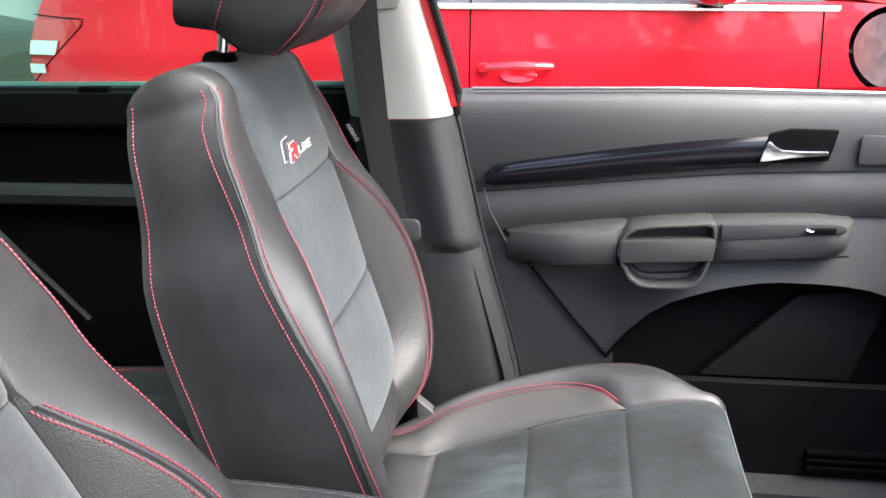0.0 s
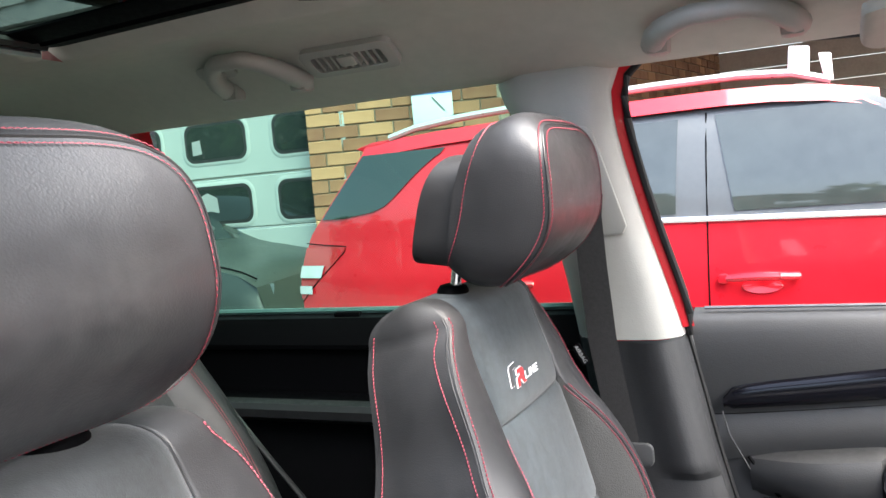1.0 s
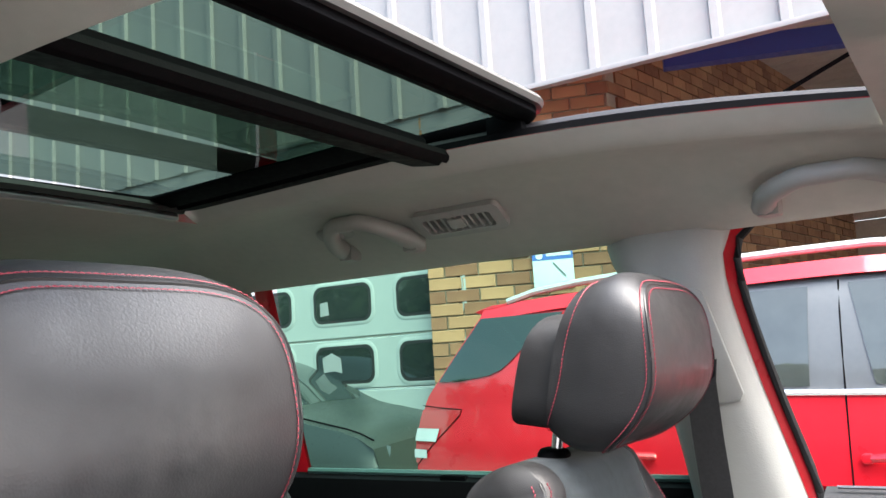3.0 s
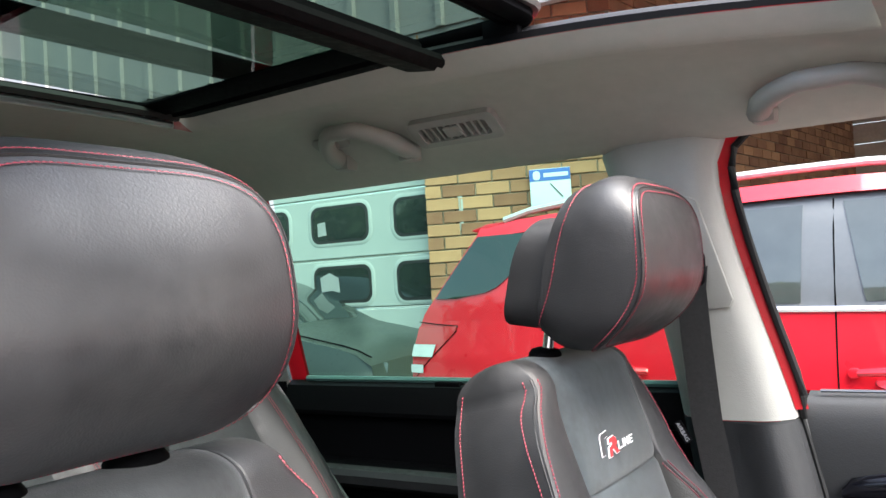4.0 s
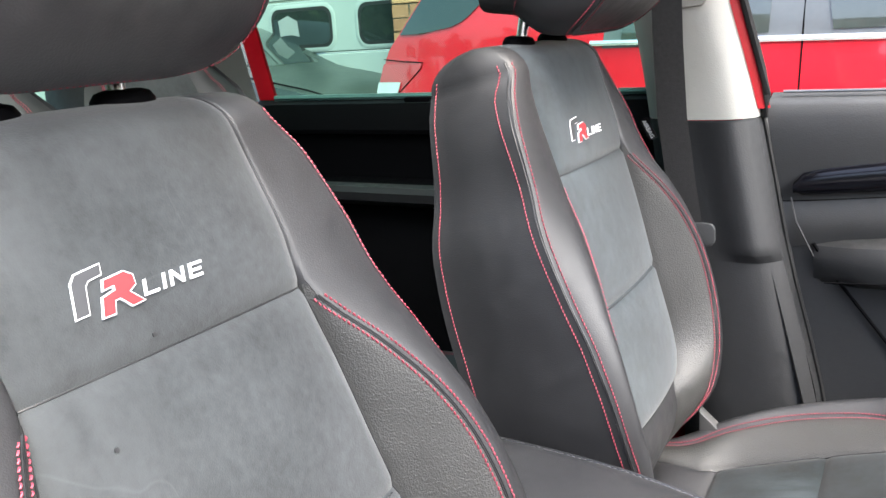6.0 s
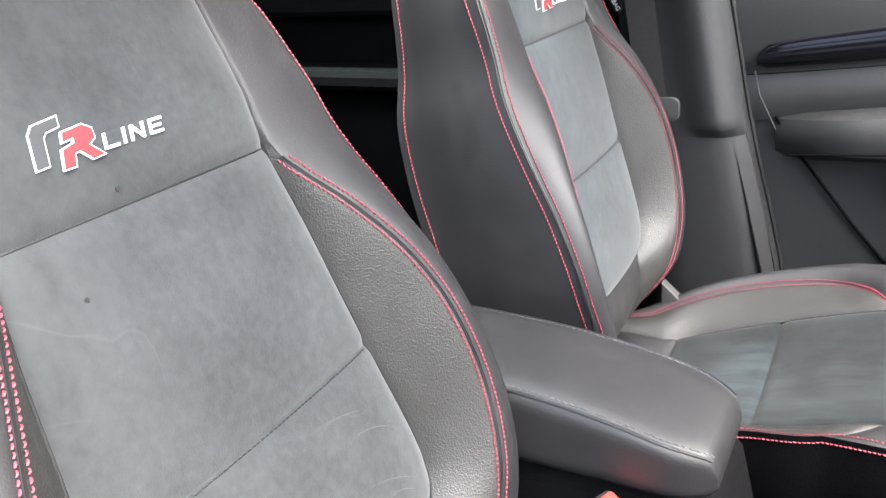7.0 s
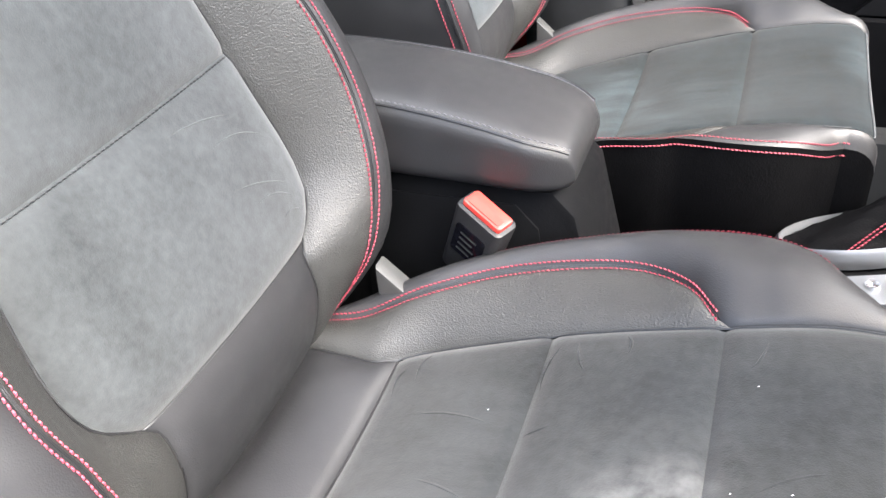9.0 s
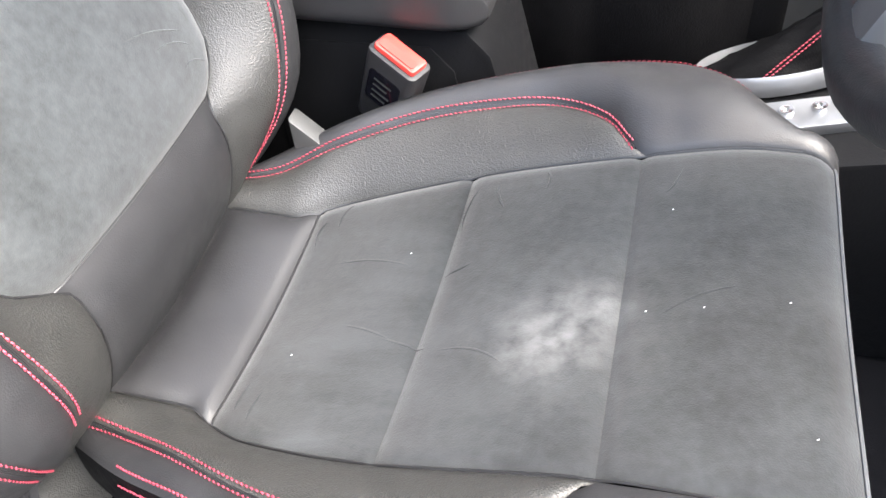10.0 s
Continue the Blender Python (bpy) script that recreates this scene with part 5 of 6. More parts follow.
# near side: open front doorway, rear half closed
g = Geo()
g.grid(lambda x, k: (x, -0.80, lerp(0.2, 1.12, k)), span(-2.6, -0.62, 6), [0, 0.5, 1])
g.grid(lambda x, k: (x, -0.76 + 0.06 * k, lerp(1.10, 1.60, k)), [-0.72, -0.62], [0, 0.5, 1])
g.grid(lambda x, k: (x, -0.76 + 0.06 * k, lerp(1.10, 1.60, k)), [-1.70, -1.55], [0, 0.5, 1])
tagged(part("wall_right", g, PLASTIC), "dark near side wall behind the open doorway", "side trim", kind="structure")
for xa, xb in ((-1.55, -0.72), (-2.6, -1.70)):
    part("near_pane", Geo().grid(lambda x, k: (x, -0.76 + 0.06 * k, lerp(1.12, 1.60, k)), [xa, xb], [0, 0.5, 1]), ROOFGLASS, cpil, "dark privacy glass")
part("tailgate_pane", Geo().grid(lambda y, k: (-2.6, y, lerp(1.02, 1.60, k)), span(-0.74, 0.74, 3), [0, 0.5, 1]), ROOFGLASS, cpil, "dark privacy glass")
g = Geo()
g.grid(lambda y, k: (-2.6, y, lerp(0.2, 1.02, k)), span(-0.8, 0.8, 4), [0, 1])
g.grid(lambda y, k: (1.05, y, lerp(0.2, 1.0, k)), span(-0.8, 0.8, 4), [0, 1])
g.grid(lambda y, k: (lerp(1.05, 0.60, k), y, lerp(1.0, 1.05, k)), span(-0.8, 0.8, 4), [0, 1])
g.grid(lambda y, k: (lerp(0.60, 0.66, k), y, lerp(1.05, 0.6, k)), span(-0.8, 0.8, 4), span(0, 1, 5))
tagged(part("bulkhead", g, PLASTIC), "dark dashboard and tailgate ends of the cabin", "dashboard", kind="structure")
tagged(part("floor", Geo().grid(lambda x, y: (x, y, 0.245 + 0.0 * x), span(-2.6, 1.05, 12), span(-0.8, 0.8, 8)), CARPET), "black carpeted car floor", "floor", kind="structure")
tagged(part("sill", Geo().box(-0.25, 1.0, 0.66, 0.80, 0.25, 0.385), PLASTIC2), "grey plastic door sill", "door sill", kind="structure")

# outer body of the car that the seats stand in
shell = thing("car_body", "glossy red family car with its front door open", "car", pose(0, 0, 0), kind="structure")
g = Geo()
for y, xa in ((0.86, 1.05), (-0.86, -0.60)):
    g.grid(lambda x, k: (x, y - math.copysign((0.05, 0.0, 0.01, 0.05)[k], y), (0.28, 0.6, 0.95, 1.118)[k]), span(-2.66, xa, 10), range(4))
    g.grid(lambda x, k: (x, y - math.copysign((0.05, 0.0, 0.01, 0.10)[k] + 0.12 * max(0, x - 1.5) ** 2, y), (0.28, 0.6, 0.85, 0.98)[k]), span(1.02, 2.0, 8), range(4))
g.grid(lambda x, y: (x, y, 1.0 - 0.05 * (x - 1.05) - 0.1 * max(0, x - 1.7) ** 2 - 0.03 * (y / 0.76) ** 2), span(1.05, 2.0, 8), span(-0.76, 0.76, 7))
g.grid(lambda y, z: (2.0 + 0.10 * math.cos(y * 2), y, z), span(-0.74, 0.74, 8), [0.28, 0.5, 0.75, 0.94])
g.grid(lambda y, z: (-2.68, y, z), span(-0.81, 0.81, 5), [0.28, 0.6, 1.02])
part("body_panels", g, REDPAINT, shell, "glossy red body panels")
for x in (1.45, -1.75):
    for y in (0.70, -0.70):
        w_ = part("wheel", Geo().grid(lambda a, k: (x + (0.20, 0.31, 0.325, 0.325, 0.31)[k] * math.cos(a), y + (-0.10, -0.105, -0.08, 0.08, 0.105)[k] * (-1 if y > 0 else 1), 0.325 + (0.20, 0.31, 0.325, 0.325, 0.31)[k] * math.sin(a)), [2 * math.pi * i / 28 for i in range(28)], range(5), close=True), RUBBER, shell, "black tyre")
for y in (0.70, -0.70):
    part("screen_pillar", Geo().tube([(0.24, y * 0.93, 1.59), (0.64, y, 1.32), (1.05, y * 1.05, 1.02)], 0.028, 8), REDPAINT, shell, "red windscreen pillar")

# ---- centre console ----
console = thing("centre_console", "dark grey centre console with padded leather armrest", "centre console", pose(0, 0, 0))
body = [(-0.62, 0.25), (-0.62, 0.66), (-0.36, 0.692), (-0.19, 0.688), (-0.165, 0.66), (-0.135, 0.53), (0.03, 0.525), (0.03, 0.25)]
part("console_box", Geo().prism(body, lambda a, b, t: (a, t, b), -0.098, 0.055), PLASTICD, console, "dark plastic console box", bevel=0.008)
part("box_panel", Geo().prism([(-0.42, 0.40), (-0.42, 0.665), (-0.23, 0.668), (-0.205, 0.64), (-0.17, 0.42)], lambda a, b, t: (a, -0.098 - t, b), 0, 0.003), PLASTICD, console, bevel=0.0015)
low = [(0.03, 0.25), (0.03, 0.525), (0.09, 0.535), (0.20, 0.548), (0.45, 0.60), (0.72, 0.74), (0.72, 0.25)]
part("console_base", Geo().prism(low, lambda a, b, t: (a, t, b), -0.078, 0.105), PLASTICD, console, "dark plastic console base", bevel=0.006)
tray = part("tray_rim", Geo().prism(rrect(0.17, 0.115, 0.02), lambda a, b, t: (-0.045 + a, -0.015 + b, 0.532 + t), -0.01, 0.006), PLASTIC2, console, "tray rim", bevel=0.003)
part("tray_well", Geo().prism(rrect(0.145, 0.09, 0.015), lambda a, b, t: (-0.045 + a, -0.015 + b, 0.538 + t), 0, 0.002), BLACK, tray, "dark tray well")
g = Geo()


def arm2(a, v):
    """Padded lid: a across, v along; slopes down to a rounded nose."""
    x = lerp(-0.60, -0.166, v)
    top = tab(x, (-0.60, 0.792), (-0.45, 0.790), (-0.35, 0.783), (-0.27, 0.770), (-0.21, 0.755), (-0.18, 0.744), (-0.170, 0.736), (-0.166, 0.722))
    bot = tab(x, (-0.60, 0.694), (-0.25, 0.692), (-0.19, 0.692), (-0.172, 0.696), (-0.166, 0.704))
    half = 0.082 - 0.020 * max(0, (v - 0.86) / 0.14) ** 2
    n_ = 7.0
    ca, sa = math.cos(a), math.sin(a)
    k = (abs(ca) ** n_ + abs(sa) ** n_) ** (-1 / n_)
    return (x + 0.010 * ca * k * (-1 if v > 0.8 else 0) * 0, -0.038 + half * ca * k, (top + bot) / 2 + (top - bot) / 2 * sa * k + (0.004 * (1 - (ca * k) ** 2) if sa > 0 else 0))


aa = [2 * math.pi * (i + 0.5) / 48 for i in range(48)]
g.grid(arm2, aa, [*span(0, 0.9, 16), 0.93, 0.95, 0.97, 0.985, 1.0], close=True)
g.cap(0, 48)
g.cap(20 * 48, 48, True)
lid = part("armrest_lid", g, LEATHER, console, "padded black leather armrest lid")
seamg, st = Geo(), Geo()
for side in (-1, 1):
    a0 = radians(180 + 43) if side < 0 else radians(-43)
    a1 = radians(180 - 43) if side < 0 else radians(43)
    pts = []
    for v in span(0.0, 0.985, 44):
        p = Vector(arm2(a1, v))
        pts.append((p + Vector((0, side * 0.0004, 0.0010)), Vector((0, side * 0.5, 0.85)).normalized()))
    seamg.tube([p for p, n_ in pts], 0.0016, 5)
    stitches(st, [(p + Vector((0, -side * 0.006, 0.0012)), n_) for p, n_ in pts], step=0.007, dash=0.005, r=0.0008)
part("lid_piping", seamg, PIPING, lid)
part("lid_stitching", st, mat("grey_thread", (0.09, 0.09, 0.10), 0.7), lid, smooth=False)

# buckle
wx = Vector((0.85, -0.36, -0.38)).normalized()
ux = Vector((0.30, -0.42, 0.86))
ux = (ux - wx * ux.dot(wx)).normalized()
vx = ux.cross(wx)
ux = ux * math.cos(radians(14)) + vx * math.sin(radians(14))
vx = ux.cross(wx)
bmx = Matrix((wx, vx, ux)).transposed().to_4x4()
bmx.translation = Vector((-0.243, -0.152, 0.693)) - ux * 0.058
buckle = thing("seat_belt_buckle", "black seat belt buckle with red release button", "seat belt buckle", bmx)
part("buckle_body", Geo().prism(rrect(0.062, 0.034, 0.008), lambda a, b, t: (a * (1 - 0.1 * t), b, 0.052 - 0.095 * t), 0, 1), mat("buckle_plastic", (0.011, 0.011, 0.012), 0.5, grain=600, bump=0.15), buckle, bevel=0.004)
part("release_button", Geo().prism(rrect(0.052, 0.024, 0.004), lambda a, b, t: (a, b, 0.050 + 0.008 * t), 0, 1), REDBTN, buckle, "bright red release button", bevel=0.003)
part("button_dish", Geo().prism(rrect(0.044, 0.010, 0.003), lambda a, b, t: (a, b - 0.004, 0.0582 + 0.001 * t), 0, 1), REDBTN, buckle)
lab = part("buckle_label", Geo().prism(rrect(0.040, 0.042, 0.005), lambda a, b, t: (a, -0.0172 - 0.001 * t, 0.012 + b), 0, 1), GLOSSBLACK, buckle, "black label with faint marks")
for i in range(4):
    part("label_bar", Geo().box(-0.012, 0.010 - 0.004 * (i % 2), -0.0190, -0.0182, 0.022 - i * 0.008, 0.0235 - i * 0.008), mat("faint_print", (0.010, 0.010, 0.011), 0.6), lab)
part("buckle_stalk", Geo().tube([(0, 0, -0.04), (0, 0, -0.10), (0, 0.01, -0.16)], 0.012, 8), BLACK, buckle)

# gear lever boot and switches
gear = thing("gear_lever", "black leather gear lever boot with red stitching", "gear lever", pose(0.140, 0.088, 0.552, 0, -8, 12))
part("boot_surround", Geo().grid(lambda a, k: ((0.100, 0.100, 0.095, 0.090)[k] * math.cos(a), (0.044, 0.043, 0.039, 0.036)[k] * math.sin(a), (-0.005, 0.014, 0.020, 0.010)[k]), [2 * math.pi * i / 36 for i in range(36)], range(4), close=True), SILVER, gear, "satin silver surround")
g = Geo()
g.grid(lambda a, k: (0.070 * k / 6 + lerp(0.086, 0.02, (k / 6) ** 0.8) * math.cos(a) * (1 + 0.07 * math.sin(5 * a + k)), lerp(0.034, 0.015, (k / 6) ** 0.8) * math.sin(a) * (1 + 0.10 * math.cos(4 * a + 2 * k)), 0.010 + 0.062 * (k / 6) + 0.003 * math.sin(7 * a + 2.3 * k)), [2 * math.pi * i / 36 for i in range(36)], range(7), close=True)
boot = part("boot", g, VINYL, gear, "creased black leather boot")
st = Geo()
for off in (-0.3, 0.3):
    pts = []
    for k in span(0, 6, 20):
        a = -1.9 + off * 0.12 * (1 + k * 0.3)
        f = (k / 6) ** 0.8
        p = Vector((0.070 * k / 6 + lerp(0.089, 0.022, f) * math.cos(a) * 1.05, lerp(0.0365, 0.0165, f) * math.sin(a) * 1.08, 0.013 + 0.062 * k / 6))
        pts.append((p, Vector((math.cos(a), math.sin(a), 0.3)).normalized()))
    stitches(st, pts)
part("boot_stitching", st, THREAD, boot, "red stitching", smooth=False)
part("lever", Geo().tube([(0.070, 0, 0.066), (0.090, 0, 0.13), (0.098, 0, 0.18)], lambda t: 0.012 + 0.012 * t, 10), PIPING, gear)
plate = thing("switch_panel", "satin silver panel with two round push buttons", "switch panel", pose(0.185, 0.003, 0.556, 0, -9, 8))
part("panel", Geo().prism(rrect(0.20, 0.052, 0.004), lambda a, b, t: (a, b, t), -0.01, 0.004), SILVER, plate, bevel=0.0015)
for x in (-0.038, -0.003, 0.032):
    b_ = part("push_button", Geo().grid(lambda a, k: (x + (0.009, 0.008, 0.006, 0.001)[k] * math.cos(a), 0.006 + (0.009, 0.008, 0.006, 0.001)[k] * math.sin(a), (0.003, 0.007, 0.007, 0.005)[k]), [2 * math.pi * i / 18 for i in range(18)], range(4), close=True), CHROME, plate, "round chrome-ringed button")

# steering wheel at the edge of view
wheel = thing("steering_wheel", "black leather steering wheel above the driver cushion", "steering wheel", pose(0.180, -0.35, 1.0, 0, -68, 0))
part("rim", Geo().tube([(0.165 * math.cos(2 * math.pi * i / 48), 0.180 * math.sin(2 * math.pi * i / 48), 0) for i in range(49)], 0.019, 10), LEATHER, wheel, "black leather rim")
part("hub", Geo().grid(lambda a, k: ((0.085, 0.085, 0.075, 0.05, 0.01)[k] * math.cos(a), (0.095, 0.095, 0.085, 0.05, 0.01)[k] * math.sin(a), (-0.05, 0.005, 0.030, 0.040, 0.042)[k]), [2 * math.pi * i / 28 for i in range(28)], range(5), close=True), PLASTIC, wheel, "black airbag cover")
for a in (0, 90, 180, 270):
    part("spoke", Geo().box(0.06, 0.175, -0.022, 0.022, -0.012, 0.012, Matrix.Rotation(radians(a), 4, "Z")), PLASTIC if a != 180 else SILVER, wheel, bevel=0.006)
part("column", Geo().tube([(0, 0, -0.03), (0, 0, -0.30)], 0.05, 14), PLASTIC, wheel)


# ---- rear seats ----
def rear_seat(at, label):
    s_ = thing("rear_seat", label, "car seat", at, "rear seats")

    def bk(side, z, u):
        W = tab(z, (0.0, 0.20), (0.25, 0.225), (0.5, 0.20), (0.62, 0.15), (0.66, 0.10))
        w = tab(z, (0.0, 0.12), (0.3, 0.125), (0.66, 0.08))
        if u <= 1:
            y, d = w * u, 0.006 * (1 - u * u)
        elif u <= 2:
            t = u - 1
            y, d = lerp(w, W, t), 0.045 * math.sin(math.pi * t * 0.75) * tab(z, (0, 0.6), (0.3, 1), (0.66, 0.3))
        else:
            t = u - 2
            y, d = W + 0.008 * math.sin(math.pi * t), lerp(0.03, -0.10, t)
        return Vector((-0.50 * z + d * 0.89, side * y, z + 0.45 * d * (z < 0.6)))

    b_ = part("backrest", Geo().grid(lambda u, z: bk(1 if u >= 0 else -1, z, abs(u)), span(-3, 3, 60), span(0, 0.66, 24)), LEATHER, s_, "black leather backrest")
    part("backrest_panel", Geo().grid(lambda u, z: bk(1 if u >= 0 else -1, z, abs(u)) + Vector((0.003, 0, 0.001)), span(-1, 1, 14), span(0.05, 0.63, 14)), SUEDE, b_, "grey suede panel")

    def cs(side, x, u):
        if u <= 1:
            y, z = 0.15 * u, 0.0
        elif u <= 2:
            y, z = lerp(0.15, 0.225, u - 1), 0.03 * math.sin(math.pi * (u - 1) * 0.8)
        else:
            y, z = 0.225 + 0.01 * math.sin(math.pi * (u - 2)), lerp(0.017, -0.18, u - 2)
        return Vector((x, side * y, z + 0.03 + 0.06 * x - 6 * max(0, x - 0.40) ** 2))

    c_ = part("seat_cushion", Geo().grid(lambda u, x: cs(1 if u >= 0 else -1, x, abs(u)), span(-3, 3, 60), span(-0.02, 0.50, 20)), LEATHER, s_, "black leather cushion")
    part("cushion_panel", Geo().grid(lambda u, x: cs(1 if u >= 0 else -1, x, abs(u)) + Vector((0, 0, 0.003)), span(-1, 1, 12), span(0.05, 0.44, 12)), SUEDE, c_, "grey suede panel")
    part("seat_base", Geo().box(0.0, 0.40, -0.2, 0.2, -0.36, -0.02), BLACK, s_, bevel=0.02)
    st_ = Geo()
    for side in (1, -1):
        for off in (1.5, 1.55):
            pts = [(bk(side, z, off) + Vector((0.002, 0, 0)), Vector((0.9, 0, 0.3))) for z in span(0.05, 0.62, 30)]
            stitches(st_, pts)
            pts = [(cs(side, x, off) + Vector((0, 0, 0.002)), Vector((0, 0, 1))) for x in span(0.0, 0.42, 24)]
            stitches(st_, pts)
    part("red_stitching", st_, THREAD, s_, "red stitching", smooth=False)
    h_ = part("headrest", Geo().grid(lambda a, k: (-0.36 + (0.045, 0.045, 0.03, -0.03, -0.05, -0.05)[k] - 0.2 * (0.075 * math.sin(a)), (0.02, 0.11, 0.125, 0.125, 0.10, 0.02)[k] * math.copysign(abs(math.cos(a)) ** 0.5, math.cos(a)), 0.74 + (0.01, 0.06, 0.07, 0.07, 0.06, 0.01)[k] * math.copysign(abs(math.sin(a)) ** 0.5, math.sin(a))), [2 * math.pi * (i + 0.5) / 32 for i in range(32)], range(6), close=True), LEATHER, s_, "small black leather headrest")
    return s_


for y in (0.31, -0.10, -0.51):
    rear_seat(pose(-1.00, y, 0.60), "black leather and grey suede rear seat with red stitching")
tagged(part("sill_cable", Geo().tube([(-1.34, 0.70, 0.96), (-1.215, 0.70, 0.816), (-1.15, 0.70, 0.745), (-1.08, 0.70, 0.668)], 0.006, 6), PLASTIC2), "thin grey trim edge beside the rear seat", "trim", kind="structure")

# ---- outside ----
tagged(part("ground", Geo().grid(lambda x, y: (x, y, 0.0), [-400, -60, -20, -8, -3, 0, 3, 8, 20, 60, 400], [-400, -60, -20, -8, -3, 0, 3, 8, 20, 60, 400]), TARMAC), "worn dark grey concrete yard", "ground", kind="structure")

# red estate parked alongside
red = thing("parked_car", "glossy red family car with silver roof rails parked alongside", "car", pose(0, 2.65, 0))


def rc_y(z, x=0):
    """Near side of the red car, inward from its widest line."""
    y = tab(z, (0.25, 0.06), (0.5, 0.01), (0.80, 0.0), (0.95, 0.006), (1.0, 0.012), (1.14, 0.03), (1.24, 0.041), (1.34, 0.060), (1.45, 0.087), (1.55, 0.12), (1.60, 0.15))
    return y + 0.2 * max(0, -1.75 - x) ** 2.2 + 0.25 * max(0, x - 1.0) ** 2


def rc_rear(z):
    return tab(z, (0.25, -2.36), (0.6, -2.48), (0.9, -2.50), (1.02, -2.48), (1.17, -2.42), (1.25, -2.345), (1.53, -2.11), (1.58, -2.09))


def rc_roof(x):
    return tab(x, (-2.15, 1.56), (-1.9, 1.60), (-1.4, 1.625), (-0.6, 1.645), (-0.2, 1.635), (0.1, 1.585), (0.5, 1.42), (0.95, 1.14), (2.0, 0.98), (2.1, 0.7))


zs_ = [0.28, 0.4, 0.55, 0.7, 0.8, 0.88, 0.93, 0.96, 0.985, 1.0, 1.05, 1.10, 1.14]
g = Geo()
g.grid(lambda t, z: ((x := lerp(rc_rear(z), 2.0, t)), rc_y(z, x), min(z, rc_roof(x))), [0, 0.004, 0.012, 0.03, *span(0.06, 1, 30)], zs_)
g.grid(lambda y, z: (rc_rear(z), y, z), span(0.28, 1.52, 4), zs_)
g.grid(lambda x, k: (x, lerp(0.16, 1.6, k), rc_roof(x) + 0.03 * math.sin(math.pi * k)), [-2.1, *span(-1.9, 0.1, 12)], span(0, 1, 7))
g.grid(lambda x, k: (x, lerp(rc_y(1.52, x), 0.16, k), lerp(rc_roof(x) - 0.065, rc_roof(x), k)), [-2.1, *span(-1.9, 0.1, 12)], [0, 0.3, 0.7, 1])
g.grid(lambda x, k: (x, lerp(0.1, 1.7, k), rc_roof(x)), span(0.95, 2.1, 6), [0, 1])
# rear quarter in body colour, below and ahead of the wrapped window
g.grid(lambda t, z: ((x := lerp(rc_rear(z), -1.28, t)), rc_y(z, x), z), [0, 0.02, 0.06, *span(0.12, 1, 12)], span(1.14, 1.575, 14))
g.grid(lambda t, z: ((x := lerp(rc_rear(z), 2.0, t)), 1.78 - rc_y(z, x), min(z, rc_roof(x))), [0, 0.03, *span(0.1, 1, 14)], zs_)
g.grid(lambda x, k: (x, lerp(1.6, 1.66, k), lerp(rc_roof(x), 1.14, k)), span(-2.1, 0.1, 8), [0, 0.5, 1])
g.grid(lambda k, z: (2.0 + 0.12 * math.sin(math.pi * k), lerp(0.27, 1.5, k), z), span(0, 1, 8), [0.28, 0.6, 0.85, 0.98])
body_ = part("car_body", g, REDPAINT, red, "glossy red bodywork")
part("spoiler", Geo().prism([(-2.20, 1.575), (-2.12, 1.545), (-1.95, 1.56), (-1.90, 1.612), (-2.1, 1.60)], lambda a, b, t: (a, 0.24 + t, b), 0, 1.3), REDPAINT, body_, "red roof spoiler", bevel=0.008)
qg = Geo().grid(lambda t, z: ((x := lerp(rc_rear(z) + 0.01, tab(z, (1.245, -2.20), (1.258, -2.08), (1.275, -2.00), (1.303, -1.945), (1.36, -1.875), (1.418, -1.81), (1.48, -1.73), (1.535, -1.655)), t)), rc_y(z, x) - 0.006, z), span(0, 1, 18), span(1.245, 1.535, 14))
part("rear_side_window", qg, CARGLASS, red, "dark tinted wraparound rear window")
part("tail_gap", Geo().tube([(x, rc_y(z, x) - 0.002, z) for x, z in ((-2.455, 1.134), (-2.32, 1.122), (-2.195, 1.114), (-2.205, 1.088), (-2.32, 0.998), (-2.436, 0.905), (-2.50, 0.845))], 0.0026, 5), BLACK, red, "dark tail light joint")
part("tail_light", Geo().grid(lambda t, z: ((x := lerp(rc_rear(z) - 0.006, tab(z, (0.86, -2.485), (0.907, -2.436), (1.0, -2.32), (1.088, -2.21), (1.112, -2.20)), t)), rc_y(z, x) - 0.004, z), span(0, 1, 8), span(0.86, 1.112, 10)), REDLENS, red, "red tail light")
part("reversing_light", Geo().grid(lambda t, z: ((x := lerp(rc_rear(z) - 0.010, -2.33 - 0.4 * (1.03 - z), t)), rc_y(z, x) - 0.011, z), span(0, 1, 6), span(0.965, 1.025, 4)), LAMP, red, "clear reversing lens")
part("reversing_light", Geo().grid(lambda t, z: ((x := lerp(rc_rear(z) - 0.010, -2.42, t)), rc_y(z, x) - 0.011, z), span(0, 1, 4), span(0.885, 0.925, 4)), LAMP, red, "clear lower lens")
part("windscreen", Geo().grid(lambda x, k: (x, lerp(0.16, 1.6, k), rc_roof(x) + 0.03 * math.sin(math.pi * k)), span(0.1, 0.95, 8), span(0, 1, 7)), CARGLASS, red, "dark sloping windscreen")
part("rear_window", Geo().grid(lambda y, z: (rc_rear(z) + 0.01, y, z), span(0.2, 1.58, 4), [1.14, 1.25, 1.4, 1.56]), CARGLASS, red, "dark rear window")
# side windows and pillars


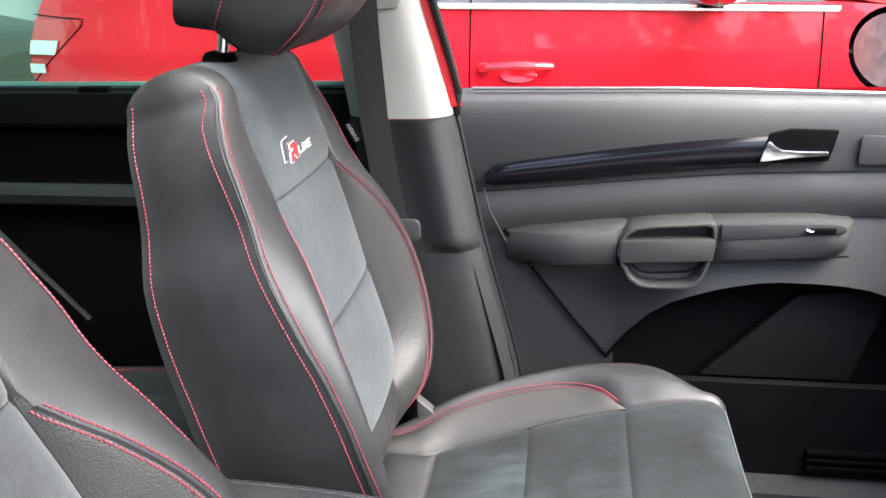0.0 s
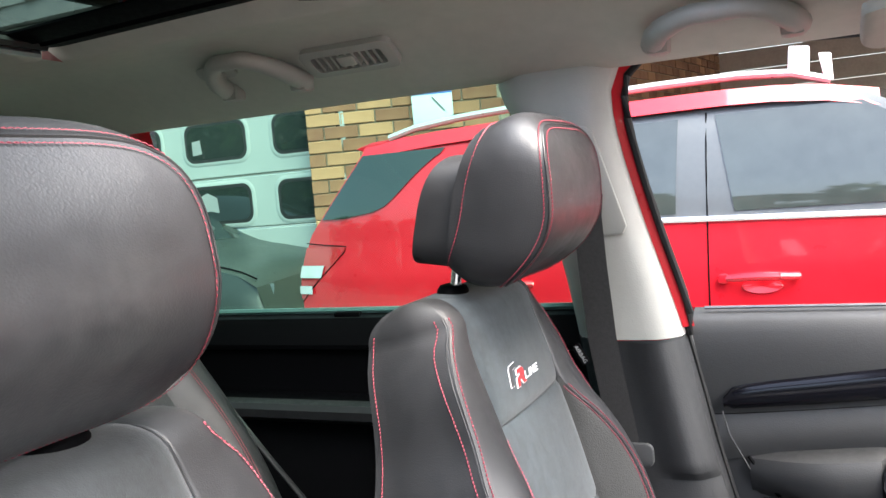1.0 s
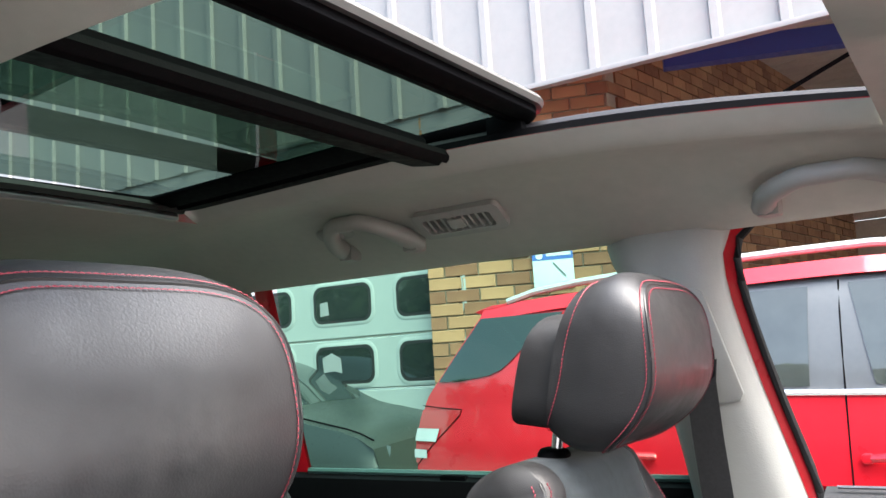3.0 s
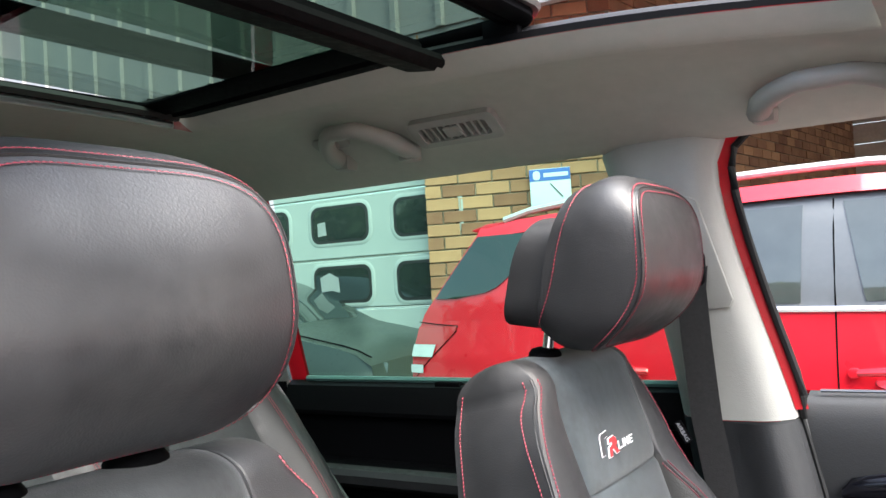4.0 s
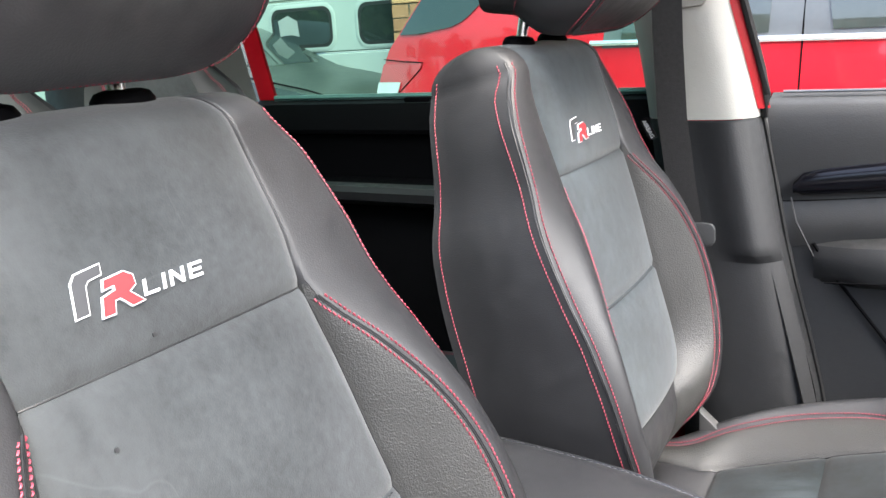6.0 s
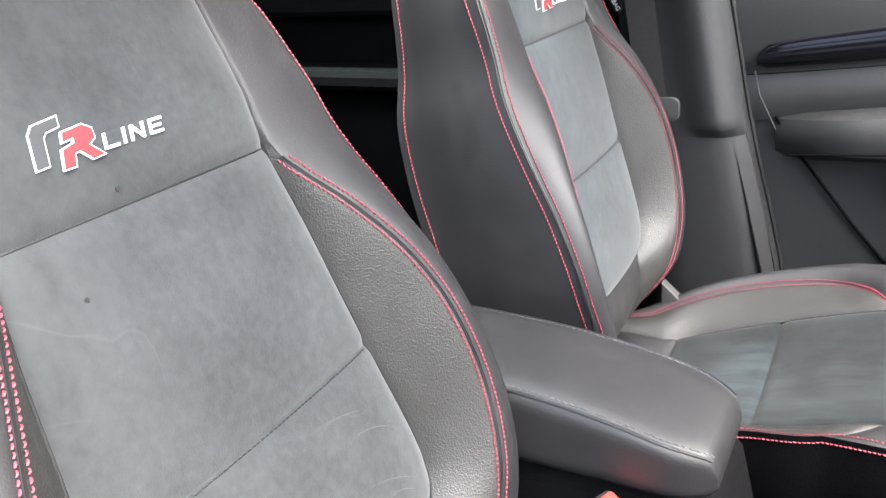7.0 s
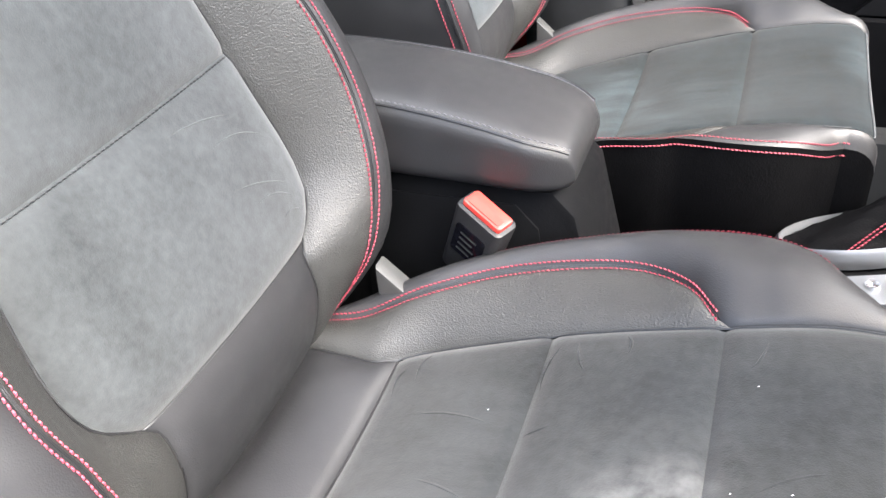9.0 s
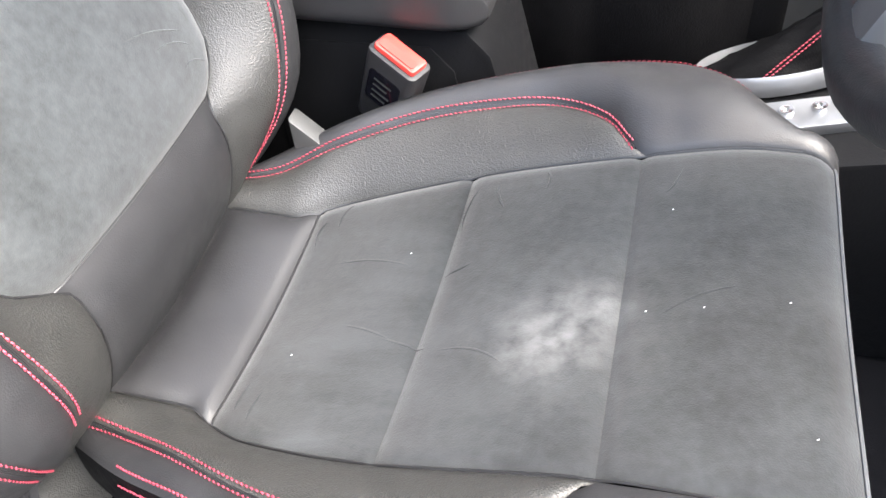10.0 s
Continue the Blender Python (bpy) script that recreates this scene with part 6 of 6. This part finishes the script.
def side_panel(nm, x00, x01, x10, x11, z0, z1, material, lift, label=""):
    """A panel on the leaning side: lower edge x00..x01 at z0, upper edge x10..x11 at z1."""
    f = lambda t, k: ((x := lerp(lerp(x00, x01, t), lerp(x10, x11, t), k)), rc_y((z := lerp(z0, z1, k)), 0) - lift, z)  # noqa: E731
    return part(nm, Geo().grid(f, span(0, 1, 8), span(0, 1, 8)), material, red, label)


side_panel("window_frame", -1.30, 0.80, -1.25, 0.06, 1.14, 1.575, GREYPILLAR, 0.001, "dark grey door frames")
side_panel("rear_door_window", -1.22, -0.645, -1.15, -0.625, 1.17, 1.545, SIDEGLASS, 0.005, "reflective rear door glass")
side_panel("front_door_window", -0.421, 0.66, -0.482, 0.04, 1.17, 1.548, SIDEGLASS, 0.005, "reflective front door glass")
part("chrome_strip", Geo().tube([(x, rc_y(1.145) - 0.006, 1.148 - 0.022 * (x + 0.66)) for x in span(-1.35, 0.85, 10)], 0.011, 6, flat=1.1), CHROME, red, "bright window strip")
for x0 in (-0.53, 0.80, -1.45):
    part("door_gap", Geo().tube([(x0 + 0.02 * (z - 0.9) * (1 if x0 < 0.5 else -1), rc_y(z) - 0.0005, z) for z in span(0.45, 1.56 if x0 == -0.53 else 1.13, 10)], 0.0035, 5), BLACK, red, "dark door shut line")
for x0 in (-0.47, -1.52):
    h_ = part("door_handle", Geo().tube([(x0 + 0.27 * t, rc_y(0.91) - 0.012 - 0.030 * math.sin(math.pi * t) ** 0.5, 0.912 + 0.008 * math.sin(math.pi * t)) for t in span(0, 1, 12)], lambda t: 0.013 + 0.004 * math.sin(math.pi * t), 8), REDPAINT, red, "red door handle")
    part("handle_cap", Geo().tube([(x0 + 0.20, rc_y(0.91) - 0.045, 0.920), (x0 + 0.268, rc_y(0.91) - 0.02, 0.915)], 0.014, 8), REDPAINT, h_)
    part("handle_dish", Geo().grid(lambda a, k: (x0 + 0.135 + (0.075, 0.07, 0.002)[k] * math.cos(a), rc_y(0.89) - 0.0015 - (0.0, 0.010, 0.006)[k] * (1 - math.sin(a)) * 0.5 * (2 - k if k else 1), 0.876 + (0.028, 0.025, 0.001)[k] * math.sin(a)), [2 * math.pi * i / 24 for i in range(24)], range(3), close=True), REDPAINT, h_, "shallow red finger dish")
    part("lock_cap", Geo().prism(rrect(0.042, 0.036, 0.014), lambda a, b, t: (x0 - 0.004 + a, rc_y(0.91) - t, 0.912 + b), 0, 0.030), REDPAINT, h_, bevel=0.006)
rail_pts = [(-2.0, 0.24, 1.61), (-1.86, 0.25, 1.645), (-1.64, 0.25, 1.668), (-1.2, 0.25, 1.690), (-0.7, 0.25, 1.700), (-0.4, 0.25, 1.700), (-0.2, 0.25, 1.685), (-0.06, 0.25, 1.640)]
part("roof_rail", Geo().tube(rail_pts, 0.022, 8, flat=0.8), mat("pale_rail", (0.30, 0.33, 0.34), 0.35, metal=0.3), red, "silver roof rail")
part("roof_rail", Geo().tube([(x, y + 1.1, z) for x, y, z in rail_pts], 0.022, 8, flat=0.8), mat("pale_rail", (0.30, 0.33, 0.34), 0.35), red, "silver roof rail")
m2 = part("door_mirror", Geo().grid(lambda a, k: (0.385 + (0.06, 0.10, 0.095, 0.06, 0.002)[k] * math.cos(a), (-0.10, -0.08, -0.18, -0.25, -0.262)[k], 1.215 + (0.05, 0.075, 0.07, 0.045, 0.001)[k] * math.sin(a)), [2 * math.pi * i / 24 for i in range(24)], range(5), close=True), REDPAINT, red, "red door mirror")
part("mirror_trim", Geo().tube([(0.29, -0.10, 1.165), (0.38, -0.20, 1.150), (0.48, -0.12, 1.158)], 0.008, 6), SILVER, m2, "silver strip")
part("mirror_arm", Geo().box(0.34, 0.42, -0.09, 0.04, 1.13, 1.17), BLACK, m2, bevel=0.008)
for x in (-1.62, 1.15):
    w_ = part("wheel", Geo().grid(lambda a, k: (x + (0.33, 0.34, 0.34, 0.33)[k] * math.cos(a), (0.03, 0.06, 0.24, 0.26)[k], 0.34 + (0.33, 0.34, 0.34, 0.33)[k] * math.sin(a)), [2 * math.pi * i / 32 for i in range(32)], range(4), close=True), RUBBER, red, "black tyre")
    part("rim", Geo().prism([(0.24 * math.cos(2 * math.pi * i / 24), 0.24 * math.sin(2 * math.pi * i / 24)) for i in range(24)], lambda a, b, t: (x + a, 0.035 + t, 0.34 + b), 0, 0.02), SILVER, w_, "alloy rim")
part("roof_rack_foot", Geo().prism([(-0.215, 1.68), (-0.135, 1.67), (-0.130, 1.78), (-0.205, 1.79)], lambda a, b, t: (a, 0.24 + t, b), 0, 0.05), mat("white_plastic", (0.75, 0.75, 0.76), 0.4), red, "white strap end", bevel=0.006)
part("roof_rack_foot", Geo().prism([(-0.085, 1.66), (-0.05, 1.64), (-0.055, 1.745), (-0.10, 1.75)], lambda a, b, t: (a, 0.24 + t, b), 0, 0.05), mat("white_plastic", (0.75, 0.75, 0.76), 0.4), red, "white strap end", bevel=0.006)

# dark hatchback seen past its tail
dark = thing("parked_car", "grey-green car nose parked by the garage door", "car", pose(-4.55, 3.75, 0, 0, 0, 0))
prof = lambda x: tab(x, (-1.6, 1.42), (-0.9, 1.40), (-0.35, 1.20), (0.05, 1.02), (0.4, 0.95), (0.9, 0.82), (1.05, 0.62), (1.08, 0.4))  # noqa: E731
g = Geo()
g.grid(lambda x, k: (x, lerp(0.08, 1.5, k) if x > -0.2 else lerp(0.2, 1.4, k), prof(x) + 0.03 * math.sin(math.pi * k)), span(-1.6, 1.08, 22), span(0, 1, 7))
g.grid(lambda x, k: (x, 0.0 + 0.08 * k**3 + 0.15 * max(0, x - 0.8) + (0.12 * k if x < -0.2 else 0), lerp(0.25, prof(x), k)), span(-1.6, 1.08, 22), span(0, 1, 7))
part("car_body", g, DARKPAINT, dark, "grey-green bodywork")
part("windscreen", Geo().grid(lambda x, k: (x, lerp(0.22, 1.36, k), prof(x) + 0.006 + 0.03 * math.sin(math.pi * k)), span(-0.85, 0.0, 8), span(0, 1, 6)), CARGLASS, dark, "dark windscreen")
part("side_window", Geo().grid(lambda x, k: (x, 0.02 + 0.15 * k, lerp(0.96, max(0.98, prof(x) - 0.06), k)), span(-1.5, -0.05, 10), [0, 0.5, 1]), CARGLASS, dark, "dark side glass")
part("roof_pillar", Geo().tube([(x, 0.10 + 0.09 * (prof(x) - 1.0), prof(x) + 0.012) for x in span(-1.0, 0.06, 8)], 0.022, 6), DARKPAINT, dark, "pale windscreen pillar")
part("door_mirror", Geo().grid(lambda a, k: (-0.22 + (0.04, 0.08, 0.07, 0.02)[k] * math.cos(a), (-0.02, -0.05, -0.16, -0.2)[k], 1.0 + (0.04, 0.055, 0.05, 0.02)[k] * math.sin(a)), [2 * math.pi * i / 18 for i in range(18)], range(4), close=True), DARKPAINT, dark)
part("headlight", Geo().grid(lambda t, k: (lerp(0.50, 0.98, t), 0.06 + 0.16 * t * t + 0.02 * k, lerp(0.70, 0.885 - 0.10 * t, k)), span(0, 1, 8), [0, 0.5, 1]), CARGLASS, dark, "dark clear headlight")
part("bonnet_line", Geo().tube([(x, 0.16, prof(x) + 0.012) for x in span(0.06, 0.9, 8)], 0.006, 5), BLACK, dark, "bonnet shut line")
for x in (-1.2, 0.45):
    part("wheel", Geo().grid(lambda a, k: (x + (0.30, 0.31, 0.31)[k] * math.cos(a), (0.02, 0.05, 0.22)[k], 0.31 + (0.30, 0.31, 0.31)[k] * math.sin(a)), [2 * math.pi * i / 28 for i in range(28)], range(3), close=True), RUBBER, dark)

# garage building: sectional door, brick wall, canopy fascia
gd = thing("garage_door", "white sectional garage door with rows of rounded windows", "garage door", pose(0, 5.12, 0), kind="structure")
for k, (z0, z1) in enumerate(((0.0, 0.56), (0.565, 1.125), (1.13, 1.57), (1.575, 2.12), (2.125, 2.66), (2.665, 3.2))):
    part("panel", Geo().prism([(0.0, z0), (0.0, z1), (0.022, z1 - 0.012), (0.022, z0 + 0.012)], lambda a, b, t: (t, -a, b), -9.0, -3.84), DOORPAINT, gd, "white door panel", smooth=False)
for zc in (1.345, 1.885):
    for i in range(5):
        xc = -3.915 - i * 0.925
        w_ = part("door_window", Geo().grid(lambda j, k: (xc + (rrect(0.73, 0.40, 0.12, 6), rrect(0.70, 0.37, 0.11, 6), rrect(0.63, 0.31, 0.09, 6), rrect(0.61, 0.29, 0.08, 6))[k][j % 28][0], (-0.0225, -0.028, -0.027, -0.024)[k], zc + (rrect(0.73, 0.40, 0.12, 6), rrect(0.70, 0.37, 0.11, 6), rrect(0.63, 0.31, 0.09, 6), rrect(0.61, 0.29, 0.08, 6))[k][j % 28][1]), range(28), range(4), close=True), DOORPAINT, gd, "rounded window moulding")
        part("gasket", Geo().grid(lambda j, k: (xc + (rrect(0.655, 0.335, 0.09, 6), rrect(0.59, 0.27, 0.075, 6))[k][j % 28][0], (-0.0275, -0.0285)[k], zc + (rrect(0.655, 0.335, 0.09, 6), rrect(0.59, 0.27, 0.075, 6))[k][j % 28][1]), range(28), range(2), close=True), RUBBER, w_, "black gasket")
        part("pane", Geo().prism(rrect(0.60, 0.28, 0.08, 6), lambda a, b, t: (xc + a, -0.027 - t, zc + b), 0, 0.002), CARGLASS, w_, "dark pane")
        # pale flat shapes on some panes imitate bright things mirrored in the glass
        if i in (0, 1):
            pp = [(-0.25, -0.10), (-0.25, 0.02), (-0.16, 0.03), (-0.15, -0.09)] if zc > 1.6 else [(-0.24 + 0.3 * (i == 0), -0.06), (-0.25 + 0.3 * (i == 0), 0.07), (-0.14 + 0.3 * (i == 0), 0.11), (-0.04 + 0.3 * (i == 0), 0.06), (-0.03 + 0.3 * (i == 0), -0.07), (-0.12 + 0.3 * (i == 0), -0.05)]
            if not (i == 0 and zc > 1.6):
                part("paper", Geo().prism(pp, lambda a, b, t: (xc + a, -0.0292 - t * 0.001, zc + b), 0, 1), CLAD, w_, "pale patch standing in for a reflection in the pane", smooth=False)

wall = thing("wall_north", "weathered buff and red brick wall of a garage", "brick wall", pose(-3.84, 5.0, 0, 0, 0, 20), kind="structure")
part("mortar_bed", Geo().box(0.0, 1.56, 0.012, 0.35, 0, 3.75), MORTAR, wall, "pale mortar", smooth=False)
fas = thing("fascia", "white ribbed metal cladding above the yard", "cladding", pose(0, 0, 0), kind="structure")
g = Geo()
rib = []
x = -16.0
while x < 14:
    rib += [(x, 0.0), (x + 0.36, 0.0), (x + 0.375, -0.035), (x + 0.43, -0.035)]
    x += 0.445
g.grid(lambda i, z: (rib[i][0], 4.98 + rib[i][1], z), range(len(rib)), [3.37, 5.5, 9.0])
part("cladding_sheet", g, CLAD, fas, "white ribbed steel sheet", smooth=False)
part("drip_edge", Geo().box(-3.2, 14.0, 4.92, 5.0, 3.335, 3.375), CLAD, fas, bevel=0.005)
part("soffit", Geo().box(-3.2, 14.0, 5.02, 12.6, 4.512, 4.58), BOARD, fas)
part("beam", Geo().box(2.0, 10.0, -0.22, -0.10, 3.44, 3.60, pose(-3.84, 5.0, 0, 0, 0, 20)), BLUE, fas, "dark blue steel beam")
part("brace", Geo().tube([(-1.05, 5.40, 3.03), (-0.567, 5.40, 3.22), (-0.30, 5.40, 3.33)], 0.016, 6), BLACK, fas, "thin dark steel brace")
part("cladding_left", Geo().box(-16, -3.15, 5.0, 5.3, 3.2, 9.0), CLAD, fas)
for i in range(25):
    part("soffit_plank", Geo().box(-2.2, 14.0, 5.06 + i * 0.30, 5.345 + i * 0.30, 4.495, 4.51), BOARD, fas, "brown soffit plank", smooth=False)
flank = thing("wall_east", "red brick flank wall under the canopy", "brick wall", pose(-2.37, 5.53, 0, 0, 0, 82.5), kind="structure")
part("mortar_bed", Geo().box(0.0, 7.0, 0.012, 0.35, 0, 4.50), MORTAR, flank, "pale mortar", smooth=False)
back = thing("wall_rear", "brown boarded wall at the rear of the canopy", "boarded wall", pose(0, 12.45, 0), kind="structure")
for i in range(16):
    part("board", Geo().box(-2.0, 14.0, 0.0, 0.05, i * 0.288, i * 0.288 + 0.28), BOARD, back, "brown board", bevel=0.006)

sign = thing("wall_sign", "white and blue sign on the brick wall", "sign", pose(-3.84, 5.0, 0, 0, 0, 20) @ pose(1.02, -0.03, 2.0) @ Matrix.Scale(0.8, 4))
part("board", Geo().box(-0.20, 0.20, -0.012, 0.012, -0.20, 0.20), SIGNWHITE, sign, "pale sign board", bevel=0.003)
part("banner", Geo().box(-0.20, 0.20, -0.016, -0.0125, 0.08, 0.195), SIGNBLUE, sign, "blue banner")
part("banner_bar", Geo().box(-0.06, 0.18, -0.020, -0.0165, 0.115, 0.155), SIGNWHITE, sign)
part("banner_mark", Geo().prism(rrect(0.07, 0.09, 0.03), lambda a, b, t: (-0.13 + a, -0.0165 - t, 0.135 + b), 0, 0.003), SIGNWHITE, sign)
part("pointer", Geo().box(-0.09, 0.09, -0.018, -0.013, -0.006, 0.006, Matrix.Translation((0.06, 0, -0.02)) @ Matrix.Rotation(radians(50), 4, "Y")), GREYPILLAR, sign)

# hedge across the yard, behind the open doorway
random.seed(5)
g = Geo()
for i in range(11000):
    x, y = random.uniform(-22, 22), -11 + random.uniform(-0.8, 0.8)
    z = random.uniform(0.02, 1.0) ** 0.8 * (4.0 + 0.8 * math.sin(x * 1.3) + 0.5 * math.sin(x * 3.7 + 1))
    c = Vector((x, y, z))
    a, b = Vector((random.gauss(0, 1), random.gauss(0, 1), random.gauss(0, 1))).normalized() * 0.30, Vector((random.gauss(0, 1), random.gauss(0, 1), random.gauss(0, 1))).normalized() * 0.20
    o = len(g.v)
    g.v += [tuple(c - a), tuple(c + b), tuple(c + a), tuple(c - b)]
    g.f.append((o, o + 1, o + 2, o + 3))
tagged(part("hedge", g, LEAF, smooth=False), "dense green hedge along the yard", "hedge", kind="stuff")

# ---- bricks of the garage wall ----
random.seed(11)
bm = bmesh.new()
bmesh.ops.create_cube(bm, size=1.0)
for v in bm.verts:
    v.co = Vector((v.co.x * 0.268, v.co.y * 0.03, v.co.z * 0.093))
bmesh.ops.bevel(bm, geom=[e for e in bm.edges if abs(e.verts[0].co.y - e.verts[1].co.y) < 1e-6 and e.verts[0].co.y < 0], offset=0.004, segments=1, affect="EDGES")
brick_me = bpy.data.meshes.new("brick")
bm.to_mesh(brick_me)
bm.free()
brick_me.materials.append(BRICK)
BL, BH = 0.28, 0.105
rest = Geo()
count = 0
for row in range(36):
    z = BH / 2 + row * BH
    for col in range(-1, 6):
        x0, x1 = col * BL + (BL / 2 if row % 2 else 0), (col + 1) * BL - 0.012 + (BL / 2 if row % 2 else 0)
        x0, x1 = max(x0, 0.0), min(x1, 1.56)
        if x1 - x0 < 0.05:
            continue
        dy = random.uniform(-0.002, 0.003)
        if abs(x1 - x0 - 0.268) < 0.001 and count < 300:
            b_ = new("brick", brick_me)
            b_.parent = wall
            b_.matrix_basis = pose((x0 + x1) / 2, 0.006 + dy, z)
            count += 1
        else:
            rest.box(x0, x1, -0.009 + dy, 0.02, z - BH / 2 + 0.0055, z + BH / 2 - 0.0055)
r_ = part("bricks", rest, BRICK, wall, smooth=False)
r_["kind"] = "stuff"
rest = Geo()
for row in range(43):
    z = BH / 2 + row * BH
    for col in range(25):
        x = col * BL + (BL / 2 if row % 2 else 0)
        dy = random.uniform(-0.002, 0.003)
        rest.box(x, min(7.0, x + BL - 0.012), -0.009 + dy, 0.02, z - BH / 2 + 0.006, z + BH / 2 - 0.006)
r_ = part("bricks", rest, BRICK, flank, smooth=False)
r_["kind"] = "stuff"
